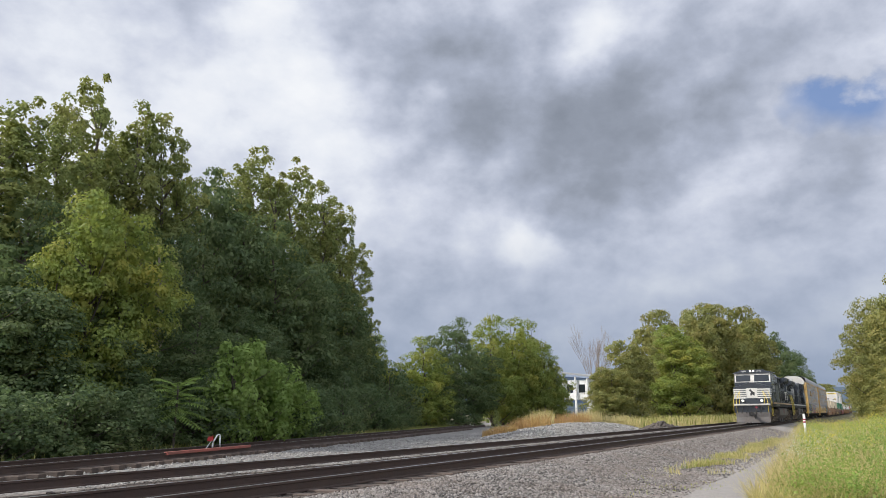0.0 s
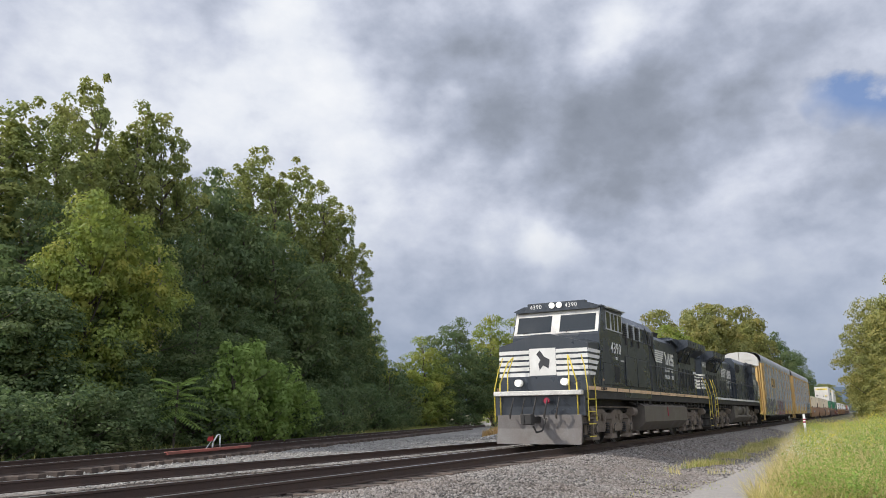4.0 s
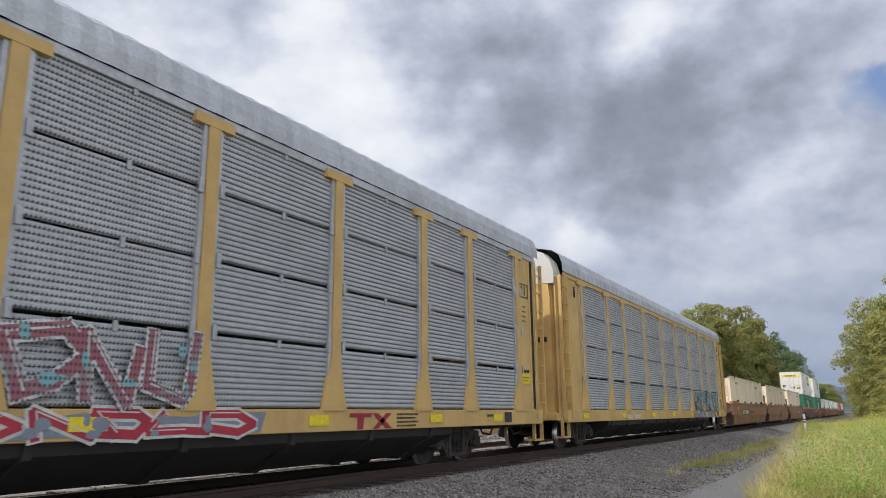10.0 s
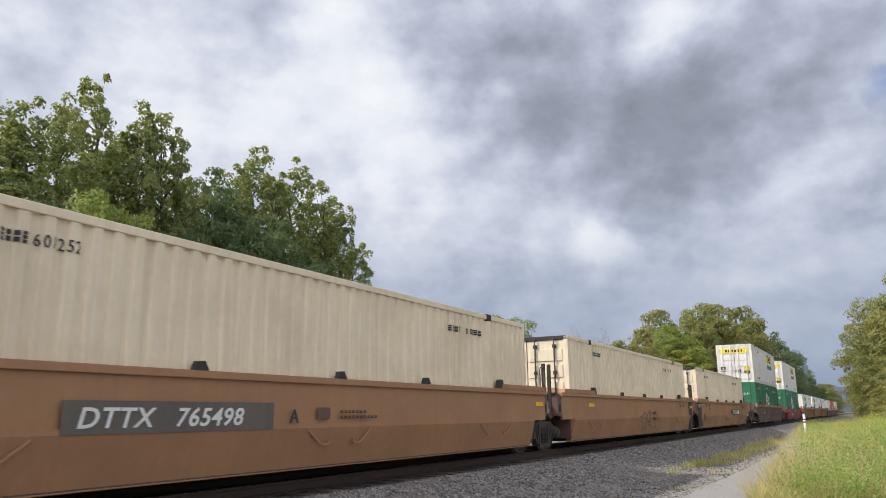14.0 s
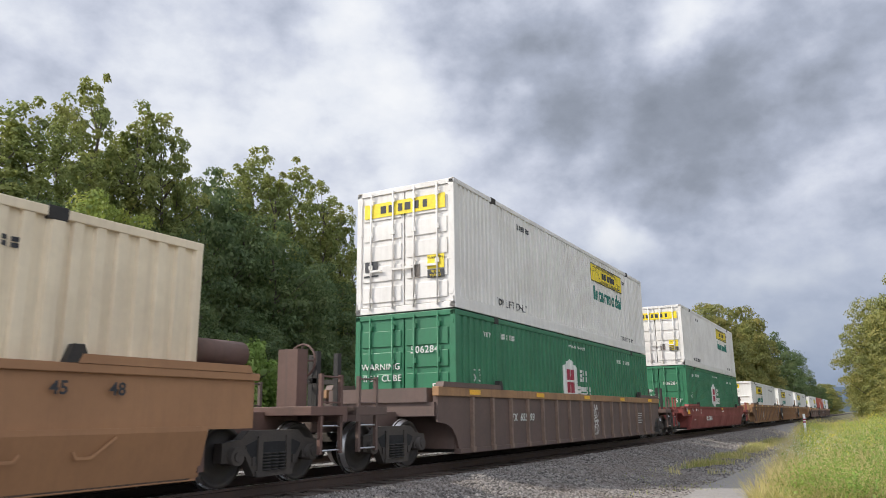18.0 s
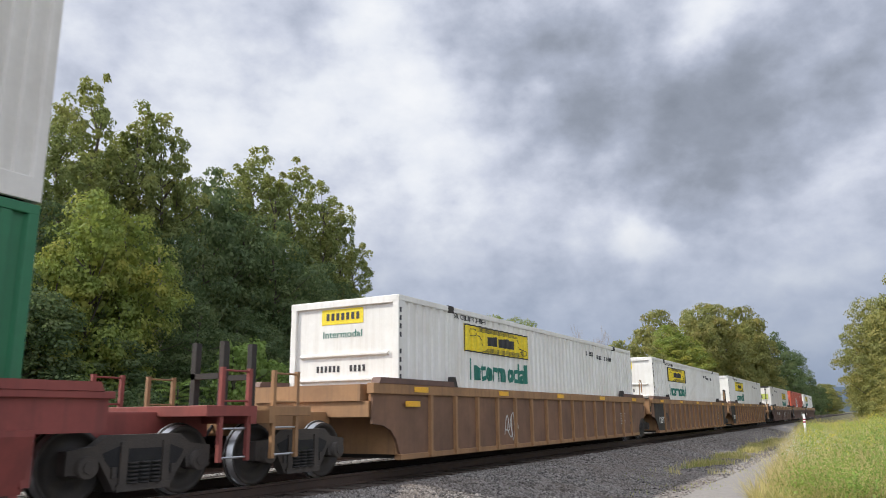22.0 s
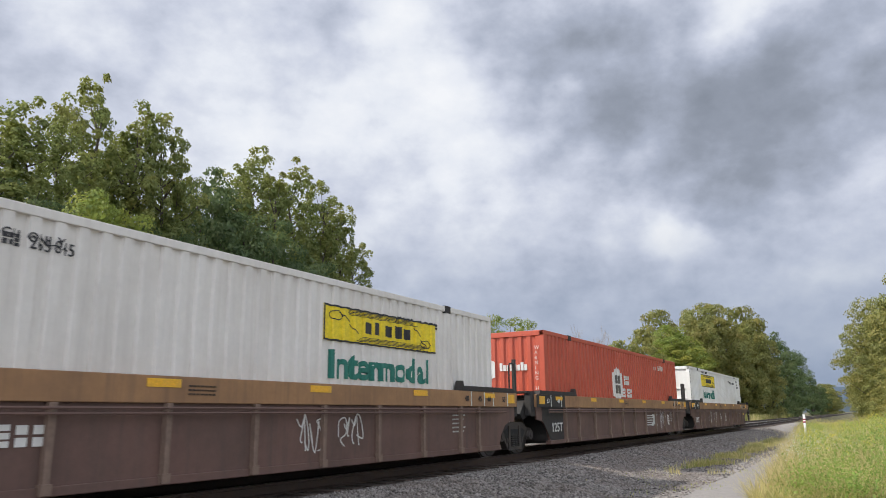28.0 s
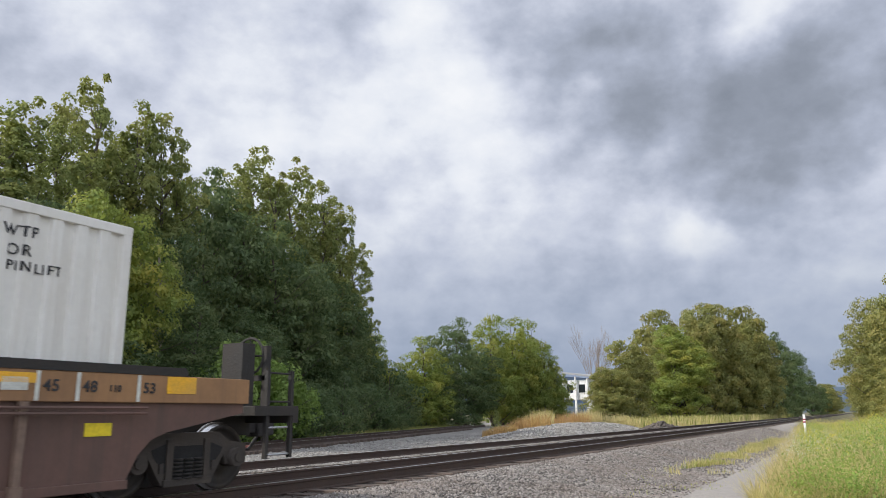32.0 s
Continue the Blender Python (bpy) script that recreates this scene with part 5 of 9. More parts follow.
def locomotive(s, p):
    """A six-axle diesel locomotive, built from its nose at u = 0; p["flip"] runs it long hood first."""
    L = p["length"]
    X = (lambda u: L - u) if p["flip"] else (lambda u: u)
    w = 1.5
    e = empty("locomotive", p["label"], "locomotive", "locomotives of the train")
    MOVERS.append((e, s))
    ex, ch = p["cab_rear"], p["hood_from"]
    # frame and walkway
    part("frame", (lambda bm: (box(bm, *sorted((X(0.75), X(L - 0.35))), -w + 0.03, w - 0.03, 1.42, 1.66, 0.01), box(bm, *sorted((X(0.5), X(L - 0.3))), -0.9, 0.9, 1.0, 1.42), bm)[-1])(bmesh.new()), DARK, e, "black locomotive frame with pipes")
    bm = bmesh.new()
    box(bm, *sorted((X(0.75), X(L - 0.35))), -w, w, 1.665, 1.80)
    part("walkway", bm, BLACK, e)
    n = 13
    stripe = shared(("stripe", p["flip"]), lambda: solid("sill_stripe", p["stripe"], (0, (L - 1.4) / n * 0.94, 0.0, 0.006, 1.668, 1.782)))
    for i in range(n):
        for yy in (-w - 0.004, w - 0.002):
            put("sill_stripe", stripe, e, 0.6 + (L - 1.4) * i / n, yy, 0, "pale reflective stripe on the sill")
    bm = bmesh.new()
    for yy in (-1.28, -1.15, 1.2):
        tube(bm, [(X(6.0), yy, 1.36 if yy > -1.2 else 1.30), (X(L - 1.0), yy, 1.36 if yy > -1.2 else 1.30)], 0.045, 8)
    for i in range(16):
        u = 6.4 + i * 0.85
        box(bm, *sorted((X(u), X(u + 0.10 + 0.12 * (i % 3)))), -1.36, -1.05, 1.18 + 0.03 * (i % 4), 1.43)
    part("piping", bm, DARK, e)
    # nose
    bm = bmesh.new()
    nf, nt_ = p["nose_from"], p["nose_top"]
    cf = p["cab_front"]
    if p["flip"]:
        prism(bm, [(X(nf), 1.8), (X(nf), nt_ - 0.25), (X(nf + 0.25), nt_), (X(cf + 0.1), nt_ + 0.14), (X(cf + 0.1), 1.8)], "y", -w + 0.02, w - 0.02)
    else:
        prism(bm, [(-w + 0.02, 1.8), (-w + 0.02, 3.18), (-0.25, 3.52), (0.25, 3.52), (w - 0.02, 3.18), (w - 0.02, 1.8)], "x", nf, cf + 0.1)
        for v in bm.verts:
            if v.co.x < nf + 0.1 and v.co.z > 2.5:
                v.co.z -= 0.10
    nose = part("nose", bm, BLACK, e, "black wide nose with white stripes")
    for k in range(5):
        z = 2.12 + k * 0.175
        for side in (-1, 1):
            y0 = side * (w - 0.012)
            reach = 0.55 + 0.16 * k if not p["flip"] else 0.35 + 0.12 * (4 - k)
            x1 = nf + reach
            bm = bmesh.new()
            prism(bm, [(X(nf + 0.01), z), (X(x1), z), (X(x1 + 0.10), z + 0.105), (X(nf + 0.01), z + 0.105)], "y", min(y0 - 0.004, y0 + 0.004), max(y0 - 0.004, y0 + 0.004))
            part("nose_stripe", bm, DECAL_WHITE, nose)
            bm = bmesh.new()
            box(bm, *sorted((X(nf - 0.006), X(nf + 0.004))), min(side * 0.45, side * (w - 0.03)), max(side * 0.45, side * (w - 0.03)), z, z + 0.115)
            part("front_stripe", bm, DECAL_WHITE, nose)
    bm = bmesh.new()
    box(bm, *sorted((X(nf - 0.005), X(nf + 0.004))), -0.44, 0.44, 2.14, 2.98)
    part("nose_panel", bm, DECAL_WHITE, nose, "white nose panel")
    bm = bmesh.new()
    prism(bm, [(-0.2, 2.35), (-0.02, 2.45), (0.10, 2.30), (0.14, 2.5), (0.06, 2.62), (0.20, 2.80), (0.08, 2.92), (-0.06, 2.72), (-0.24, 2.62)], "x", min(X(nf - 0.012), X(nf - 0.006)), max(X(nf - 0.012), X(nf - 0.006)))
    part("nose_emblem", bm, DECAL_BLACK, nose)
    # cab
    ct = p["cab_top"]
    bm = bmesh.new()
    prism(bm, [(X(cf - 0.05), 1.8), (X(cf - 0.05), nt_ + 0.05), (X(cf + 0.25), ct - 0.32), (X(cf + 0.35), ct - 0.08), (X(ex), ct - 0.08), (X(ex), 1.8)], "y", -w, w)
    cab = part("cab", bm, BLACK, e, "black cab with a sloped windscreen")
    bm = bmesh.new()
    prism(bm, [(-w - 0.03, ct - 0.14), (-w + 0.35, ct), (w - 0.35, ct), (w + 0.03, ct - 0.14), (w - 0.1, ct - 0.2), (-w + 0.1, ct - 0.2)], "x", min(X(cf + 0.15), X(ex + 0.15)), max(X(cf + 0.15), X(ex + 0.15)))
    part("cab_roof", bm, BLACK, cab)
    for side in (-1, 1):
        y0 = side * w
        wf, wr, wz0, wz1 = p["win"]
        panes = ((0.0, 0.26), (0.30, 0.72), (0.76, 1.0)) if not p["flip"] else ((0.0, 0.16), (0.18, 0.58), (0.60, 1.0))
        for a, b in ((wf + (wr - wf) * q0, wf + (wr - wf) * q1) for q0, q1 in panes):
            bm = bmesh.new()
            box(bm, *sorted((X(a), X(b))), y0 - 0.012, y0 + 0.012, wz0, wz1)
            win = part("cab_window", bm, GLASS, cab)
            bm = bmesh.new()
            k_ = 0.5 * (a + b)
            if b - a > 0.5 and not p["flip"]:
                box(bm, *sorted((X(k_ - 0.02), X(k_ + 0.02))), y0 - 0.02, y0 + 0.02, wz0, wz1)
            for zz in (wz0, wz1):
                box(bm, *sorted((X(a), X(b))), y0 - 0.02, y0 + 0.02, zz - 0.018, zz + 0.018)
            for xx in (a, b):
                box(bm, *sorted((X(xx - 0.018), X(xx + 0.018))), y0 - 0.02, y0 + 0.02, wz0 - 0.018, wz1 + 0.018)
            part("window_frame", bm, FRAME_GREY if not p["flip"] else DARK, win, "pale metal window frame" if not p["flip"] else "")
        bm = bmesh.new()
        prism(bm, [(X(wf - 0.1), wz1 + 0.10), (X(wr + 0.05), wz1 + 0.12), (X(wr + 0.05), wz1 + 0.15), (X(wf - 0.1), wz1 + 0.13)], "y", min(y0, y0 + side * 0.16), max(y0, y0 + side * 0.16))
        part("sunshade", bm, FRAME_GREY, cab)
        # windscreen
        bm = bmesh.new()
        za, zb = nt_ + 0.18, ct - 0.36
        fa = lambda z: cf - 0.05 + 0.30 * (z - nt_ - 0.05) / (ct - 0.37 - nt_)
        prism(bm, [(X(fa(za) - 0.03), za), (X(fa(zb) - 0.03), zb), (X(fa(zb) + 0.02), zb), (X(fa(za) + 0.02), za)], "y", side * 0.75 - 0.60, side * 0.75 + 0.60)
        part("windscreen", bm, GLASS, cab, "clear windscreen pane")
    if not p["flip"]:
        za, zb = nt_ + 0.12, ct - 0.10
        fa = lambda z: cf - 0.05 + 0.30 * (z - nt_ - 0.05) / (ct - 0.37 - nt_)
        bm = bmesh.new()
        prism(bm, [(fa(za) - 0.016, za), (fa(zb) - 0.016, zb), (fa(zb) + 0.01, zb), (fa(za) + 0.01, za)], "y", -w + 0.04, w - 0.04)
        part("cab_front", bm, FRONT_GLARE, cab, "dusty cab front with sun glare in its pale colour")
        for yy in (-0.75, 0.75):
            bm = bmesh.new()
            tube(bm, [(fa(za) - 0.06, yy + 0.35, za + 0.02), (fa(zb) - 0.06, yy - 0.05, za + 0.42)], 0.012, 5)
            part("wiper", bm, DARK, cab)
        bm = bmesh.new()
        box(bm, 0.12, 0.5, -1.42, 1.42, 1.52, 1.66, 0.02)
        part("anticlimber", bm, FRONT_GLARE, e, "worn pale anticlimber edge")
        for k in range(5):
            yy = -0.75 + k * 0.37
            bm = bmesh.new()
            tube(bm, [(0.10, yy, 1.45), (-0.02, yy + 0.03, 1.15), (0.02, yy + 0.10, 0.85), (0.12, yy + 0.16, 0.98)], 0.024, 6)
            part("air_hose", bm, DARK, e)
        bm = bmesh.new()
        cyl(bm, (0.06, -0.35, 1.36), (0.12, -0.35, 1.36), 0.09, seg=14)
        part("marker_disc", bm, DECAL_RED, e, "red round cover")
        for yy in (-1.25, 1.25):
            bm = bmesh.new()
            tube(bm, [(0.28, yy, 0.95), (0.26, yy, 1.9), (0.40, yy * 0.82, 2.55), (0.55, yy * 0.72, 2.72)], 0.022, 7)
            tube(bm, [(0.28, yy * 0.8, 1.66), (0.30, yy * 0.8, 2.2), (0.55, yy * 0.72, 2.72)], 0.02, 7)
            part("front_handrail", bm, HANDRAIL_Y, e, "yellow bent handrail on the front")
    bm = bmesh.new()
    box(bm, *sorted((X(cf + 0.16), X(cf + 0.42))), -1.02, 1.02, ct - 0.16, ct + 0.10, 0.02)
    part("number_board", bm, p["board"], cab)
    if not p["flip"]:
        for yy in (-0.62, 0.62):
            words(p["number"], 0.20, DECAL_WHITE, cab, X(cf + 0.152), 0.30 + yy, ct - 0.10, end=True, name="board_number")
    bm = bmesh.new()
    for yy in (-0.13, 0.13):
        cyl(bm, (X(cf + 0.10), yy, ct - 0.02), (X(cf + 0.2), yy, ct - 0.02), 0.10, seg=14)
    part("headlight", bm, LAMP if not p["flip"] else STEEL, cab, "round headlight pair")
    if p["flip"]:
        bm = bmesh.new()
        box(bm, *sorted((X(cf + 0.75), X(ex - 0.15))), -0.75, 0.75, ct - 0.02, ct + 0.14, 0.03)
        unit = part("roof_unit", bm, DARK, cab, "low cooling unit on the cab roof")
        bm = bmesh.new()
        for k in range(5):
            cyl(bm, (X(cf + 0.5 + 0.16 * k), -1.05, ct - 0.1), (X(cf + 0.5 + 0.16 * k), -1.05, ct + 0.08), 0.03, seg=6)
        tube(bm, [(X(cf + 0.4), -1.05, ct + 0.08), (X(cf + 1.3), -1.05, ct + 0.08)], 0.02)
        part("roof_rail", bm, RAIL_GREY, unit)
    # equipment cabinet behind the cab
    cw, cz = p["cab_w"], p["cabinet_top"]
    bm = bmesh.new()
    prism(bm, [(-cw, 1.8), (-cw, cz - 0.30), (-cw + 0.22, cz), (cw - 0.22, cz), (cw, cz - 0.30), (cw, 1.8)], "x", min(X(ex), X(ch)), max(X(ex), X(ch)))
    if p["skirt"]:
        for side in (-1, 1):
            y0 = side * (w - 0.02)
            box(bm, *sorted((X(ex), X(8.1))), min(y0, y0 - side * 0.3), max(y0, y0 - side * 0.3), 1.5, 3.55)
    cabinet = part("equipment_cabinet", bm, BLACK, e, "black equipment cabinet with open louvred bays")
    for side in (-1, 1):
        for k in range(3 if p["skirt"] else 2):
            bm = bmesh.new()
            a = ex + 0.12 + k * 0.83
            louvres(bm, X(a), X(a + 0.72), side * (cw + 0.012), cz - 0.78, cz - 0.32, 6)
            part("grille", bm, GRILLE_AND_SHADE, cabinet)
            for u in (a - 0.035, a + 0.72):
                bm = bmesh.new()
                box(bm, *sorted((X(u), X(u + 0.035))), side * cw - 0.06, side * cw + 0.06, cz - 0.82, cz - 0.28)
                part("grille_post", bm, FRAME_GREY if p["skirt"] else BLACK, cabinet, "pale upright between the louvres" if p["skirt"] else "")
            bm = bmesh.new()
            box(bm, *sorted((X(a + 0.30), X(a + 0.37))), side * (cw + 0.10) - 0.02, side * (cw + 0.10) + 0.02, cz - 1.10, cz - 0.82, 0.01)
            part("tie_bracket", bm, DARK, cabinet)
        bm = bmesh.new()
        if not p["skirt"]:
            tube(bm, [(X(ex + 0.15), side * 1.46, 1.8), (X(ex + 0.15), side * 1.46, 2.76), (X(ex + 2.6), side * 1.46, 2.80), (X(ex + 2.6), side * 1.46, 1.8)], 0.026)
            part("side_handrail", bm, RAIL_GREY, e)
            bm = bmesh.new()
        tube(bm, [(X(ex + 0.1), side * (w - 0.02), cz - 0.85), (X(ch - 0.9), side * (w - 0.02), cz - 0.86), (X(ch - 0.7), side * cw, cz - 0.3)], 0.025)
        if p["skirt"]:
            part("grab_rail", bm, RAIL_GREY, cabinet)
        bm = bmesh.new()
        box(bm, *sorted((X(ex - 1.2), X(ex - 0.65))), side * w - (0.024 if p["skirt"] else 0.004), side * w + (0.024 if p["skirt"] else 0.004), 1.98, 2.5)
        part("vent_door", bm, GRILLE_AND_SHADE if p["skirt"] else BLACK, e)
        for k, (a, b, z0, z1) in enumerate(((ex + 0.2, ex + 1.6, 1.9, 2.9), (ex + 1.7, ex + 3.3, 1.9, 2.9), (cf + 0.2, ex - 0.1, 1.88, 2.55))):
            if k < 2 and not p["skirt"]:
                continue
            bm = bmesh.new()
            box(bm, *sorted((X(a), X(b))), side * w - 0.016, side * w + 0.016, z0, z1, 0.008)
            pan = part("access_panel", bm, BLACK, cabinet if k < 2 else cab)
            bm = bmesh.new()
            box(bm, *sorted((X(a - 0.018), X(b + 0.018))), side * w - 0.006, side * w + 0.006, z0 - 0.018, z1 + 0.018)
            part("panel_seam", bm, GRILLE_AND_SHADE, pan)
        if p["skirt"]:
            bm = bmesh.new()
            tube(bm, [(X(ex + 0.3), side * (w + 0.01), 2.02), (X(8.0), side * (w + 0.01), 2.02)], 0.014, 5)
            part("edge_strip", bm, RAIL_GREY, cabinet)
            bm = bmesh.new()
            box(bm, *sorted((X(ex + 0.62), X(ex + 0.64))), side * (w - 0.02) - 0.008, side * (w - 0.02) + 0.008, 1.82, 3.5)
            part("panel_seam", bm, GRILLE_AND_SHADE, cabinet)
    for side in (-1, 1):
        bm = bmesh.new()
        box(bm, *sorted((X(ch - 0.75), X(ch - 0.20))), side * (cw + 0.004) - 0.012, side * (cw + 0.004) + 0.012, cz - 0.95, cz - 0.45)
        part("side_vent", bm, GRILLE_AND_SHADE, cabinet, "black mesh vent")
        for uu in (ex + 3.35, ch - 1.05) if p["skirt"] else ():
            bm = bmesh.new()
            tube(bm, [(X(uu), side * (cw + 0.05), 2.0), (X(uu), side * (cw + 0.05), cz - 0.35)], 0.02, 5)
            part("cable_pipe", bm, RAIL_GREY, cabinet)
        if p["skirt"]:
            bm = bmesh.new()
            tube(bm, [(X(ch - 1.5), side * (cw + 0.04), cz - 0.25), (X(ch - 0.1), side * (cw + 0.04), cz - 1.5), (X(ch - 0.1), side * (cw + 0.04), 1.9)], 0.025, 6)
            part("drain_pipe", bm, RAIL_GREY, cabinet)
        else:
            for k in range(8):
                uu = ex + 0.35 + k * 0.72
                bm = bmesh.new()
                box(bm, *sorted((X(uu), X(uu + 0.022))), side * cw - 0.006, side * cw + 0.006, 1.95, 3.6)
                part("panel_seam", bm, GRILLE_AND_SHADE, cabinet)
                bm = bmesh.new()
                box(bm, *sorted((X(uu + 0.10), X(uu + 0.16))), side * cw - 0.02, side * cw + 0.02, 2.9 - 0.5 * (k % 2), 3.0 - 0.5 * (k % 2))
                part("door_latch", bm, FRAME_GREY if k % 3 == 1 else DARK, cabinet)
            for uu in (ex + 0.5, ex + 1.9):
                bm = bmesh.new()
                louvres(bm, X(uu), X(uu + 0.45), side * (cw + 0.014), 1.98, 2.22, 5)
                part("low_louvre", bm, GRILLE_AND_SHADE, cabinet)
            bm = bmesh.new()
            box(bm, *sorted((X(ch - 1.75), X(ch - 0.25))), side * (cw + 0.006) - 0.014, side * (cw + 0.006) + 0.014, cz - 0.92, cz - 0.42)
            part("side_vent", bm, GRILLE_AND_SHADE, cabinet, "wide black mesh vent")
    # long hood
    hw, hz, he = 0.92, p["hood_top"], L - p.get("hood_end", 0.75)
    bm = bmesh.new()
    prism(bm, [(-hw, 1.8), (-hw, hz - 0.16), (-hw + 0.12, hz), (hw - 0.12, hz), (hw, hz - 0.16), (hw, 1.8)], "x", min(X(ch), X(he)), max(X(ch), X(he)))
    hood = part("long_hood", bm, BLACK, e, "black long hood with rows of doors")
    dm = shared("hood_door", lambda: solid("hood_door", BLACK, (-0.36, 0.36, -0.014, 0.014, 0, 1.62), bevel=0.006))
    hm = shared("door_latch", lambda: solid("door_latch", DARK, (-0.03, 0.03, -0.03, 0.0, 0, 0.10)))
    u = ch + 0.55
    k = 0
    while u < p["rad_from"] + 1.2:
        for side in (-1, 1):
            d = put("hood_door", dm, hood, X(u), side * hw, 1.95)
            put("door_seam", shared("door_seam", lambda: solid("door_seam", GRILLE_AND_SHADE, (-0.39, -0.362, -0.012, 0.012, -0.05, 1.72), (0.362, 0.39, -0.012, 0.012, -0.05, 1.72))), d)
            if side < 0:
                put("door_latch", hm, d, 0.28, -0.01, 0.35)
                if k % 2:
                    put("door_latch", hm, d, 0.28, -0.01, 1.25)
        u += 0.78
        k += 1
    u = p["rad_from"] + 1.75
    while u < L - 1.1:
        for side in (-1, 1):
            d = put("hood_door", shared("tall_grille", lambda: solid("hood_door", BLACK, (-0.30, 0.30, -0.014, 0.014, 0, 1.3), bevel=0.006)), hood, X(u), side * hw, 1.95)
            put("door_grille", shared("door_grille", lambda: solid("door_grille", GRILLE_AND_SHADE, (-0.20, 0.20, -0.02, 0.02, 0.2, 1.12))), d, 0, 0, 0)
        u += 0.72
    # exhaust stack
    bm = bmesh.new()
    sh = p.get("stack_h", 0.22)
    box(bm, *sorted((X(p["stack"]), X(p["stack"] + 0.72))), -0.40, 0.40, hz - 0.02, hz + sh, 0.04)
    box(bm, *sorted((X(p["stack"] - 0.05), X(p["stack"] + 0.77))), -0.44, 0.44, hz + sh, hz + sh + 0.05, 0.01)
    part("exhaust_chimney", bm, DARK, e)
    # radiator wings
    rf, rr, rz = p["rad_from"], L - p.get("wing_end", 0.62), p["rad_top"]
    bm = bmesh.new()
    for side in (-1, 1):
        pts = [(side * 0.88, rz - 0.62), (side * 1.46, rz - 0.34), (side * 1.50, rz - 0.30), (side * 1.50, rz), (side * 0.6, rz + 0.05)]
        prism(bm, pts, "x", min(X(rf + 1.4), X(rr)), max(X(rf + 1.4), X(rr)))
        prism(bm, [(X(rf), rz - 0.12), (X(rf + 1.42), rz - 0.36), (X(rf + 1.42), rz), (X(rf + 0.3), rz)], "y", min(side * 0.6, side * 1.05), max(side * 0.6, side * 1.05))
    box(bm, *sorted((X(rf + 0.3), X(he + 0.05))), -0.9, 0.9, rz - 0.4, rz + 0.05)
    rad = part("radiator_housing", bm, BLACK, e, "black radiator wings overhanging the hood")
    for side in (-1, 1):
        for a in (rf + 1.75, rf + 3.15):
            bm = bmesh.new()
            y0, y1 = sorted((side * (hw - 0.02), side * (hw + 0.024)))
            prism(bm, [(X(a), rz - 1.02), (X(a + 1.28), rz - 1.02), (X(a + 1.22), rz - 0.52), (X(a - 0.12), rz - 0.52)], "y", y0, y1)
            part("radiator_grille", bm, GRILLE_AND_SHADE, rad, "black mesh radiator screen")
            bm = bmesh.new()
            tube(bm, [(X(a - 0.06), side * (hw + 0.04), rz - 1.06), (X(a - 0.16), side * 1.30, rz - 0.42)], 0.035, 6)
            part("wing_strut", bm, BLACK, rad)
        for i in range(7):
            uu = rf + 1.45 + i * (rr - rf - 1.5) / 7
            bm = bmesh.new()
            box(bm, *sorted((X(uu), X(uu + 0.03))), side * 1.5 - 0.012, side * 1.5 + 0.012, rz - 0.30, rz)
            part("wing_seam", bm, DARK, rad)
    # rear end of the hood
    bm = bmesh.new()
    for yy in (-0.13, 0.13):
        cyl(bm, (X(he - 0.02), -0.42, rz - 0.34 + yy), (X(he + 0.07), -0.42, rz - 0.34 + yy), 0.095, seg=14)
    part("rear_headlight", bm, TANK, e, "round unlit rear headlight pair")
    bm = bmesh.new()
    box(bm, *sorted((X(he + 0.004), X(he - 0.012))), -0.62, -0.20, rz - 1.16, rz - 0.56)
    part("rear_grille", bm, GRILLE_AND_SHADE, e)
    words(p["number"], 0.42, DECAL_WHITE, e, L - he + 0.12, -hw - 0.016, 3.42, "road_number", "white road number", stretch=1.25, bold=0.012) if p["flip"] else None
    for k in range(5):
        z = 2.25 + k * 0.17
        for side in (-1, 1):
            bm = bmesh.new()
            box(bm, *sorted((X(he + 0.006), X(he - 0.010))), min(side * 0.3, side * 0.9), max(side * 0.3, side * 0.9), z, z + 0.105)
            part("rear_stripe", bm, DECAL_WHITE, hood, "white stripe on the hood end")
            bm = bmesh.new()
            box(bm, *sorted((X(he - 0.72), X(he))), side * hw - 0.018, side * hw + 0.018, z, z + 0.105)
            part("side_stripe", bm, DECAL_WHITE, hood, "white stripe round the hood corner")
    bm = bmesh.new()
    box(bm, *sorted((X(he + 0.006), X(he - 0.010))), -0.28, 0.28, 2.22, 3.05)
    part("rear_panel", bm, DECAL_WHITE, hood, "white emblem panel")
    bm = bmesh.new()
    prism(bm, [(-0.2, 2.35), (-0.02, 2.45), (0.10, 2.30), (0.14, 2.5), (0.06, 2.62), (0.20, 2.80), (0.08, 2.92), (-0.06, 2.72), (-0.24, 2.62)], "x", min(X(he + 0.007), X(he + 0.012)), max(X(he + 0.007), X(he + 0.012)))
    part("rear_emblem", bm, DECAL_BLACK, hood)
    # fuel tank
    tf, tr = p["tank"]
    bm = bmesh.new()
    th = 0.0 if not p["flip"] else 0.50
    prism(bm, [(-1.30, 1.32 - th), (-1.48, 1.22 - th), (-1.48, 0.66), (-1.20, 0.34), (1.20, 0.34), (1.48, 0.66), (1.48, 1.22 - th), (1.30, 1.32 - th)], "x", min(X(tf), X(tr)), max(X(tf), X(tr)))
    if p["flip"]:
        for xa, xb in ((6.85, 8.0), (12.1, 13.1)):
            box(bm, xa, xb, -1.47, 1.47, 0.60, 1.34, 0.02)
    tank = part("fuel_tank", bm, TANK, e, "dusty grey fuel tank")
    bm = bmesh.new()
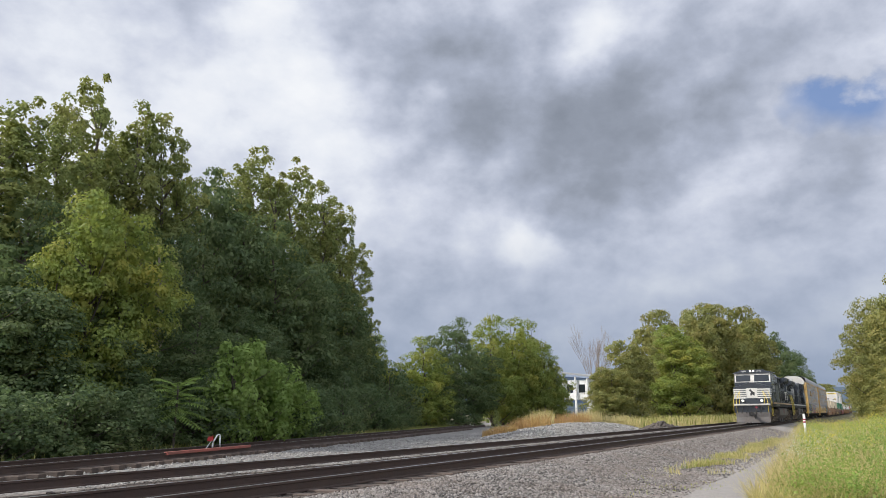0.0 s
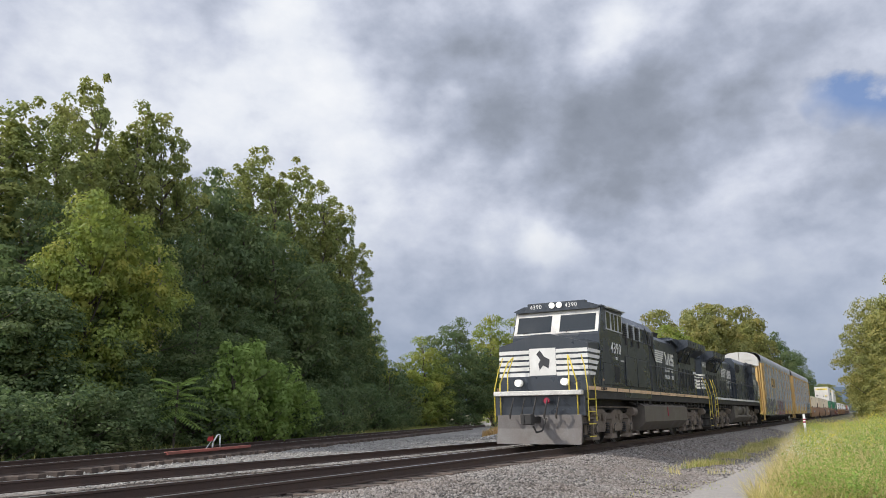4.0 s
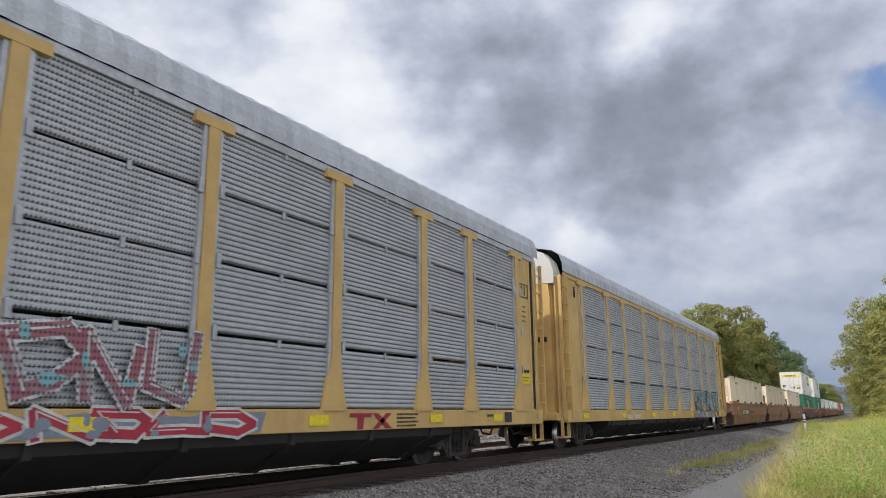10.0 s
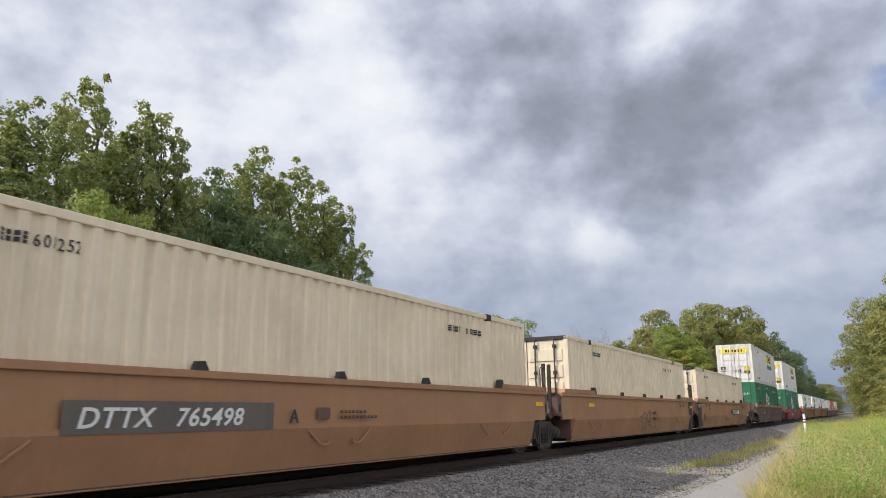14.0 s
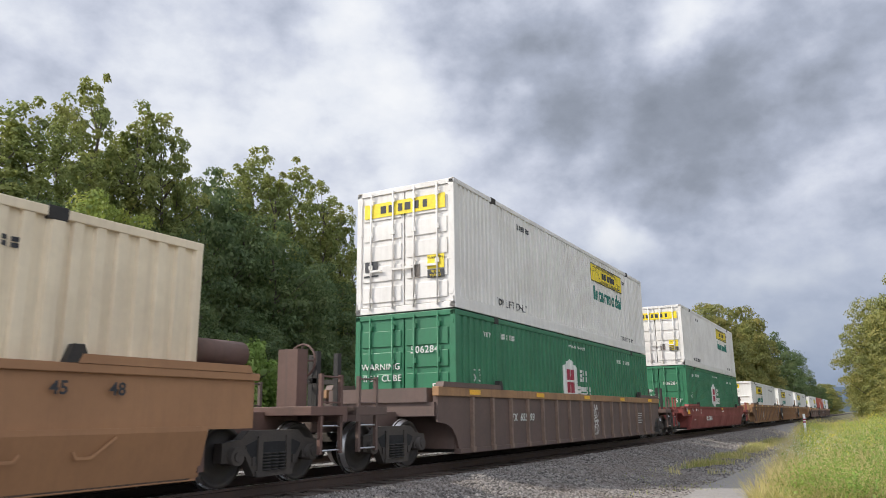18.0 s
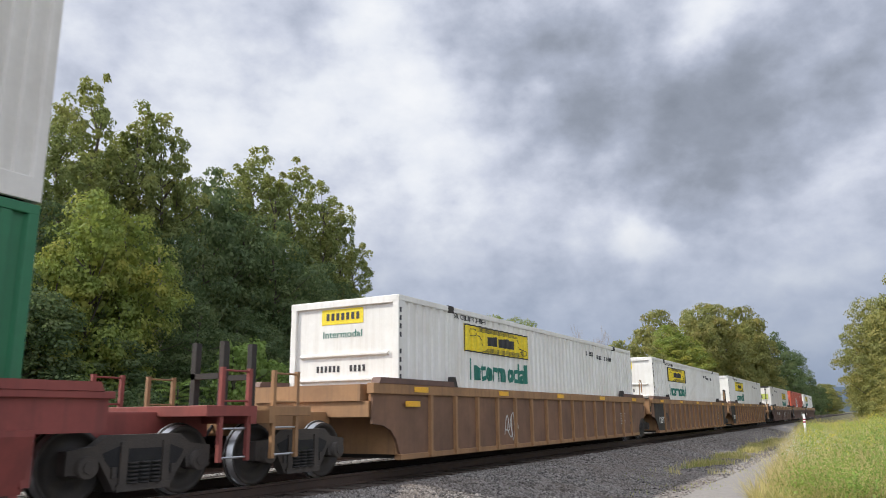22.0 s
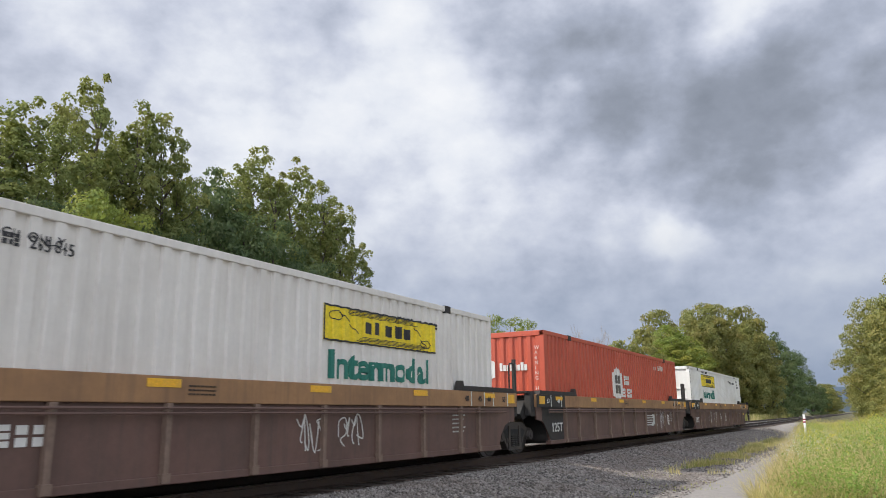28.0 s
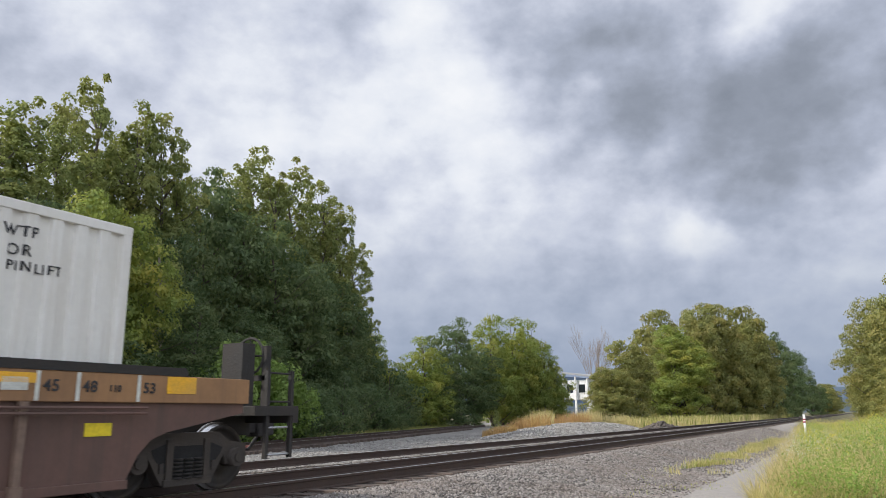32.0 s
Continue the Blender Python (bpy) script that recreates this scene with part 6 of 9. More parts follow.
    box(bm, *sorted((X((tf + tr) / 2 - 0.04), X((tf + tr) / 2 + 0.04))), -1.5, -1.47, 0.85, 1.22)
    part("sight_gauge", bm, DECAL_RED if not p["flip"] else DARK, tank, "red sight gauge" if not p["flip"] else "dark sight gauge")
    if p["flip"]:
        for a, b in ((8.2, 9.95), (10.15, 11.7)):
            bm = bmesh.new()
            cyl(bm, (a, -1.14, 1.08), (b, -1.14, 1.08), 0.33, seg=20)
            cyl(bm, (a - 0.09, -1.14, 1.08), (a, -1.14, 1.08), 0.20, 0.33, seg=20)
            cyl(bm, (b, -1.14, 1.08), (b + 0.09, -1.14, 1.08), 0.33, 0.20, seg=20)
            part("air_reservoir", bm, TANK, tank, "round grey air reservoir")
    # trucks, couplers, pilots and steps
    for c in p["trucks"]:
        loco_truck(e, X(c))
    coupler(e, X(0.15), -1 if not p["flip"] else 1)
    coupler(e, X(L - 0.1), 1 if not p["flip"] else -1)
    for u, way in ((0.35, -1), (L - 0.1, 1)):
        bm = bmesh.new()
        ww = way if not p["flip"] else -way
        xa = X(u)
        prism(bm, [(xa, 0.95), (xa + ww * 0.05, 0.16), (xa + ww * 0.22, 0.10), (xa + ww * 0.12, 0.55), (xa + ww * 0.10, 0.95)], "y", -1.35, 1.35)
        pilot = part("pilot", bm, p["plow"], e, "steel snow plough pilot")
        bm = bmesh.new()
        box(bm, min(xa, xa - ww * 0.25), max(xa, xa - ww * 0.25), -1.45, 1.45, 0.92, 1.66)
        part("end_plate", bm, BLACK, pilot, "black end plate")
        for side in (-1, 1):
            bm = bmesh.new()
            box(bm, min(xa - ww * 0.05, xa - ww * 0.8), max(xa - ww * 0.05, xa - ww * 0.8), min(side * 1.06, side * 1.10), max(side * 1.06, side * 1.10), 0.28, 1.66)
            part("step_back", bm, DARK, pilot)
            for k in range(4):
                st_ = put("step", shared("step", lambda: solid("step", DARK, (-0.33, 0.33, -0.2, 0.2, 0, 0.03))), pilot, xa - ww * 0.425, side * 1.3, 0.30 + k * 0.36)
                put("step_edge", shared("step_edge", lambda: solid("step_edge", HANDRAIL_Y, (-0.32, 0.32, -0.006, 0.006, 0.0, 0.032))), st_, 0, side * 0.205, 0)
            for dx in (0.08, 0.80):
                bm = bmesh.new()
                tube(bm, [(xa - ww * dx, side * 1.52, 0.75), (xa - ww * dx, side * 1.52, 1.75), (xa - ww * (dx + 0.12), side * 1.42, 2.35), (xa - ww * (dx + 0.2), side * 1.30, 2.72)], 0.017)
                part("handrail_post", bm, HANDRAIL_Y, e, "yellow curved handrail by the steps")
    bm = bmesh.new()
    for side in (-1, 1):
        tube(bm, [(X(ex + 3.6), side * 1.46, 2.78), (X(L - 0.9), side * 1.46, 2.74)], 0.026)
        u = ex + 3.9
        while u < L - 0.9:
            tube(bm, [(X(u), side * 1.46, 1.8), (X(u), side * 1.46, 2.76)], 0.028)
            u += 1.62
    for side in (-1, 1):
        tube(bm, [(X(L - 0.2), side * 0.5, 1.7), (X(L - 0.2), side * 0.5, 2.74), (X(L - 0.2), side * 1.3, 2.74)], 0.02)
    part("handrail", bm, RAIL_GREY, e, "thin black side handrail")
    # ditch lights
    for side in (-1, 1):
        bm = bmesh.new()
        cyl(bm, (X(0.50), side * 0.76, 1.92), (X(0.70), side * 0.76, 1.92), 0.11, seg=14)
        part("ditch_light", bm, LAMP if not p["flip"] else STEEL, e)
    # lettering
    y = -w - 0.012
    words(p["number"], 0.52, DECAL_WHITE, e, p["num_x"], y, 2.92, "road_number", "white road number", stretch=1.05)
    bm = bmesh.new()
    bars(bm, p["num_x"] + 0.5, y, 2.72, 2, 0.08, 0.10, 0.03)
    part("small_lettering", bm, DECAL_WHITE, e)
    if p["flip"]:
        words("D9-40CW", 0.11, DECAL_WHITE, e, 17.55, y, 2.80, "class_lettering")
        bm = bmesh.new()
        box(bm, 18.34, 18.52, y + 0.004, y + 0.010, 1.96, 2.14)
        box(bm, 18.34, 18.66, y + 0.004, y + 0.010, 1.90, 1.96)
        part("notice_plate", bm, DECAL_WHITE, e, "small white notice plates")
        for xk in (15.9, 16.7, 17.2, 18.0):
            bm = bmesh.new()
            cyl(bm, (xk, y - 0.02, 2.12), (xk, y + 0.02, 2.12), 0.045, seg=10)
            part("panel_latch", bm, DARK, e)
    if not p["flip"]:
        words("AC44C6M", 0.09, DECAL_WHITE, e, p["num_x"] + 1.05, y, 2.68, "class_lettering")
        words("AC44C6M", 0.13, DECAL_BLACK, e, 1.75, y - 0.004, 1.69, "class_lettering")
        bm = bmesh.new()
        box(bm, 2.0, 2.3, -w - 0.006, -w + 0.004, 1.98, 2.04)
        part("builder_plate", bm, STRIPE_BUFF, e)
    y = -hw - 0.026
    lx = p["logo_x"]
    bm = bmesh.new()
    for k in range(6):
        z = 3.12 + k * 0.092
        prism(bm, [(lx + 0.045 * k, z), (lx + 1.45 + 0.06 * k, z), (lx + 1.49 + 0.06 * k, z + 0.062), (lx + 0.03 + 0.045 * k, z + 0.062)], "y", y - 0.004, y + 0.004)
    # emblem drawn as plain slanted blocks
    prism(bm, [(lx + 1.9, 3.62), (lx + 2.12, 3.66), (lx + 2.35, 3.08), (lx + 2.25, 3.08)], "y", y - 0.004, y + 0.004)
    prism(bm, [(lx + 2.02, 3.10), (lx + 2.25, 3.10), (lx + 2.20, 3.24)], "y", y - 0.004, y + 0.004)
    prism(bm, [(lx + 2.40, 3.08), (lx + 2.55, 3.08), (lx + 2.75, 3.62), (lx + 2.60, 3.62)], "y", y - 0.004, y + 0.004)
    prism(bm, [(lx + 2.62, 3.62), (lx + 2.80, 3.62), (lx + 2.98, 3.08), (lx + 2.82, 3.08)], "y", y - 0.004, y + 0.004)
    prism(bm, [(lx + 2.98, 3.08), (lx + 3.06, 3.08), (lx + 3.14, 3.62), (lx + 3.02, 3.62)], "y", y - 0.004, y + 0.004)
    for z0, z1, a, b in ((3.08, 3.20, 3.16, 3.62), (3.29, 3.41, 3.16, 3.66), (3.50, 3.62, 3.20, 3.70), (3.20, 3.29, 3.52, 3.66), (3.41, 3.50, 3.20, 3.34)):
        box(bm, lx + a, lx + b, y - 0.004, y + 0.004, z0, z1)
    part("emblem", bm, DECAL_WHITE, e, "white striped emblem on the hood")
    bm = bmesh.new()
    bars(bm, lx + 1.9, y, 2.78, 7, 0.16, 0.19, 0.06)
    bars(bm, lx + 1.82, y, 2.46, 8, 0.16, 0.19, 0.06)
    part("company_lettering", bm, DECAL_WHITE, e, "white lettering drawn as bars")
    return e


LAMP = bpy.data.materials.new("lit_headlight")
LAMP.use_nodes = True
LAMP.node_tree.nodes["Principled BSDF"].inputs["Base Color"].default_value = (0.9, 0.9, 0.85, 1)
LAMP.node_tree.nodes["Principled BSDF"].inputs["Emission Color"].default_value = (1.0, 0.93, 0.80, 1)
LAMP.node_tree.nodes["Principled BSDF"].inputs["Emission Strength"].default_value = 0.3
PLOW = material("scraped_plough_steel", (0.13, 0.12, 0.115), 0.55, dirt=(0.10, 0.08, 0.07), dirt_amt=0.7, scale=2, bump=0.004)
STRIPE_BUFF = material("buff_reflective_stripe", (0.62, 0.42, 0.26), 0.5, dirt=(0.40, 0.28, 0.2), dirt_amt=0.5, scale=2, bump=0)

locomotive(-86.25, dict(length=20.6, flip=False, label="black diesel locomotive with white nose stripes leading the train", nose_from=0.75, nose_top=3.42, cab_front=1.95, cab_rear=4.5, cab_top=4.52,
                        win=(2.66, 4.44, 3.68, 4.26), cab_w=1.40, cabinet_top=4.42, hood_from=9.35, hood_top=4.23, skirt=True, stack=13.5, stack_h=0.34, rad_from=14.2, rad_top=4.38, tank=(6.9, 14.2),
                        trucks=(3.52, 16.3), number="4390", num_x=3.03, logo_x=11.05, stripe=STRIPE_BUFF, board=BLACK, plow=PLOW))
locomotive(-65.0, dict(length=20.2, flip=True, label="black diesel locomotive running long hood first with white stripes", nose_from=0.55, nose_top=3.20, cab_front=1.9, cab_rear=3.9, cab_top=4.48,
                       win=(2.05, 3.62, 3.70, 4.20), cab_w=1.20, cabinet_top=4.50, hood_from=9.8, hood_top=4.18, skirt=False, stack=12.3, rad_from=14.0, rad_top=4.30, tank=(6.1, 13.4), hood_end=0.42, wing_end=0.95,
                       trucks=(4.15, 16.9), number="9970", num_x=16.62, logo_x=6.35, stripe=DECAL_WHITE, board=BLACK, plow=DARK))


# ---- car carriers ----
def perforated_material():
    """Dull galvanised steel with rows of round holes."""
    m = material("perforated_galvanised_panel", (0.52, 0.535, 0.55), 0.5, metal=0.2, dirt=(0.31, 0.32, 0.335), dirt_amt=0.6, scale=1.3, streak=0.25, bump=0.002, rand=0.25)
    nt = m.node_tree
    bsdf = nt.nodes["Principled BSDF"]
    co = nt.nodes.new("ShaderNodeTexCoord").outputs["Object"]
    sep = nt.nodes.new("ShaderNodeSeparateXYZ")
    nt.links.new(co, sep.inputs[0])
    pitch = 2 * math.pi / 0.052
    a = math_node(nt, "SINE", math_node(nt, "MULTIPLY", sep.outputs[0], pitch))
    b = math_node(nt, "SINE", math_node(nt, "MULTIPLY", sep.outputs[2], 2 * math.pi / 0.075))
    hole = math_node(nt, "GREATER_THAN", math_node(nt, "ADD", a, b), 0.95)
    old = bsdf.inputs["Base Color"].links[0].from_socket
    nt.links.new(mix(nt, hole, old, (0.06, 0.06, 0.064)), bsdf.inputs["Base Color"])
    return m


def on_panel(m):
    """The same holes through paint that lies on the perforated steel."""
    nt = m.node_tree
    bsdf = nt.nodes["Principled BSDF"]
    co = nt.nodes.new("ShaderNodeTexCoord").outputs["Object"]
    sep = nt.nodes.new("ShaderNodeSeparateXYZ")
    nt.links.new(co, sep.inputs[0])
    a = math_node(nt, "SINE", math_node(nt, "MULTIPLY", sep.outputs[0], 2 * math.pi / 0.052))
    b = math_node(nt, "SINE", math_node(nt, "MULTIPLY", sep.outputs[2], 2 * math.pi / 0.075))
    hole = math_node(nt, "GREATER_THAN", math_node(nt, "ADD", a, b), 0.80)
    worn = ramp(nt, noise_node(nt, co, 2.6, 5), [(0.52, 0.0), (0.66, 0.75)])
    old = bsdf.inputs["Base Color"].links[0].from_socket
    col = mix(nt, worn, old, (0.27, 0.275, 0.28))
    nt.links.new(mix(nt, hole, col, (0.04, 0.04, 0.045)), bsdf.inputs["Base Color"])
    return m


PERF = perforated_material()
VIOLET = material("violet_spray_paint", (0.050, 0.035, 0.075), 0.6, dirt=(0.10, 0.08, 0.13), scale=3, bump=0)
LIME = material("lime_spray_paint", (0.50, 0.55, 0.12), 0.6, dirt=(0.30, 0.34, 0.10), scale=3, bump=0)
CRIMSON = material("crimson_spray_paint", (0.42, 0.03, 0.05), 0.6, dirt=(0.22, 0.03, 0.05), scale=3, bump=0)
AQUA = material("aqua_spray_paint", (0.16, 0.48, 0.55), 0.6, dirt=(0.12, 0.30, 0.36), scale=3, bump=0)
MAROON = material("maroon_spray_paint", (0.13, 0.018, 0.03), 0.6, dirt=(0.2, 0.05, 0.06), scale=3, bump=0)
MAUVE = material("mauve_spray_paint", (0.34, 0.27, 0.34), 0.6, dirt=(0.25, 0.2, 0.26), scale=3, bump=0)
SPRAY_WHITE = material("white_spray_paint", (0.60, 0.62, 0.58), 0.6, dirt=(0.35, 0.34, 0.32), dirt_amt=0.6, scale=4, bump=0)
SLATE = material("slate_spray_paint", (0.22, 0.25, 0.30), 0.6, dirt=(0.14, 0.15, 0.19), scale=3, bump=0)
INK = material("black_marker_ink", (0.03, 0.025, 0.03), 0.6, bump=0)
VIOLET_P = on_panel(material("violet_paint_on_panel", (0.075, 0.058, 0.10), 0.6, dirt=(0.13, 0.11, 0.16), scale=3, bump=0))
LIME_P = on_panel(material("lime_paint_on_panel", (0.44, 0.49, 0.20), 0.6, dirt=(0.36, 0.36, 0.30), scale=3, bump=0))
CRIMSON_P = on_panel(material("crimson_paint_on_panel", (0.34, 0.10, 0.13), 0.6, dirt=(0.26, 0.16, 0.19), scale=3, bump=0))
MAROON_P = on_panel(material("maroon_paint_on_panel", (0.20, 0.08, 0.09), 0.6, dirt=(0.22, 0.2, 0.2), scale=3, bump=0))
WHITE_P = on_panel(material("white_paint_on_panel", (0.62, 0.64, 0.62), 0.6, dirt=(0.42, 0.42, 0.42), scale=3, bump=0))
AQUA_P = on_panel(material("aqua_paint_on_panel", (0.20, 0.42, 0.46), 0.6, dirt=(0.26, 0.32, 0.34), scale=3, bump=0))


def ribbon(bm, pts, y, width, thick=0.004):
    """A painted stroke through 2D points (x, z) on a side."""
    for (xa, za), (xb, zb) in zip(pts, pts[1:]):
        dx, dz = xb - xa, zb - za
        ln = math.hypot(dx, dz) or 1
        ox, oz = -dz / ln * width / 2, dx / ln * width / 2
        ex_, ez = dx / ln * width * 0.3, dz / ln * width * 0.3
        prism(bm, [(xa - ex_ + ox, za - ez + oz), (xb + ex_ + ox, zb + ez + oz), (xb + ex_ - ox, zb + ez - oz), (xa - ex_ - ox, za - ez - oz)], "y", y - thick, y)


def bubble(rng, cx, cz, w, h, n=11):
    return [(cx + w * 0.5 * (1 + rng.uniform(-0.22, 0.22)) * math.cos(2 * math.pi * i / n), cz + h * 0.5 * (1 + rng.uniform(-0.22, 0.22)) * math.sin(2 * math.pi * i / n)) for i in range(n)]


GLYPHS = (((0.0, 0.0), (0.05, 0.95), (0.7, 1.0), (0.85, 0.62), (0.2, 0.48), (0.9, 0.0)), ((0.1, 1.0), (0.0, 0.15), (0.5, 0.0), (0.85, 0.2), (0.8, 1.0)), ((0.0, 0.0), (0.1, 1.0), (0.75, 0.05), (0.9, 0.95)),
          ((0.15, 0.0), (0.0, 0.9), (0.6, 1.0), (0.9, 0.5), (0.55, 0.05), (0.2, 0.1)), ((0.0, 0.95), (0.45, 0.5), (0.9, 1.0), (0.45, 0.5), (0.5, 0.0)), ((0.85, 0.9), (0.2, 1.0), (0.05, 0.55), (0.8, 0.45), (0.7, 0.0), (0.0, 0.05)))


def mural(car, x0, x1, z0, z1, y, fill, line, accent, seed, count, weight=0.26, halo=True):
    """Spray-painted slanted letter shapes with a thin outline over a ragged halo; nothing that can be read."""
    rng = random.Random(seed)
    step, h = (x1 - x0) / count, z1 - z0
    if halo:
        bm = bmesh.new()
        top = [(x0 - 0.2 + (x1 - x0 + 0.5) * i / 22, z1 - 0.02 + rng.uniform(-0.20, 0.10) * h) for i in range(23)]
        low = [(x0 - 0.3 + (x1 - x0 + 0.5) * i / 22, z0 + rng.uniform(-0.02, 0.06) * h) for i in range(23)]
        for i in range(22):
            prism(bm, [low[i], low[i + 1], top[i + 1], top[i]], "y", y - 0.001, y)
        part("graffiti", bm, accent, car, "ragged spray-painted ground of a mural")
    for i in range(count):
        g = GLYPHS[rng.randrange(len(GLYPHS))]
        lean = rng.uniform(-0.05, 0.22)
        pts = [(x0 + step * (i - 0.08 + 1.16 * px) + lean * (pz - 0.5) * h + rng.uniform(-0.16, 0.16) * step, z0 + h * (0.10 + 0.80 * pz) + rng.uniform(-0.14, 0.14) * h) for px, pz in g]
        pts = [(px, min(z1, max(z0 + 0.01, pz))) for px, pz in pts]
        wide = weight * rng.uniform(0.85, 1.2)
        bm = bmesh.new()
        ribbon(bm, pts, y - 0.006, wide, 0.002)
        letter = part("graffiti", bm, fill, car, "slanted spray-painted shape")
        bm = bmesh.new()
        ribbon(bm, pts, y - 0.003, wide + 0.07, 0.001)
        part("spray_outline", bm, line, letter, "pale outline")
        # a lighter stroke along each shape and a few blots of the ground's colour
        bm = bmesh.new()
        ribbon(bm, [(px + 0.03, pz + wide * 0.16) for px, pz in pts[:3]], y - 0.009, wide * 0.16, 0.001)
        part("spray_light", bm, line, letter, "pale stroke")
        for _ in range(3):
            bm = bmesh.new()
            prism(bm, bubble(rng, rng.choice(pts)[0] + rng.uniform(-0.1, 0.1), z0 + h * rng.uniform(0.1, 0.85), rng.uniform(0.08, 0.22), rng.uniform(0.06, 0.20), 7), "y", y - 0.011, y - 0.009)
            part("spray_blot", bm, accent, letter, "blot of bright paint")


def scrawl(car, x0, z0, w, h, y, seed, mat=None, width=0.018, n=26):
    rng = random.Random(seed)
    bm = bmesh.new()
    rows = 4 if h > w else 1
    per = 3 if h > w else 4
    for r in range(rows):
        for c in range(per):
            gx, gz_ = x0 + w * c / per, z0 + h * (rows - 1 - r) / rows
            gw, gh = w / per * 0.92, h / rows * 0.85
            g = GLYPHS[rng.randrange(len(GLYPHS))]
            knots = [Vector((gx + gw * (a * 1.3 + rng.uniform(-0.4, 0.4)), gz_ + gh * (b + rng.uniform(-0.35, 0.35)), 0)) for a, b in g]
            knots = [knots[0]] + knots + [knots[-1]]
            line = []
            for k in range(len(knots) - 3):
                a, b, c_, d = knots[k:k + 4]
                for f in (0.0, 0.25, 0.5, 0.75):
                    q = 0.5 * (2 * b + (c_ - a) * f + (2 * a - 5 * b + 4 * c_ - d) * f * f + (3 * b - a - 3 * c_ + d) * f ** 3)
                    line.append((q.x, q.y))
            ribbon(bm, line, y, width)
    part("graffiti", bm, mat or INK, car, "thin scrawled marker lines")


POSTS = (1.85, 4.36, 6.24, 8.95, 11.66, 14.30, 17.0, 19.68, 21.6, 24.08)
ROWS = ((1.09, 2.00), (2.04, 2.93), (2.97, 3.86), (3.90, 4.80))


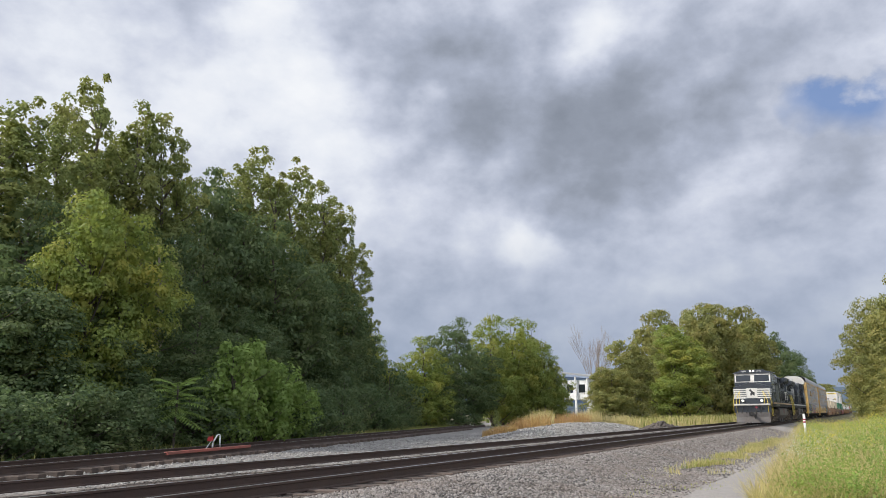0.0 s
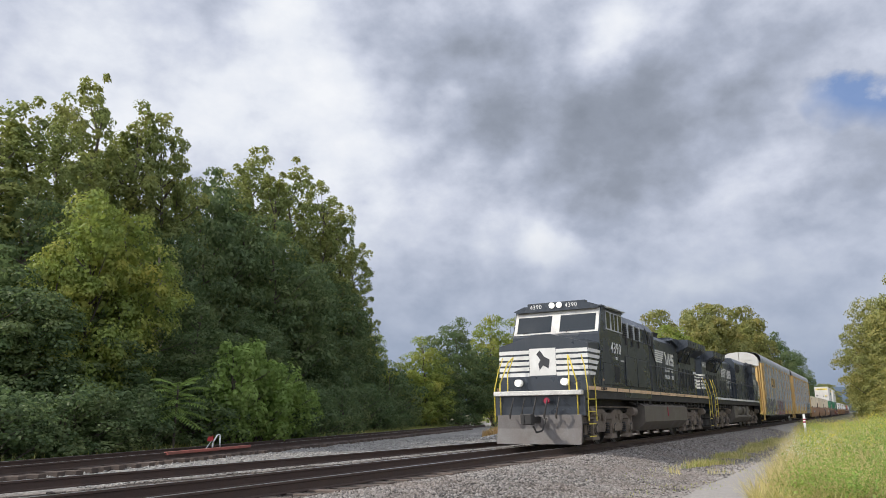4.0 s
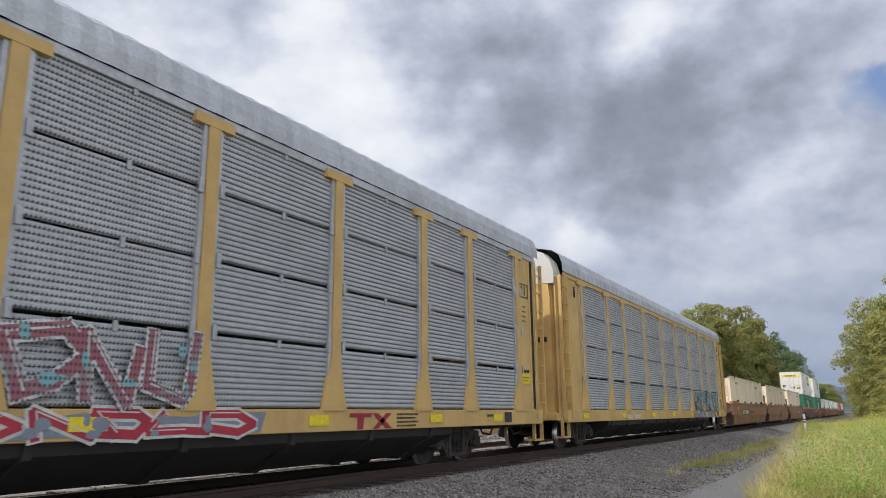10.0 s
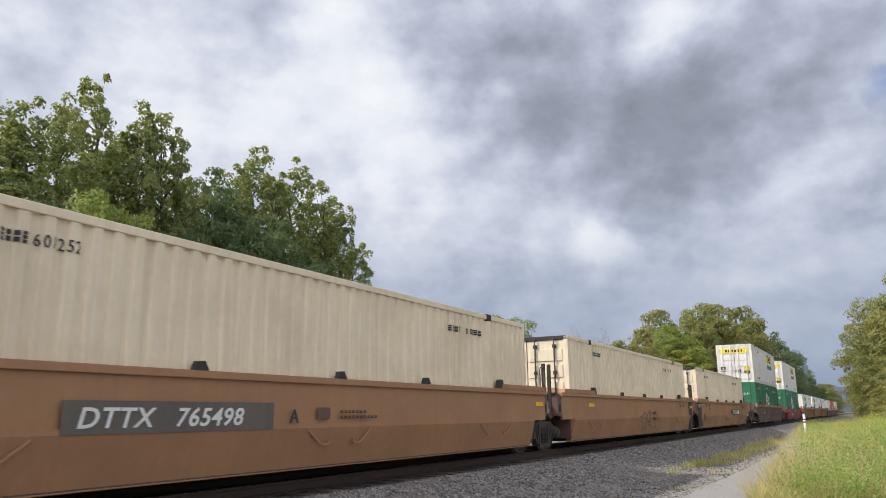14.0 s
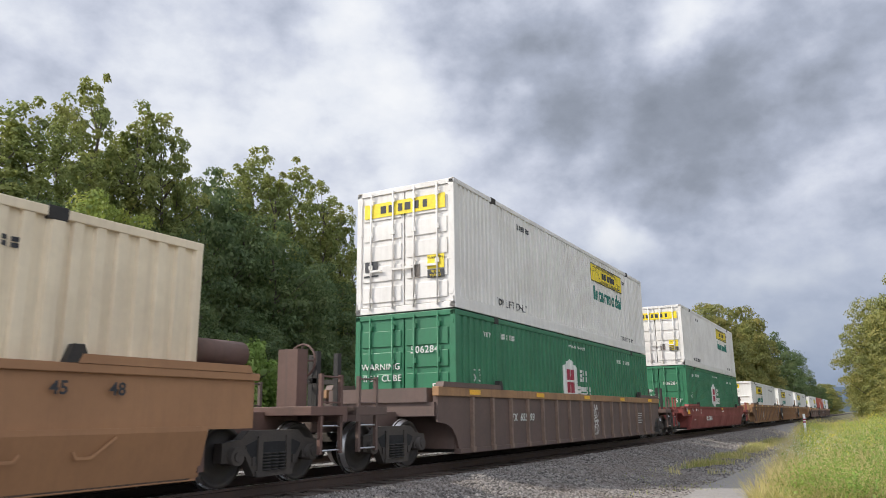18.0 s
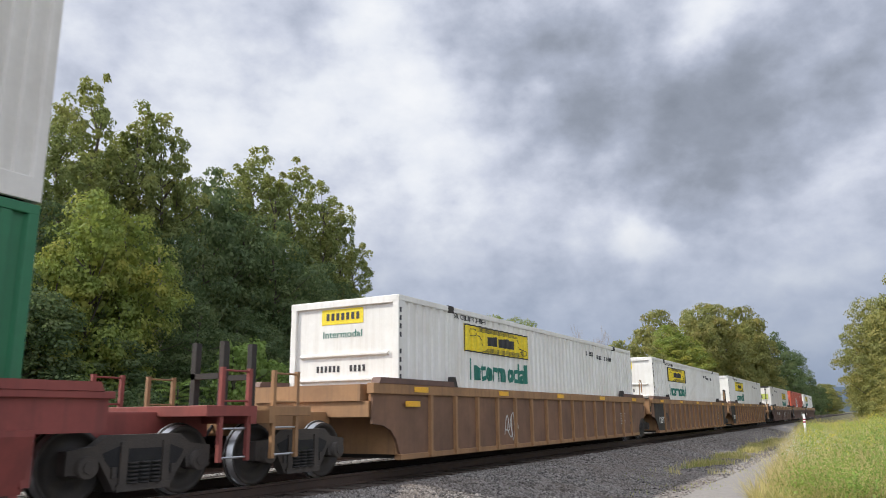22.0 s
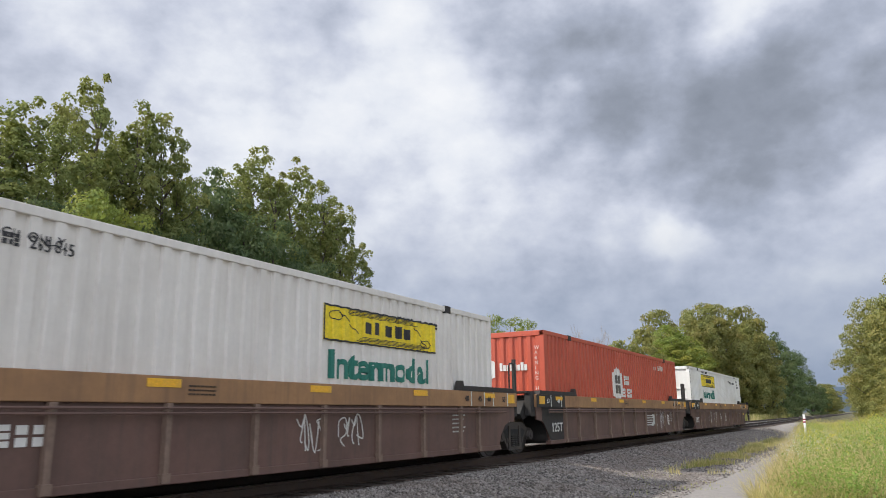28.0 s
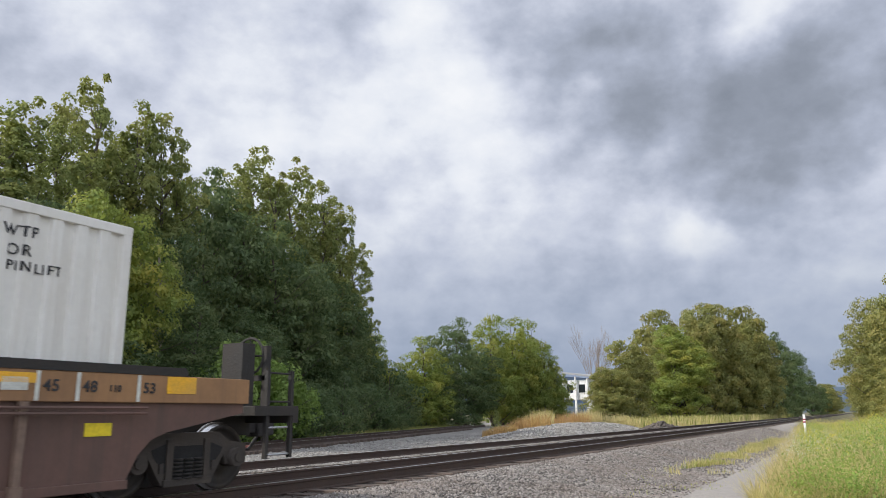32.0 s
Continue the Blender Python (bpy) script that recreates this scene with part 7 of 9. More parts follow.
def autorack(s, length, variant):
    """An enclosed car carrier: perforated side panels between posts, white roof, doors at the ends."""
    e = empty("autorack", "yellow car carrier with grey perforated panels and graffiti" if variant == 0 else "yellow car carrier with weathered grey perforated panels", "car carrier", "car carriers")
    MOVERS.append((e, s))
    L, w = length, 1.55
    bm = bmesh.new()
    for side in (-1, 1):
        box(bm, 0.25, L - 0.25, min(side * 1.30, side * (w + 0.02)), max(side * 1.30, side * (w + 0.02)), 0.74, 1.07, 0.012)
    part("side_sill", bm, RACK_YELLOW, e, "yellow side sill")
    bm = bmesh.new()
    box(bm, 0.1, L - 0.1, -1.3, 1.3, 0.80, 1.0)
    box(bm, 0.0, L, -0.3, 0.3, 0.62, 0.95)
    for i in range(9):
        prism(bm, [(-1.53, 0.74), (-1.50, 0.57), (-0.80, 0.17), (0.80, 0.17), (1.50, 0.57), (1.53, 0.74)], "x", 4.4 + i * 1.95, 4.50 + i * 1.95)
    prism(bm, [(3.9, 0.8), (4.9, 0.36), (L - 5.6, 0.36), (L - 4.7, 0.8)], "y", -0.55, 0.55)
    prism(bm, [(-1.50, 0.745), (-1.46, 0.60), (-0.75, 0.20), (0.75, 0.20), (1.46, 0.60), (1.50, 0.745)], "x", 4.1, L - 4.8)
    part("underframe", bm, DARK, e, "black underframe")
    # side panels
    rng = random.Random(variant + 3)
    for side in (-1, 1):
        for a, b in zip(POSTS, POSTS[1:]):
            wid = b - a - 0.16

            def panel(wid=wid):
                bm = bmesh.new()
                n = 12
                pts = [(0.0, 0.0)]
                for i in range(n):
                    z = 0.90 * i / n
                    pts += [(-0.012, z + 0.008), (-0.026, z + 0.020), (-0.026, z + 0.055), (-0.012, z + 0.067)]
                pts += [(0.0, 0.90), (0.02, 0.90), (0.02, 0.0)]
                prism(bm, pts, "x", -wid / 2, wid / 2)
                return finish("side_panel", bm, PERF)
            me = shared(("panel", round(wid, 2)), panel)
            for k, (z0, z1) in enumerate(ROWS):
                o = put("side_panel", me, e, (a + b) / 2, side * (w - 0.05), z0 + rng.uniform(-0.004, 0.004), rz=0 if side < 0 else 180)
                if side < 0 and wid > 2:
                    put("panel_clip", shared("clip", lambda: solid("panel_clip", ROOF_GALV, (-0.03, 0.03, -0.05, -0.02, -0.08, 0.04), bevel=0.006)), o, 0.1, 0, 0.9)
        for i, xp in enumerate(POSTS):
            def post():
                bm = bmesh.new()
                prism(bm, [(-0.30, 1.05), (0.30, 1.05), (0.24, 1.25), (0.11, 1.85), (0.10, 4.72), (-0.10, 4.72), (-0.11, 1.85), (-0.24, 1.25)], "y", -0.045, 0.03)
                box(bm, -0.34, 0.34, -0.05, 0.03, 4.72, 4.86)
                return finish("post", bm, RACK_YELLOW)
            po = put("post", shared("rackpost", post), e, xp, side * w, 0, rz=0 if side < 0 else 180)
            if side < 0:
                put("post_edge", shared("postedge", lambda: solid("post_edge", ROOF_GALV, (-0.17, -0.105, -0.03, 0.03, 1.1, 4.75), (0.105, 0.17, -0.03, 0.03, 1.1, 4.75))), po, 0, 0.012, 0)
                for z in (2.02, 2.95, 3.88):
                    for dx in (-0.18, 0.18):
                        put("post_bracket", shared("postbr", lambda: solid("post_bracket", ROOF_GALV, (-0.035, 0.035, -0.05, 0.0, -0.1, 0.1), bevel=0.01)), po, dx, -0.01, z)
        bm = bmesh.new()
        box(bm, 0.55, L - 0.55, min(side * 1.47, side * (w + 0.01)), max(side * 1.47, side * (w + 0.01)), 4.80, 4.93, 0.01)
        part("top_rail", bm, RACK_YELLOW if variant else ROOF_GALV, e)
        # solid end bays with recess and ladder
        for x0, x1, lad in ((0.55, POSTS[0] - 0.1, 0.05), (POSTS[-1] + 0.1, L - 0.75, L - 0.62)):
            bm = bmesh.new()
            box(bm, x0, x1, min(side * (w - 0.10), side * (w - 0.02)), max(side * (w - 0.10), side * (w - 0.02)), 1.07, 4.84)
            bay = part("end_bay", bm, RACK_YELLOW, e)
            for xe in (x0, x1 - 0.10):
                bm = bmesh.new()
                box(bm, xe, xe + 0.10, min(side * (w - 0.02), side * w), max(side * (w - 0.02), side * w), 1.07, 4.80)
                part("bay_edge", bm, RACK_YELLOW, bay)
            # A black plate drawn for the shade inside a small hole.
            bm = bmesh.new()
            box(bm, x0 + 0.72, x0 + 0.86, side * (w - 0.018) - 0.004, side * (w - 0.018) + 0.004, 4.30, 4.62)
            part("hole", bm, GRILLE_AND_SHADE, bay)
            bm = bmesh.new()
            box(bm, lad, lad + 0.58, min(side * (w - 0.16), side * (w - 0.12)), max(side * (w - 0.16), side * (w - 0.12)), 0.95, 4.75)
            ladder = part("ladder", bm, RACK_YELLOW, e)
            for dx in (0.0, 0.52):
                bm = bmesh.new()
                box(bm, lad + dx, lad + dx + 0.06, min(side * (w - 0.03), side * (w + 0.05)), max(side * (w - 0.03), side * (w + 0.05)), 0.85, 4.78)
                part("ladder_rail", bm, RACK_YELLOW, ladder)
            for k in range(8):
                put("rung", shared("rung", lambda: (lambda b: (cyl(b, (0, 0, 0), (0.54, 0, 0), 0.014, seg=6), finish("rung", b, RACK_YELLOW))[1])(bmesh.new())), ladder, lad + 0.03, side * (w + 0.03), 1.25 + k * 0.46)
            bm = bmesh.new()
            box(bm, lad + 0.02, lad + 0.56, min(side * 1.2, side * 1.5), max(side * 1.2, side * 1.5), 0.33, 0.37)
            for dx in (0.02, 0.50):
                box(bm, lad + dx, lad + dx + 0.05, min(side * 1.42, side * 1.5), max(side * 1.42, side * 1.5), 0.35, 0.95)
            part("stirrup", bm, RACK_YELLOW, e)
    # roof
    arc = [(-1.57, 4.93), (-1.56, 5.18), (-1.47, 5.42), (-1.25, 5.58), (-0.80, 5.68), (0.0, 5.72), (0.80, 5.68), (1.25, 5.58), (1.47, 5.42), (1.56, 5.18), (1.57, 4.93)]
    bm = bmesh.new()
    n = 120
    prev = None
    for i in range(n + 1):
        x = 0.35 + (L - 0.55) * i / n
        k = 1.0 + (0.014 if i % 2 else 0.0)
        ring = [bm.verts.new((x, y * k, 4.94 + (z - 4.94) * k)) for y, z in arc]
        if prev:
            for a in range(len(arc) - 1):
                bm.faces.new((prev[a], ring[a], ring[a + 1], prev[a + 1]))
        prev = ring
    part("roof", bm, ROOF_GALV, e, "ribbed pale galvanised roof")
    # ends
    for x0, way in ((0.0, -1), (L, 1)):
        for side in (-1, 1):
            lo = [(side * 0.02, 1.0), (side * 0.02, 4.55), (side * 1.42, 4.55), (side * 1.46, 4.2), (side * 1.46, 1.0)]
            bm = bmesh.new()
            prism(bm, lo, "x", min(x0, x0 - way * 0.35), max(x0, x0 - way * 0.35))
            bmesh.ops.bevel(bm, geom=[ed for ed in bm.edges if abs(ed.verts[0].co.x - ed.verts[1].co.x) < 0.01 and abs(ed.verts[0].co.y) > 1.3 and abs(ed.verts[1].co.y) > 1.3 and abs(ed.verts[0].co.x - x0) < 0.01], offset=0.18, segments=3, affect="EDGES")
            d = part("end_door", bm, RACK_YELLOW, e, "yellow curved end door with a white top")
            hi = [(side * 0.02, 4.56), (side * 0.02, 5.70), (side * 0.70, 5.62), (side * 1.10, 5.46), (side * 1.32, 5.22), (side * 1.42, 4.9), (side * 1.42, 4.56)]
            bm = bmesh.new()
            prism(bm, hi, "x", min(x0, x0 - way * 0.55), max(x0, x0 - way * 0.55))
            part("door_top", bm, RACK_WHITE, d, "white painted door top")
            # The slot's dark inside is a black block on the door's face.
            bm = bmesh.new()
            box(bm, min(x0, x0 + way * 0.03), max(x0, x0 + way * 0.03), min(side * 0.35, side * 1.15), max(side * 0.35, side * 1.15), 2.92, 3.05)
            part("door_slot", bm, GRILLE_AND_SHADE, d)
            bm = bmesh.new()
            tube(bm, [(x0 + way * 0.04, side * 0.35, 5.0), (x0 + way * 0.06, side * 0.4, 5.06), (x0 + way * 0.06, side * 0.95, 5.06), (x0 + way * 0.04, side * 1.0, 5.0)], 0.015)
            part("grab_iron", bm, RACK_WHITE, d)
            bm = bmesh.new()
            for z in (2.3, 3.75):
                box(bm, min(x0, x0 + way * 0.04), max(x0, x0 + way * 0.04), min(side * 0.02, side * 0.07), max(side * 0.02, side * 0.07), z, z + 0.42)
            part("door_latch", bm, DARK, d)
        bm = bmesh.new()
        box(bm, min(x0 - way * 0.3, x0 + way * 0.25), max(x0 - way * 0.3, x0 + way * 0.25), -1.45, 1.45, 0.80, 1.0, 0.02)
        part("end_sill", bm, RACK_YELLOW, e)
        coupler(e, x0 - way * 0.25, way)
    patch = shared("rack_reflector", lambda: solid("reflector", DECAL_YELLOW, (0, 0.46, -0.012, -0.004, -0.075, 0.075)))
    for xr in (1.50, 5.35, 9.3, 12.6, 16.4, 19.88, 22.6):
        put("reflector", patch, e, xr, -w - 0.026, 0.91, "yellow reflector patch")
    for c in (2.55, L - 3.9):
        freight_truck(e, c, 0.84, 0.42)
    y = -w - 0.056
    ys = -w - 0.026
    bm = bmesh.new()
    if variant == 0:
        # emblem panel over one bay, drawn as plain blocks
        box(bm, 6.50, 8.78, -w - 0.024, -w - 0.018, 3.02, 3.84)
        plate = part("emblem_panel", bm, RACK_YELLOW, e, "yellow panel with black block emblem")
        bm = bmesh.new()
        for x0, x1, z0, z1 in ((6.60, 7.55, 3.66, 3.78), (6.60, 6.72, 3.10, 3.78), (6.60, 7.55, 3.10, 3.22), (7.75, 7.88, 3.10, 3.78), (8.50, 8.63, 3.10, 3.78)):
            box(bm, x0, x1, -w - 0.032, -w - 0.026, z0, z1)
        prism(bm, [(7.75, 3.78), (7.92, 3.78), (8.63, 3.10), (8.46, 3.10)], "y", -w - 0.032, -w - 0.026)
        part("emblem", bm, DECAL_BLACK, plate)
        mural(e, 1.45, 7.0, 1.06, 2.0, y, VIOLET_P, WHITE_P, LIME_P, 5, 6, 0.30)
        mural(e, 0.50, 1.35, 1.06, 1.60, -w - 0.002, VIOLET, SPRAY_WHITE, LIME, 6, 1, 0.18)
        mural(e, 8.6, 14.3, 1.10, 1.95, y, CRIMSON_P, WHITE_P, AQUA_P, 8, 7, 0.13, False)
        mural(e, 0.55, 6.1, 0.76, 1.05, ys - 0.003, VIOLET, SPRAY_WHITE, LIME, 12, 9, 0.13)
        mural(e, 8.5, 15.2, 0.77, 1.04, ys - 0.003, CRIMSON, SPRAY_WHITE, SLATE, 13, 9, 0.09)
        scrawl(e, 0.72, 2.75, 0.62, 1.6, -w + 0.014, 3)
        scrawl(e, 0.75, 2.1, 0.5, 0.25, -w + 0.014, 4)
        words("EXCESS HEIGHT CAR", 0.10, DECAL_BLACK, e, -0.012, -0.2, 4.38, end=True)
    else:
        mural(e, 17.6, 23.6, 1.10, 1.98, y, AQUA_P, MAROON_P, WHITE_P, 21, 6, 0.17, False)
        mural(e, 17.0, 22.8, 0.77, 1.04, ys - 0.003, MAUVE, MAROON, AQUA, 22, 7, 0.11, False)
        words("DECK", 0.13, DECAL_BLACK, e, 24.55, -w + 0.014, 1.98)
        words("CLEARANCE", 0.11, DECAL_BLACK, e, 24.42, -w + 0.014, 1.84)
        scrawl(e, 24.4, 1.2, 0.55, 0.5, -w + 0.012, 9)
    bm = bmesh.new()
    box(bm, L - 1.43, L - 0.95, -w - 0.004, -w + 0.016, 1.69, 1.92)
    plate = part("caution_plate", bm, DECAL_YELLOW, e, "yellow caution plate")
    bm = bmesh.new()
    bars(bm, L - 1.36, -w - 0.004, 1.82, 6, 0.045, 0.035, 0.015)
    bars(bm, L - 1.36, -w - 0.004, 1.75, 5, 0.05, 0.03, 0.015)
    part("plate_lettering", bm, DECAL_BLACK, plate)
    for x0 in (L - 0.76,):
        # A solid black strip takes the place of the shaded gap.
        bm = bmesh.new()
        box(bm, x0, x0 + 0.20, -w - 0.001, -w + 0.06, 1.10, 4.78)
        part("door_gap", bm, GRILLE_AND_SHADE, e, "black strip for the shaded gap beside the end door")
    if variant == 0:
        bm = bmesh.new()
        prism(bm, [(17.60, 0.76), (17.75, 0.76), (17.78, 0.95), (17.98, 0.95), (18.0, 1.01), (17.40, 1.01), (17.38, 0.95), (17.60, 0.95)], "y", ys - 0.006, ys - 0.002)
        prism(bm, [(18.02, 1.01), (18.18, 1.01), (18.60, 0.76), (18.42, 0.76)], "y", ys - 0.006, ys - 0.002)
        prism(bm, [(18.42, 1.01), (18.58, 1.01), (18.18, 0.76), (18.02, 0.76)], "y", ys - 0.006, ys - 0.002)
        part("sill_emblem", bm, DECAL_RED, e, "dull maroon block emblem on the sill")
    bm = bmesh.new()
    box(bm, 23.18, 23.55, ys - 0.008, ys - 0.002, 0.80, 1.02)
    part("data_plate", bm, DECAL_BLACK, e, "black data plate on the sill")
    bm = bmesh.new()
    for k in range(4):
        bars(bm, 18.75, ys - 0.004, 0.98 - k * 0.065, 9 - k % 2, 0.06, 0.03, 0.02)
    bars(bm, 22.3, ys - 0.004, 0.93, 6, 0.05, 0.05, 0.02)
    part("stencil_text", bm, DECAL_BLACK, e)
    bm = bmesh.new()
    for xa, xb, za, zb in ((24.27, 24.81, 4.12, 4.14), (24.27, 24.81, 3.80, 3.82), (24.27, 24.29, 3.80, 4.14), (24.79, 24.81, 3.80, 4.14), (24.42, 24.44, 3.86, 4.08), (24.60, 24.62, 3.86, 4.08)):
        box(bm, xa, xb, -w - 0.004, -w + 0.016, za, zb)
    for k in range(4):
        bars(bm, 24.45, -w + 0.012, 3.55 - k * 0.12, 3, 0.05, 0.04, 0.02)
    part("stencil_box", bm, TANK, e)
    if variant == 0:
        words("DO NOT HUMP", 0.11, DECAL_BLACK, e, L - 1.75, -w + 0.012, 1.95)
    bm = bmesh.new()
    bars(bm, 6.05, ys - 0.006, 0.80, 4, 0.11, 0.14, 0.04)
    bars(bm, 6.85, ys - 0.006, 0.80, 6, 0.11, 0.14, 0.04)
    part("sill_lettering", bm, DECAL_WHITE, e)
    return e


autorack(-43.5, 25.7, 0)
autorack(-16.5, 26.1, 1)


# ---- containers ----
def onto_ribs(ob, length, pitch):
    """Bend what is painted on a container's side into its corrugation."""
    n = int(length / pitch)
    step = (length - 0.24) / n

    def depth(x):
        if x < 0.12 or x > length - 0.12 or 1.93 < x < 2.13 or length - 2.13 < x < length - 1.93:
            return 0.0
        f = ((x - 0.12) / step) % 1.0
        return 0.15 * step * (0.0 if f < 0.42 else (f - 0.42) / 0.08 if f < 0.50 else 1.0 if f < 0.92 else (1.0 - f) / 0.08)
    me = ob.data
    me.transform(ob.matrix_basis)
    ob.matrix_basis = Matrix.Identity(4)
    xs = [v.co.x for v in me.vertices]
    if not xs or min(v.co.y for v in me.vertices) > -1.2:
        return
    bm = bmesh.new()
    bm.from_mesh(me)
    i0, i1 = int((min(xs) - 0.12) / step) - 1, int((max(xs) - 0.12) / step) + 1
    cuts = [0.12 + step * (i + f) for i in range(i0, i1 + 1) for f in (0.0, 0.42, 0.50, 0.92)] + [1.93, 2.13, length - 2.13, length - 1.93]
    for x in cuts:
        if min(xs) < x < max(xs):
            bmesh.ops.bisect_plane(bm, geom=bm.verts[:] + bm.edges[:] + bm.faces[:], plane_co=(x, 0, 0), plane_no=(1, 0, 0), dist=1e-5)
    for v in bm.verts:
        v.co.y += depth(v.co.x) + 0.008
    bm.to_mesh(me)
    bm.free()


PAINTED = ("logo_panel", "logo_scroll", "lettering", "code_marking", "code_number", "emblem", "emblem_bars", "brand_lettering")


def container(s, length, z0, height, mat, p, label):
    """A 53-foot corrugated container; p tells its markings."""
    e = empty("shipping_container", label, "container", "containers on the train")
    MOVERS.append((e, s))
    L, w = length, 1.3
    zt = z0 + height

    def wall(n=int(length / p.get("pitch", 0.29))):
        bm = bmesh.new()
        step = (L - 0.24) / n
        pts = []
        for i in range(n):
            x = 0.12 + i * step
            pts += [(x, 0.0), (x + step * 0.42, 0.0), (x + step * 0.50, 0.15 * step), (x + step * 0.92, 0.15 * step)]
        pts.append((L - 0.12, 0.0))
        lo = [bm.verts.new((x, -w + 0.012 + y, z0 + 0.14)) for x, y in pts]
        hi = [bm.verts.new((x, -w + 0.012 + y, zt - 0.10)) for x, y in pts]
        for i in range(len(pts) - 1):
            bm.faces.new((lo[i], lo[i + 1], hi[i + 1], hi[i]))
        return finish("side_wall", bm, mat)
    me = shared(("wall", mat.name, round(L, 1), round(z0, 1)), wall)
    put("side_wall", me, e, label="corrugated steel side wall")
    put("side_wall", me, e, L, 0, 0, rz=180)
    bm = bmesh.new()
    box(bm, 0.02, L - 0.02, -w + 0.07, w - 0.10, z0 + 0.02, z0 + 0.12)
    part("floor", bm, DARK, e)
    bm = bmesh.new()
    box(bm, 0.02, L - 0.02, -w + 0.02, w - 0.02, zt - 0.05, zt - 0.01)
    part("roof", bm, mat, e)
    fr = p.get("frame", mat)
    low = p.get("low", 0.14)
    for side in (-1, 1):
        a, b = sorted((side * (w - 0.06), side * (w + 0.002)))
        bm = bmesh.new()
        box(bm, 0, L, a, b, zt - 0.11, zt, 0.01)
        part("top_rail", bm, fr, e)
        bm = bmesh.new()
        box(bm, 0, L, a, b, z0, z0 + low, 0.01)
        part("bottom_rail", bm, fr, e)
        for x0 in (0.0, L - 0.12):
            bm = bmesh.new()
            box(bm, x0, x0 + 0.12, min(side * (w - 0.14), side * w), max(side * (w - 0.14), side * w), z0, zt, 0.015)
            part("corner_post", bm, fr, e)
        for x0 in (1.95, L - 2.11):
            bm = bmesh.new()
            box(bm, x0, x0 + 0.16, min(side * (w - 0.06), side * (w + 0.004)), max(side * (w - 0.06), side * (w + 0.004)), z0, zt, 0.01)
            part("lift_post", bm, fr, e)
            bm = bmesh.new()
            box(bm, x0 - 0.06, x0 + 0.18, min(side * (w - 0.1), side * (w + 0.008)), max(side * (w - 0.1), side * (w + 0.008)), zt - 0.14, zt + 0.015, 0.01)
            part("corner_casting", bm, DARK, e)
    # doors at the leading end, or a ribbed front wall
    if p.get("doors"):
        for side in (-1, 1):
            bm = bmesh.new()
            a, b = sorted((side * 0.015, side * (w - 0.13)))
            box(bm, 0.03, 0.08, a, b, z0 + 0.15, zt - 0.12, 0.012)
            d = part("door", bm, mat, e, "steel container door with lock rods")
            for k in range(5):
                z = z0 + 0.25 + k * (height - 0.5) / 5
                bm = bmesh.new()
                box(bm, 0.004, 0.035, a + 0.06, b - 0.06, z, z + (height - 0.5) / 5 - 0.12, 0.012)
                part("door_panel", bm, mat, d)
            for q in (0.28, 0.88):
                bm = bmesh.new()
                cyl(bm, (-0.03, side * q, z0 + 0.08), (-0.03, side * q, zt - 0.06), 0.022, seg=8)
                for k in range(4):
                    z = z0 + 0.3 + k * (height - 0.6) / 3
                    box(bm, -0.045, 0.03, side * q - 0.05, side * q + 0.05, z - 0.05, z + 0.05)
                box(bm, -0.06, -0.03, min(side * q, side * (q - 0.3)), max(side * q, side * (q - 0.3)), z0 + 0.95, z0 + 1.0)
                part("lock_rod", bm, p.get("rods", fr), d)
            bm = bmesh.new()
            for k in range(4):
                box(bm, -0.005, 0.04, side * (w - 0.10) - 0.05, side * (w - 0.10) + 0.05, z0 + 0.3 + k * (height - 0.6) / 3, z0 + 0.42 + k * (height - 0.6) / 3)
            part("hinge", bm, fr, d)
        for za, zb in ((zt - 0.12, zt), (z0, z0 + 0.14)):
            bm = bmesh.new()
            box(bm, 0, 0.12, -w, w, za, zb, 0.01)
            part("end_rail", bm, p.get("rods", fr), e)
    else:
        bm = bmesh.new()
        box(bm, 0.06, 0.10, -w + 0.1, w - 0.1, z0 + 0.1, zt - 0.1)
        fw = part("front_wall", bm, mat, e)
        if p.get("upright"):
            n = 9
            step = (2 * w - 0.2) / n
            for i in range(n):
                yy = -w + 0.1 + i * step
                bm = bmesh.new()
                prism(bm, [(0.06, yy), (0.02, yy + step * 0.15), (0.02, yy + step * 0.55), (0.06, yy + step * 0.7)], "z", z0 + 0.14, zt - 0.12)
                part("wall_rib", bm, mat, fw)
        else:
            for k in range(4):
                z = z0 + 0.35 + k * 0.47
                bm = bmesh.new()
                prism(bm, [(0.06, z), (0.0, z + 0.03), (0.0, z + 0.06), (0.06, z + 0.09)], "y", -w + 0.25, w - 0.25)
                part("wall_rib", bm, mat, fw)
        for za, zb in ((zt - 0.14, zt), (z0, z0 + 0.14)):
            bm = bmesh.new()
            box(bm, 0, 0.12, -w, w, za, zb, 0.01)
            part("end_rail", bm, fr, e)
    bm = bmesh.new()
    box(bm, L - 0.10, L - 0.04, -w + 0.1, w - 0.1, z0 + 0.1, zt - 0.1)
    part("rear_wall", bm, mat, e)
    y = -w - 0.006
    ink = p.get("ink", DECAL_BLACK)
    # weight marks and codes as bars
    bm = bmesh.new()
    cx = p.get("code_x", 2.25)
    if p.get("code"):
        bars(bm, cx, y, zt - 0.46, 4, 0.05, 0.14, 0.025)
        words(p["code"], 0.20, ink, e, cx + 0.36, y, zt - 0.46, "code_number", stretch=0.85)
    else:
        bars(bm, cx, y, zt - 0.46, 3, 0.05, 0.14, 0.03)
        bars(bm, cx + 0.32, y, zt - 0.46, 6, 0.05, 0.14, 0.03)
    bars(bm, L - 3.9, y, zt - 0.52, 4, 0.07, 0.13, 0.07)
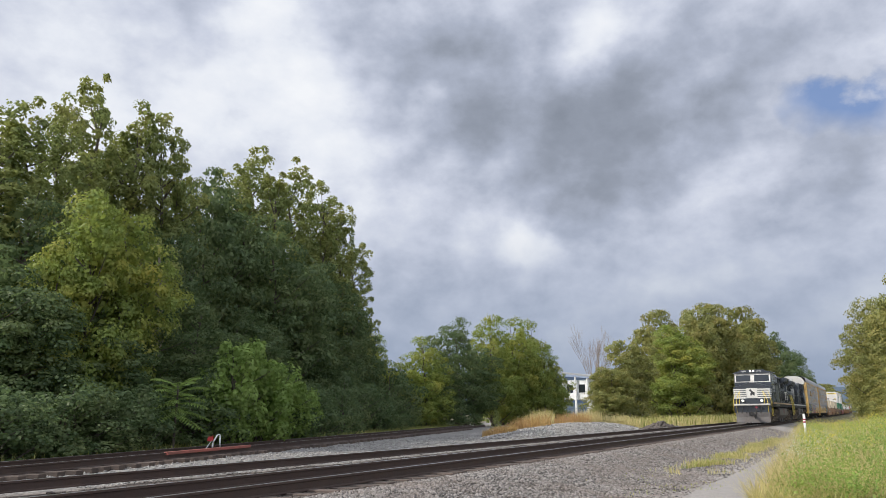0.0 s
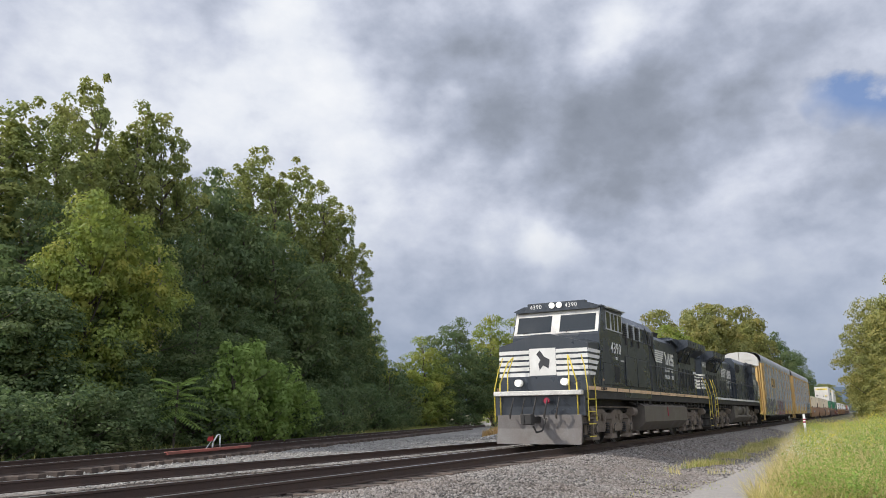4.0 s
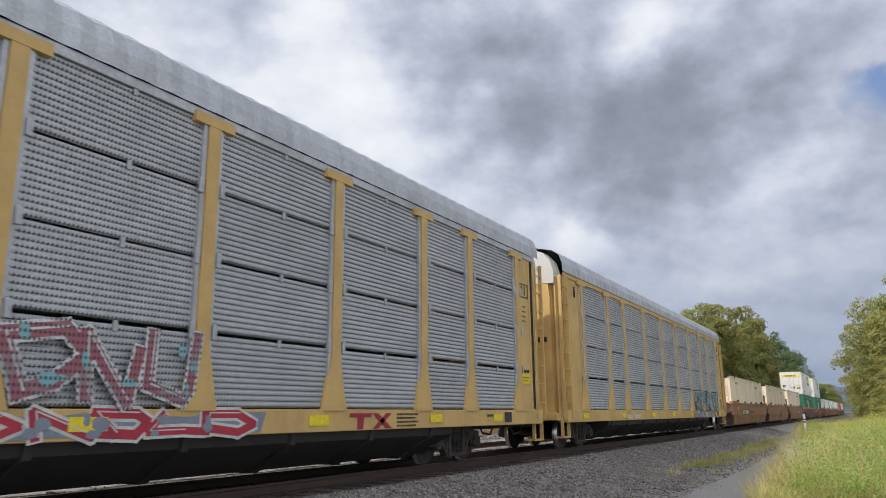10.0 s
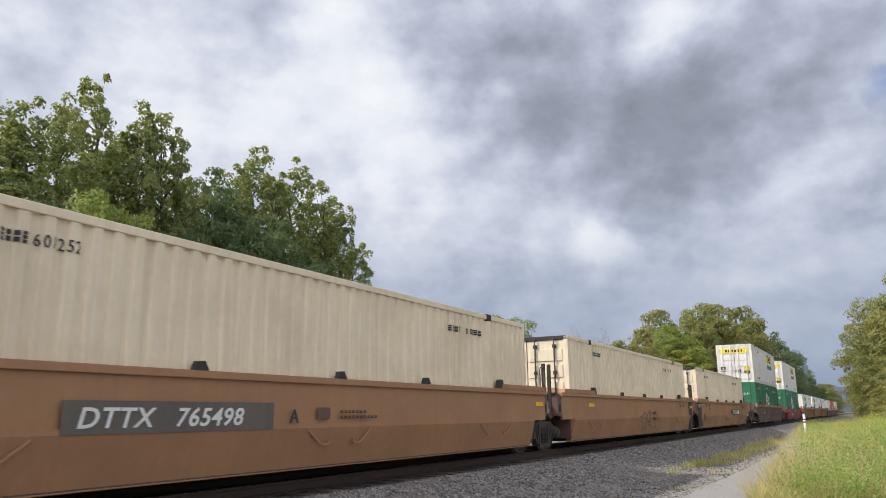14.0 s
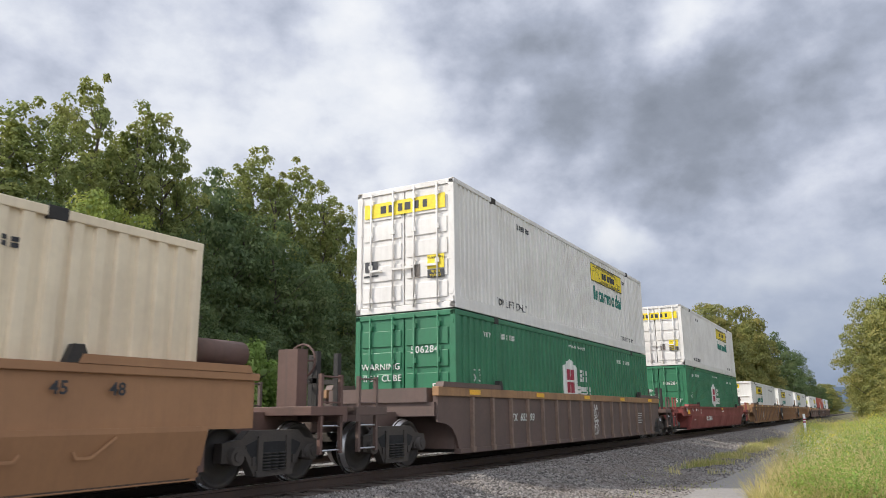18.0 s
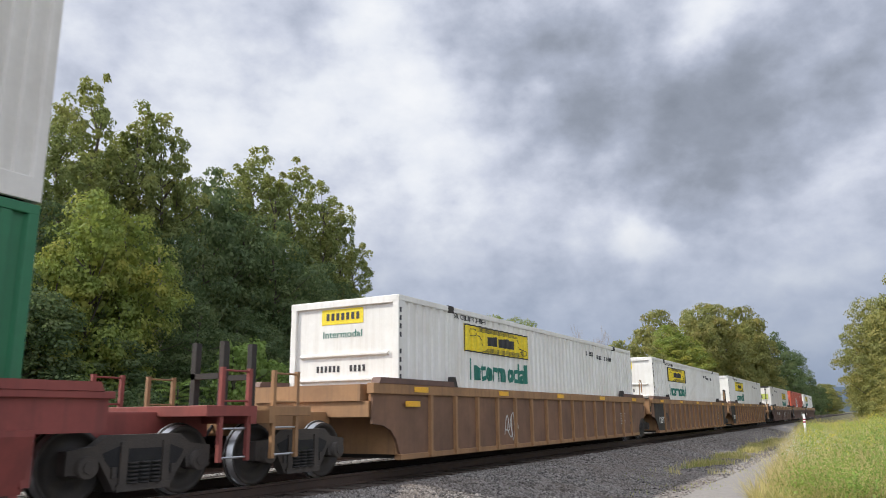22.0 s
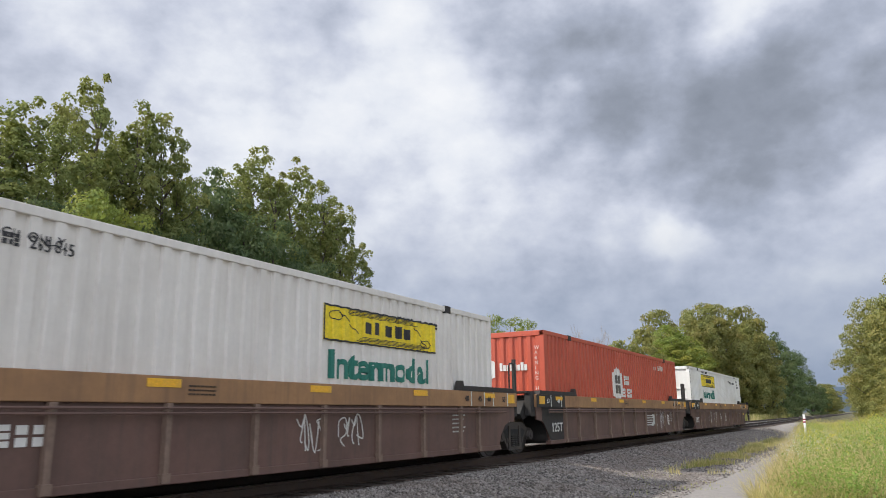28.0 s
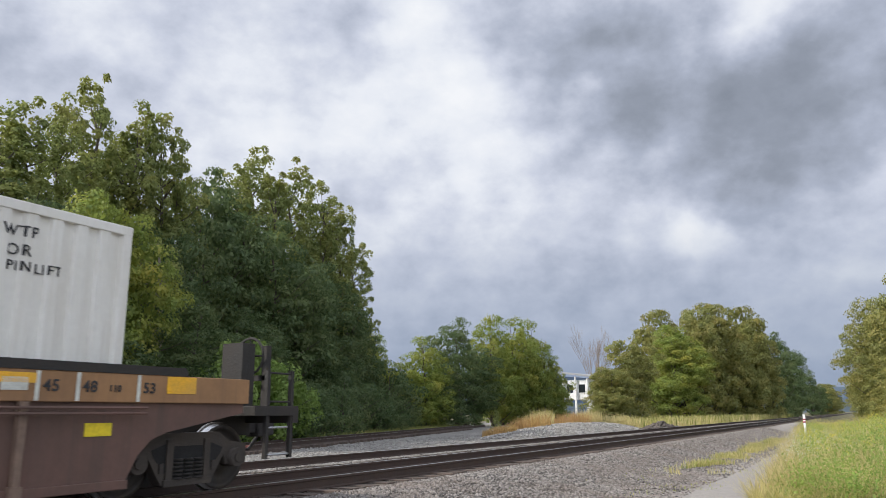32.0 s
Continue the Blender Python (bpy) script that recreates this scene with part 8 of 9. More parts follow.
    bars(bm, L - 3.1, y, zt - 0.52, 6, 0.07, 0.13, 0.05)
    part("code_marking", bm, ink, e)
    if "panel" in p:
        px, pz, pw, ph = p["panel"]
        bm = bmesh.new()
        box(bm, px, px + pw, y - 0.004, y + 0.004, pz, pz + ph)
        panel_ob = part("logo_panel", bm, DECAL_YELLOW, e, "yellow logo panel with black border")
        bm = bmesh.new()
        t = 0.03
        for x0, x1, za, zb in ((px, px + pw, pz, pz + t), (px, px + pw, pz + ph - t, pz + ph), (px, px + t, pz, pz + ph), (px + pw - t, px + pw, pz, pz + ph)):
            box(bm, x0, x1, y - 0.010, y - 0.006, za, zb)
        # a scroll of thin lines round blocks that stand for the brand
        for k in range(4):
            zz = pz + ph * (0.80 + 0.04 * k)
            box(bm, px + pw * 0.18, px + pw * (0.80 - 0.02 * k), y - 0.010, y - 0.006, zz, zz + 0.010)
            zz = pz + ph * (0.08 + 0.04 * k)
            box(bm, px + pw * (0.25 + 0.02 * k), px + pw * 0.88, y - 0.010, y - 0.006, zz, zz + 0.010)
        ribbon(bm, [(px + pw * (0.10 + 0.05 * math.cos(a * 0.6)), pz + ph * (0.72 + 0.13 * math.sin(a * 0.6))) for a in range(12)], y - 0.006, 0.016)
        ribbon(bm, [(px + pw * (0.90 + 0.05 * math.cos(a * 0.6)), pz + ph * (0.26 + 0.13 * math.sin(a * 0.6))) for a in range(12)], y - 0.006, 0.016)
        ribbon(bm, [(px + pw * 0.13, pz + ph * 0.85), (px + pw * 0.26, pz + ph * 0.3)], y - 0.006, 0.016)
        ribbon(bm, [(px + pw * 0.78, pz + ph * 0.75), (px + pw * 0.9, pz + ph * 0.14)], y - 0.006, 0.016)
        for i, cx in enumerate((0.32, 0.40, 0.49, 0.58, 0.66)):
            box(bm, px + pw * cx, px + pw * (cx + (0.064 if i != 1 else 0.05)), y - 0.011, y - 0.005, pz + ph * 0.33, pz + ph * (0.70 if i % 2 else 0.66))
        part("logo_scroll", bm, DECAL_BLACK, panel_ob)
        words("Intermodal", 0.62, DECAL_GREEN, e, px + 0.17, y, pz - 0.58, "lettering", "dark green word on the side", width=3.1, thick=0.006, bold=0.032)
    if "shield" in p:
        sx, sz, k = p["shield"]
        bm = bmesh.new()
        prism(bm, [(sx, sz), (sx - 0.53 * k, sz + 0.22 * k), (sx - 0.53 * k, sz + 0.98 * k), (sx, sz + 1.22 * k), (sx + 0.53 * k, sz + 0.98 * k), (sx + 0.53 * k, sz + 0.22 * k)], "y", y - 0.004, y + 0.004)
        sh = part("emblem", bm, DECAL_WHITE, e, "white six-sided emblem")
        bm = bmesh.new()
        inner = p.get("shield_ink", DECAL_RED)
        for x0, x1, za, zb in ((-0.24, -0.08, 0.30, 0.58), (0.08, 0.24, 0.30, 0.58), (-0.24, -0.08, 0.64, 0.92), (0.08, 0.24, 0.64, 0.92), (-0.08, 0.08, 0.50, 0.58), (-0.08, 0.08, 0.64, 0.72)):
            box(bm, sx + x0 * k, sx + x1 * k, y - 0.010, y - 0.005, sz + za * k, sz + zb * k)
        part("emblem_bars", bm, inner, sh)
        bm = bmesh.new()
        bars(bm, sx + 0.75 * k, y, sz + 0.62 * k, 3, 0.18 * k, 0.36 * k, 0.06 * k)
        bars(bm, sx + 0.62 * k, y, sz + 0.18 * k, 5, 0.17 * k, 0.34 * k, 0.05 * k)
        part("brand_lettering", bm, DECAL_WHITE, e, "white lettering drawn as bars")
    for text, x, z, size, m in p.get("words", ()):
        words(text, size, m, e, x, y, z, "lettering")
    if "end_panel" in p:
        z, h, m = p["end_panel"]
        bm = bmesh.new()
        box(bm, -0.012, -0.004, -w + 0.22, w - 0.22, z, z + h)
        ep = part("end_logo_panel", bm, m, e, "yellow logo panel on the doors")
        bm = bmesh.new()
        for i in range(6):
            yy = -0.62 + i * 0.22
            box(bm, -0.018, -0.010, yy, yy + (0.15 if i % 3 else 0.11), z + h * 0.24, z + h * 0.76)
        part("end_logo_bars", bm, DECAL_BLACK, ep)
    if "end_small" in p:
        z, m = p["end_small"]
        bm = bmesh.new()
        box(bm, 0.052, 0.062, -0.45, 0.55, z, z + 0.30)
        ep = part("end_logo_panel", bm, m, e, "small logo panel on the front wall")
        bm = bmesh.new()
        for i in range(7):
            box(bm, 0.046, 0.054, -0.36 + i * 0.12, -0.29 + i * 0.12, z + 0.08, z + 0.22)
        for i in range(4):
            box(bm, 0.050, 0.062, -0.5 + i * 0.1, -0.45 + i * 0.1, z - 0.92, z - 0.80)
        for i in range(6):
            box(bm, 0.050, 0.062, 0.1 + i * 0.1, 0.15 + i * 0.1, z - 0.92, z - 0.80)
        part("end_logo_bars", bm, DECAL_BLACK, ep)
        words("Intermodal", 0.20, DECAL_GREEN, e, 0.054, 0.52, z - 0.26, "lettering", end=True)
        # a column of small upright marks on the corner and a diamond placard holder low on the wall
        for i in range(10):
            if i != 4:
                bm = bmesh.new()
                box(bm, 0.030, 0.080, y - 0.004, y + 0.006, zt - 0.33 - i * 0.155, zt - 0.24 - i * 0.155)
                part("code_mark", bm, DECAL_BLACK, e)
        bm = bmesh.new()
        prism(bm, [(0.78, z0 + 0.42), (1.0, z0 + 0.66), (0.78, z0 + 0.90), (0.56, z0 + 0.66)], "x", -0.012, 0.02)
        part("placard_holder", bm, fr, fw, "white diamond placard holder")
    if "end_shield" in p:
        sy, sz, k = p["end_shield"]
        bm = bmesh.new()
        prism(bm, [(sy, sz), (sy - 0.53 * k, sz + 0.22 * k), (sy - 0.53 * k, sz + 0.98 * k), (sy, sz + 1.22 * k), (sy + 0.53 * k, sz + 0.98 * k), (sy + 0.53 * k, sz + 0.22 * k)], "x", 0.004, 0.016)
        sh = part("end_emblem", bm, DECAL_WHITE, e, "white six-sided emblem on the end wall")
        for dy in (-0.2, 0.2):
            bm = bmesh.new()
            box(bm, -0.002, 0.006, sy + (dy - 0.09) * k, sy + (dy + 0.09) * k, sz + 0.34 * k, sz + 0.90 * k)
            part("emblem_bar", bm, TANK, sh)
        bm = bmesh.new()
        for i in range(8):
            box(bm, 0.004, 0.014, sy - 0.52 - i * 0.105, sy - 0.44 - i * 0.105, sz + 0.28, sz + (0.44 if i % 3 else 0.50))
        for i in range(4):
            box(bm, 0.004, 0.014, 0.93, 1.05, sz + 0.50 - i * 0.27, sz + 0.66 - i * 0.27)
        part("end_marking", bm, DECAL_WHITE, e, "white marks drawn as bars")
    for text, yy, z, size, m in p.get("end_words", ()):
        words(text, size, m, e, -0.02, yy, z, "lettering", end=True)
    if p.get("stickers"):
        for ya, yb, za, zb, m in ((-1.04, -0.62, 4.10, 4.41, DECAL_YELLOW), (-1.04, -0.62, 3.90, 4.08, DECAL_BLACK), (-0.42, -0.20, 3.96, 4.23, TANK), (0.70, 1.05, 4.18, 4.42, DECAL_BLACK), (0.68, 1.08, 4.06, 4.10, DECAL_BLACK)):
            bm = bmesh.new()
            box(bm, -0.012, -0.002, ya, yb, za, zb)
            part("door_sticker", bm, m, e)
        words("CAUTION", 0.075, DECAL_BLACK, e, -0.016, -0.65, 4.32, "lettering", end=True)
        words("WIDE", 0.085, DECAL_YELLOW, e, -0.016, -0.72, 4.005, "lettering", end=True)
        words("TURNS", 0.085, DECAL_YELLOW, e, -0.016, -0.68, 3.92, "lettering", end=True)
    for ob in list(e.children_recursive):
        if ob.name.split(".")[0] in PAINTED and max(v.co.y for v in ob.data.vertices) < 5 and ob.matrix_basis.translation.x >= 0:
            onto_ribs(ob, L, p.get("pitch", 0.29))
    if p.get("rust"):
        bm = bmesh.new()
        rng = random.Random(int(s))
        prism(bm, bubble(rng, -0.55, z0 + 1.2, 1.1, 0.45, 12), "x", -0.006, 0.0)
        part("rust_patch", bm, RUST, e, "rust stain on the door")
    return e


RUST = material("rust_stain", (0.42, 0.20, 0.09), 0.85, dirt=(0.5, 0.4, 0.28), dirt_amt=0.9, scale=4, bump=0)
cream = dict(doors=True, rods=DARK, rust=True, low=0.14)
for s0, s1, num in ((13.76, 29.25, "601252"), (32.4, 47.9, ""), (50.85, 66.3, "601671")):
    container(s0, s1 - s0, 0.31, 2.9, BOX_CREAM, dict(cream, code=num), "cream corrugated 53-foot container with dark door rods")
TL = "TOP LIFT ONLY"
for s0, s1 in ((73.25, 88.85), (96.15, 111.7)):
    container(s0, s1 - s0, 0.30, 2.88, BOX_GREEN, dict(doors=True, ink=DECAL_WHITE, shield=(6.95, 1.24, 1.07), words=(("53", 0.80, 1.68, 0.40, DECAL_WHITE), ("WTP", 1.33, 2.70, 0.16, DECAL_WHITE), ("WARNING HIGH CUBE", 7.0, 2.86, 0.12, DECAL_WHITE)),
              end_words=(("WARNING", 1.1, 1.95, 0.20, DECAL_WHITE), ("HIGH CUBE", 1.15, 1.70, 0.20, DECAL_WHITE), ("53'", -0.72, 1.45, 0.26, DECAL_WHITE), ("506284", -0.19, 2.28, 0.22, DECAL_WHITE))), "green corrugated 53-foot container in the lower position")
    container(s0, s1 - s0, 3.21, 2.90, BOX_GREY, dict(code_x=3.4, doors=True, pitch=0.205, low=0.26, stickers=True, panel=(9.34, 5.22, 3.46, 0.60), end_panel=(5.45, 0.34, DECAL_YELLOW), words=((TL, 2.0, 3.52, 0.26, DECAL_BLACK), (TL, 12.4, 3.52, 0.20, DECAL_BLACK))),
              "off-white corrugated container stacked on a green one")
for s0, s1 in ((118.7, 134.3), (137.45, 152.85), (156.1, 171.7)):
    container(s0, s1 - s0, 0.31, 2.88, BOX_WHITE, dict(code_x=10.6, end_small=(2.72, DECAL_YELLOW), panel=(2.66, 2.31, 3.48, 0.60), words=(("STACK LIMIT 3 HIGH", 2.15, 2.97, 0.15, DECAL_BLACK),)), "white corrugated 53-foot container with a yellow logo panel")
container(178.4, 15.7, 0.31, 2.86, BOX_GREY, dict(code_x=4.35, code="265845",  doors=True, rods=DARK, panel=(9.58, 2.16, 3.58, 0.59), end_panel=(2.05, 0.46, LIME), words=(("OR", 1.35, 2.38, 0.2, DECAL_BLACK), ("STACKING THREE HIGH ONLY", 2.9, 2.78, 0.15, DECAL_BLACK))),
          "off-white corrugated container with dark door rods")
container(197.35, 15.65, 0.31, 2.88, BOX_RED, dict(upright=True, code="635105", code_x=12.4, ink=DECAL_WHITE, shield=(6.67, 1.34, 0.98), shield_ink=TANK, end_shield=(0.47, 1.85, 0.55), end_words=(("\n".join("WARNING HIGH CUBE"), -1.02, 2.68, 0.135, DECAL_WHITE),)), "orange-red corrugated 53-foot container")
container(216.1, 15.9, 0.31, 2.88, BOX_WHITE, dict(code_x=11.2, end_small=(2.72, RACK_WHITE), panel=(2.93, 2.29, 3.6, 0.63), words=(("STACK LIMIT 3 HIGH", 2.9, 2.98, 0.16, DECAL_BLACK), ("WTP", 14.38, 2.82, 0.17, DECAL_BLACK), ("OR", 14.45, 2.62, 0.17, DECAL_BLACK), ("PIN LIFT", 14.47, 2.46, 0.15, DECAL_BLACK))), "white corrugated container on the last well car")


# ---- well cars ----
def well_car(s, length, mat, p, label):
    """One well unit; x = 0 is where its container begins."""
    e = empty("well_car", label, "well car", "well cars of the train")
    MOVERS.append((e, s))
    L, w, zt = length, 1.40, p.get("top", 1.52)
    for side in (-1, 1):
        a, b = sorted((side * (w - 0.05), side * w))
        bm = bmesh.new()
        lo = p.get("cham", 0.55)
        er = p.get("ext", 0.95)
        ef = p.get("ext_f", 0.95)
        if not p.get("ribs"):
            prism(bm, [(-ef, 0.82), (-ef, zt - 0.03), (L + er, zt - 0.03), (L + er, 0.82)], "y", a, b)
        else:
            prism(bm, [(-ef, 0.84), (-ef, zt - 0.03), (L + er, zt - 0.03), (L + er, 0.80 if er < 1 else 1.02), (L + 0.62, 0.80), (L + 0.40, 0.72), (L + 0.22, 0.55), (L + 0.05, 0.22), (-0.05, 0.22), (-0.22, 0.55), (-0.40, 0.72), (-0.62, 0.80)], "y", a, b)
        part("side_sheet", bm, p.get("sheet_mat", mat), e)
        bm = bmesh.new()
        ch = p.get("chord", 0.18)
        box(bm, -ef - 0.05, L + er + 0.05, min(side * (w - 0.10), side * (w + 0.05)), max(side * (w - 0.10), side * (w + 0.05)), zt - ch, zt, 0.01)
        part("top_chord", bm, p.get("chord_mat", mat), e)
        bm = bmesh.new()
        tuck = 0.0 if p.get("ribs") else 0.13
        box(bm, -0.1, L + 0.1, min(side * (w - 0.12 - tuck), side * (w + 0.03 - tuck)), max(side * (w - 0.12 - tuck), side * (w + 0.03 - tuck)), 0.20, 0.30, 0.01)
        part("bottom_chord", bm, mat, e)
        if p.get("ribs"):
            def rib():
                bm = bmesh.new()
                prism(bm, [(-0.035, 0.24), (-0.045, zt - ch), (0.045, zt - ch), (0.035, 0.24)], "y", -0.075, 0.0)
                box(bm, -0.06, 0.06, -0.09, 0.0, 0.22, 0.33)
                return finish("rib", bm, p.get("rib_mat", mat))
            n = p["ribs"]
            spots = p.get("rib_at") or [p.get("rib_from", 0.9) + i * (L - 2 * p.get("rib_from", 0.9)) / (n - 1) for i in range(n)]
            for x in spots:
                put("rib", shared(("rib", mat.name, zt, ch), rib), e, x, side * (w - 0.003), 0, rz=0 if side < 0 else 180)
        else:
            bm = bmesh.new()
            # the lower side leans inwards below a fold
            prism(bm, [(side * (w + 0.045), 0.86), (side * (w + 0.045), 0.80), (side * (w - 0.095), 0.24), (side * (w - 0.16), 0.24), (side * (w - 0.05), 0.86)], "x", -0.12, L + 0.12)
            part("side_fold", bm, mat, e)
        # raised covers at the ends
        for x0, x1 in ((-0.85, 1.85), (L - 1.75, L + 0.85)):
            bm = bmesh.new()
            prism(bm, [(x0, zt), (x0 + 0.05, zt + 0.10), (x1 - 0.05, zt + 0.10), (x1, zt)], "y", min(side * (w - 0.12), side * (w + 0.06)), max(side * (w - 0.12), side * (w + 0.06)))
            part("end_guide", bm, p.get("guide_mat", DARK), e)
            bm = bmesh.new()
            xk = x1 if x0 < 0 else x0
            prism(bm, [(xk - 0.14, zt), (xk - 0.06, zt + 0.20), (xk + 0.06, zt + 0.20), (xk + 0.14, zt)], "y", min(side * (w - 0.06), side * (w + 0.05)), max(side * (w - 0.06), side * (w + 0.05)))
            part("guide_bracket", bm, DARK, e)
    bm = bmesh.new()
    box(bm, 0.0, L, -w + 0.1, w - 0.1, 0.22, 0.30)
    part("well_floor", bm, DARK, e)
    for x0, x1, dirn in ((-1.0, -0.08, -1), (L + 0.08, L + 1.0, 1)):
        bm = bmesh.new()
        box(bm, x0, x1, -w + 0.06, w - 0.06, 0.95, 1.22)
        deck = part("end_deck", bm, p.get("end_mat", mat), e)
        for xa, xb, ya, za, zb in ((x0 if dirn > 0 else x1 - 0.1, x0 + 0.1 if dirn > 0 else x1, w - 0.06, 0.3, zt - 0.05), (x0 - 0.05, x0 + 0.2, 1.2, 1.22, zt - 0.02), (x1 - 0.2, x1 + 0.05, 1.2, 1.22, zt - 0.02)):
            bm = bmesh.new()
            box(bm, xa, xb, -ya, ya, za, zb)
            part("end_beam", bm, p.get("end_mat", mat), deck)
    # platforms out to the couplers, or shared trucks at the joints
    for at, sgn, reach in (("front", -1, p["front"]), ("rear", 1, p["rear"])):
        x0 = 0 if sgn < 0 else L
        if reach[0] == "coupler":
            t_off, end = reach[1], reach[2]
            bm = bmesh.new()
            xe = x0 + sgn * end
            box(bm, min(x0 + sgn * 0.9, xe), max(x0 + sgn * 0.9, xe), -0.45, 0.45, 0.70, 1.05, 0.02)
            box(bm, min(x0 + sgn * (end - 0.9), xe), max(x0 + sgn * (end - 0.9), xe), -1.38, 1.38, 0.98, 1.12, 0.01)
            box(bm, min(xe, xe - sgn * 0.12), max(xe, xe - sgn * 0.12), -1.38, 1.38, 0.88, 1.12)
            plat = part("end_platform", bm, p.get("end_mat", mat), e)
            for k, yy in enumerate((-1.36, 1.30)):
                bm = bmesh.new()
                for dx in (0.12, 0.62):
                    xx = xe - sgn * dx
                    box(bm, xx - 0.03, xx + 0.03, yy, yy + 0.06, 0.40, 1.62)
                part("ladder_post", bm, p.get("end_mat", mat), plat)
                for z in (0.45, 0.82, 1.18, 1.58):
                    bm = bmesh.new()
                    xx = xe - sgn * 0.12
                    cyl(bm, (xx, yy + 0.03, z), (xe - sgn * 0.62, yy + 0.03, z), 0.016, seg=6)
                    part("rung", bm, STEEL if z < 1 else p.get("end_mat", mat), plat)
            bm = bmesh.new()
            for yy in (-0.9, -0.35):
                box(bm, min(xe - sgn * 0.1, xe - sgn * 0.2), max(xe - sgn * 0.1, xe - sgn * 0.2), yy, yy + 0.09, 1.1, 2.02)
            box(bm, min(xe - sgn * 0.1, xe - sgn * 0.2), max(xe - sgn * 0.1, xe - sgn * 0.2), -0.9, -0.26, 1.5, 1.58)
            part("stake", bm, DARK, plat)
            if p.get("tank_end") == at:
                if p.get("reservoir", True):
                    bm = bmesh.new()
                    cyl(bm, (x0 + sgn * 0.35, -0.75, 1.86), (x0 + sgn * 1.3, -0.75, 1.86), 0.19, seg=16)
                    box(bm, min(x0 + sgn * 0.4, x0 + sgn * 1.2), max(x0 + sgn * 0.4, x0 + sgn * 1.2), -0.95, -0.55, 1.5, 1.70)
                    part("air_reservoir", bm, p.get("end_mat", DARK), plat, "dusty brown air reservoir")
                bm = bmesh.new()
                for q in range(20):
                    a0, a1 = 2 * math.pi * q / 20, 2 * math.pi * (q + 1) / 20
                    cyl(bm, (xe - sgn * 0.4, -0.75 + 0.27 * math.cos(a0), 1.85 + 0.27 * math.sin(a0)), (xe - sgn * 0.4, -0.75 + 0.27 * math.cos(a1), 1.85 + 0.27 * math.sin(a1)), 0.02, seg=5)
                for a0 in (0, math.pi / 2):
                    cyl(bm, (xe - sgn * 0.4, -0.75 - 0.27 * math.cos(a0), 1.85 - 0.27 * math.sin(a0)), (xe - sgn * 0.4, -0.75 + 0.27 * math.cos(a0), 1.85 + 0.27 * math.sin(a0)), 0.015, seg=5)
                box(bm, min(xe - sgn * 0.5, xe - sgn * 0.75), max(xe - sgn * 0.5, xe - sgn * 0.75), -0.95, -0.55, 1.1, 2.02)
                part("hand_brake", bm, p.get("end_mat", DARK), plat, "hand brake wheel and housing")
            freight_truck(e, x0 + sgn * t_off, 0.80)
            coupler(e, xe, sgn)
        elif reach[0] == "joint":
            freight_truck(e, x0 + sgn * reach[1], 0.86, 0.47)
            bm = bmesh.new()
            box(bm, x0 + 0.8, x0 + reach[1] * 2 - 0.8, -0.4, 0.4, 0.78, 1.1, 0.02)
            part("articulation", bm, DARK, e)
            tone = p.get("end_mat", mat)
            for way, xj in ((1, x0), (-1, x0 + reach[1] * 2)):
                # a cast end with side arms, a slotted bracket, a crossover plate and a grab hoop
                bm = bmesh.new()
                prism(bm, [(xj + way * 0.70, 0.98), (xj + way * 0.70, 1.36), (xj + way * 1.05, 1.36), (xj + way * 1.30, 1.16), (xj + way * 1.46, 0.98), (xj + way * 1.30, 0.84)], "y", -1.18, 1.18)
                part("end_casting", bm, tone, e, "heavy cast end over the shared truck")
                bm = bmesh.new()
                box(bm, *sorted((xj + way * 0.92, xj + way * 1.20)), -1.37, -1.19, 0.92, 1.50, 0.02)
                br = part("slotted_bracket", bm, tone, e)
                # The slot's shade is a black plate; no opening is cut.
                bm = bmesh.new()
                box(bm, *sorted((xj + way * 1.0, xj + way * 1.12)), -1.378, -1.36, 1.02, 1.22, 0.015)
                part("slot", bm, GRILLE_AND_SHADE, br)
                bm = bmesh.new()
                box(bm, *sorted((xj + way * 0.45, xj + way * 1.25)), -1.30, 1.30, 1.50, 1.54)
                part("crossover_plate", bm, DARK, e)
                if way < 0:
                    continue
                bm = bmesh.new()
                xg = xj + way * 0.88
                tube(bm, [(xg, -1.32, 1.40), (xg, -1.32, 2.10), (xg + way * 0.05, -1.32, 2.16), (xg + way * 0.24, -1.32, 2.16), (xg + way * 0.29, -1.32, 2.08), (xg + way * 0.29, -1.32, 1.72)], 0.018, 6)
                part("grab_hoop", bm, tone, e)
            for dx in p.get("stakes", (0.55, 0.95)):
                bm = bmesh.new()
                box(bm, x0 + reach[1] - 0.9 + dx, x0 + reach[1] - 0.82 + dx, -1.30, -1.22, 1.1, 2.28)
                part("stake", bm, DARK, e)
    y = -w - 0.052
    n = p.get("reflectors", 5)
    patch = shared("well_reflector", lambda: solid("reflector", REFLECT, (0, 0.5, -0.006, 0.0, -0.05, 0.05)))
    rz_ = p.get("refl_z", zt - 0.085)
    for i in range(n):
        put("reflector", patch, e, p.get("refl_from", 0.3) + i * (L - 1.0) / max(1, n - 1), y if rz_ > zt - 0.2 else -w - 0.010, rz_, "amber reflector patch")
    for text, x, z, size, m in p.get("words", ()):
        words(text, size, m, e, x, -w - 0.058 if z > zt - p.get("chord", 0.18) - 0.02 else p.get("word_y", -w - 0.012) - 0.004, z, "lettering", shear=0.22 if text.isdigit() and len(text) > 4 or text in ("DTTX", "TX") else 0.0, stretch=1.12 if len(text) > 3 else 1.0, bold=0.015)
    for xt in p.get("ticks", ()):
        bm = bmesh.new()
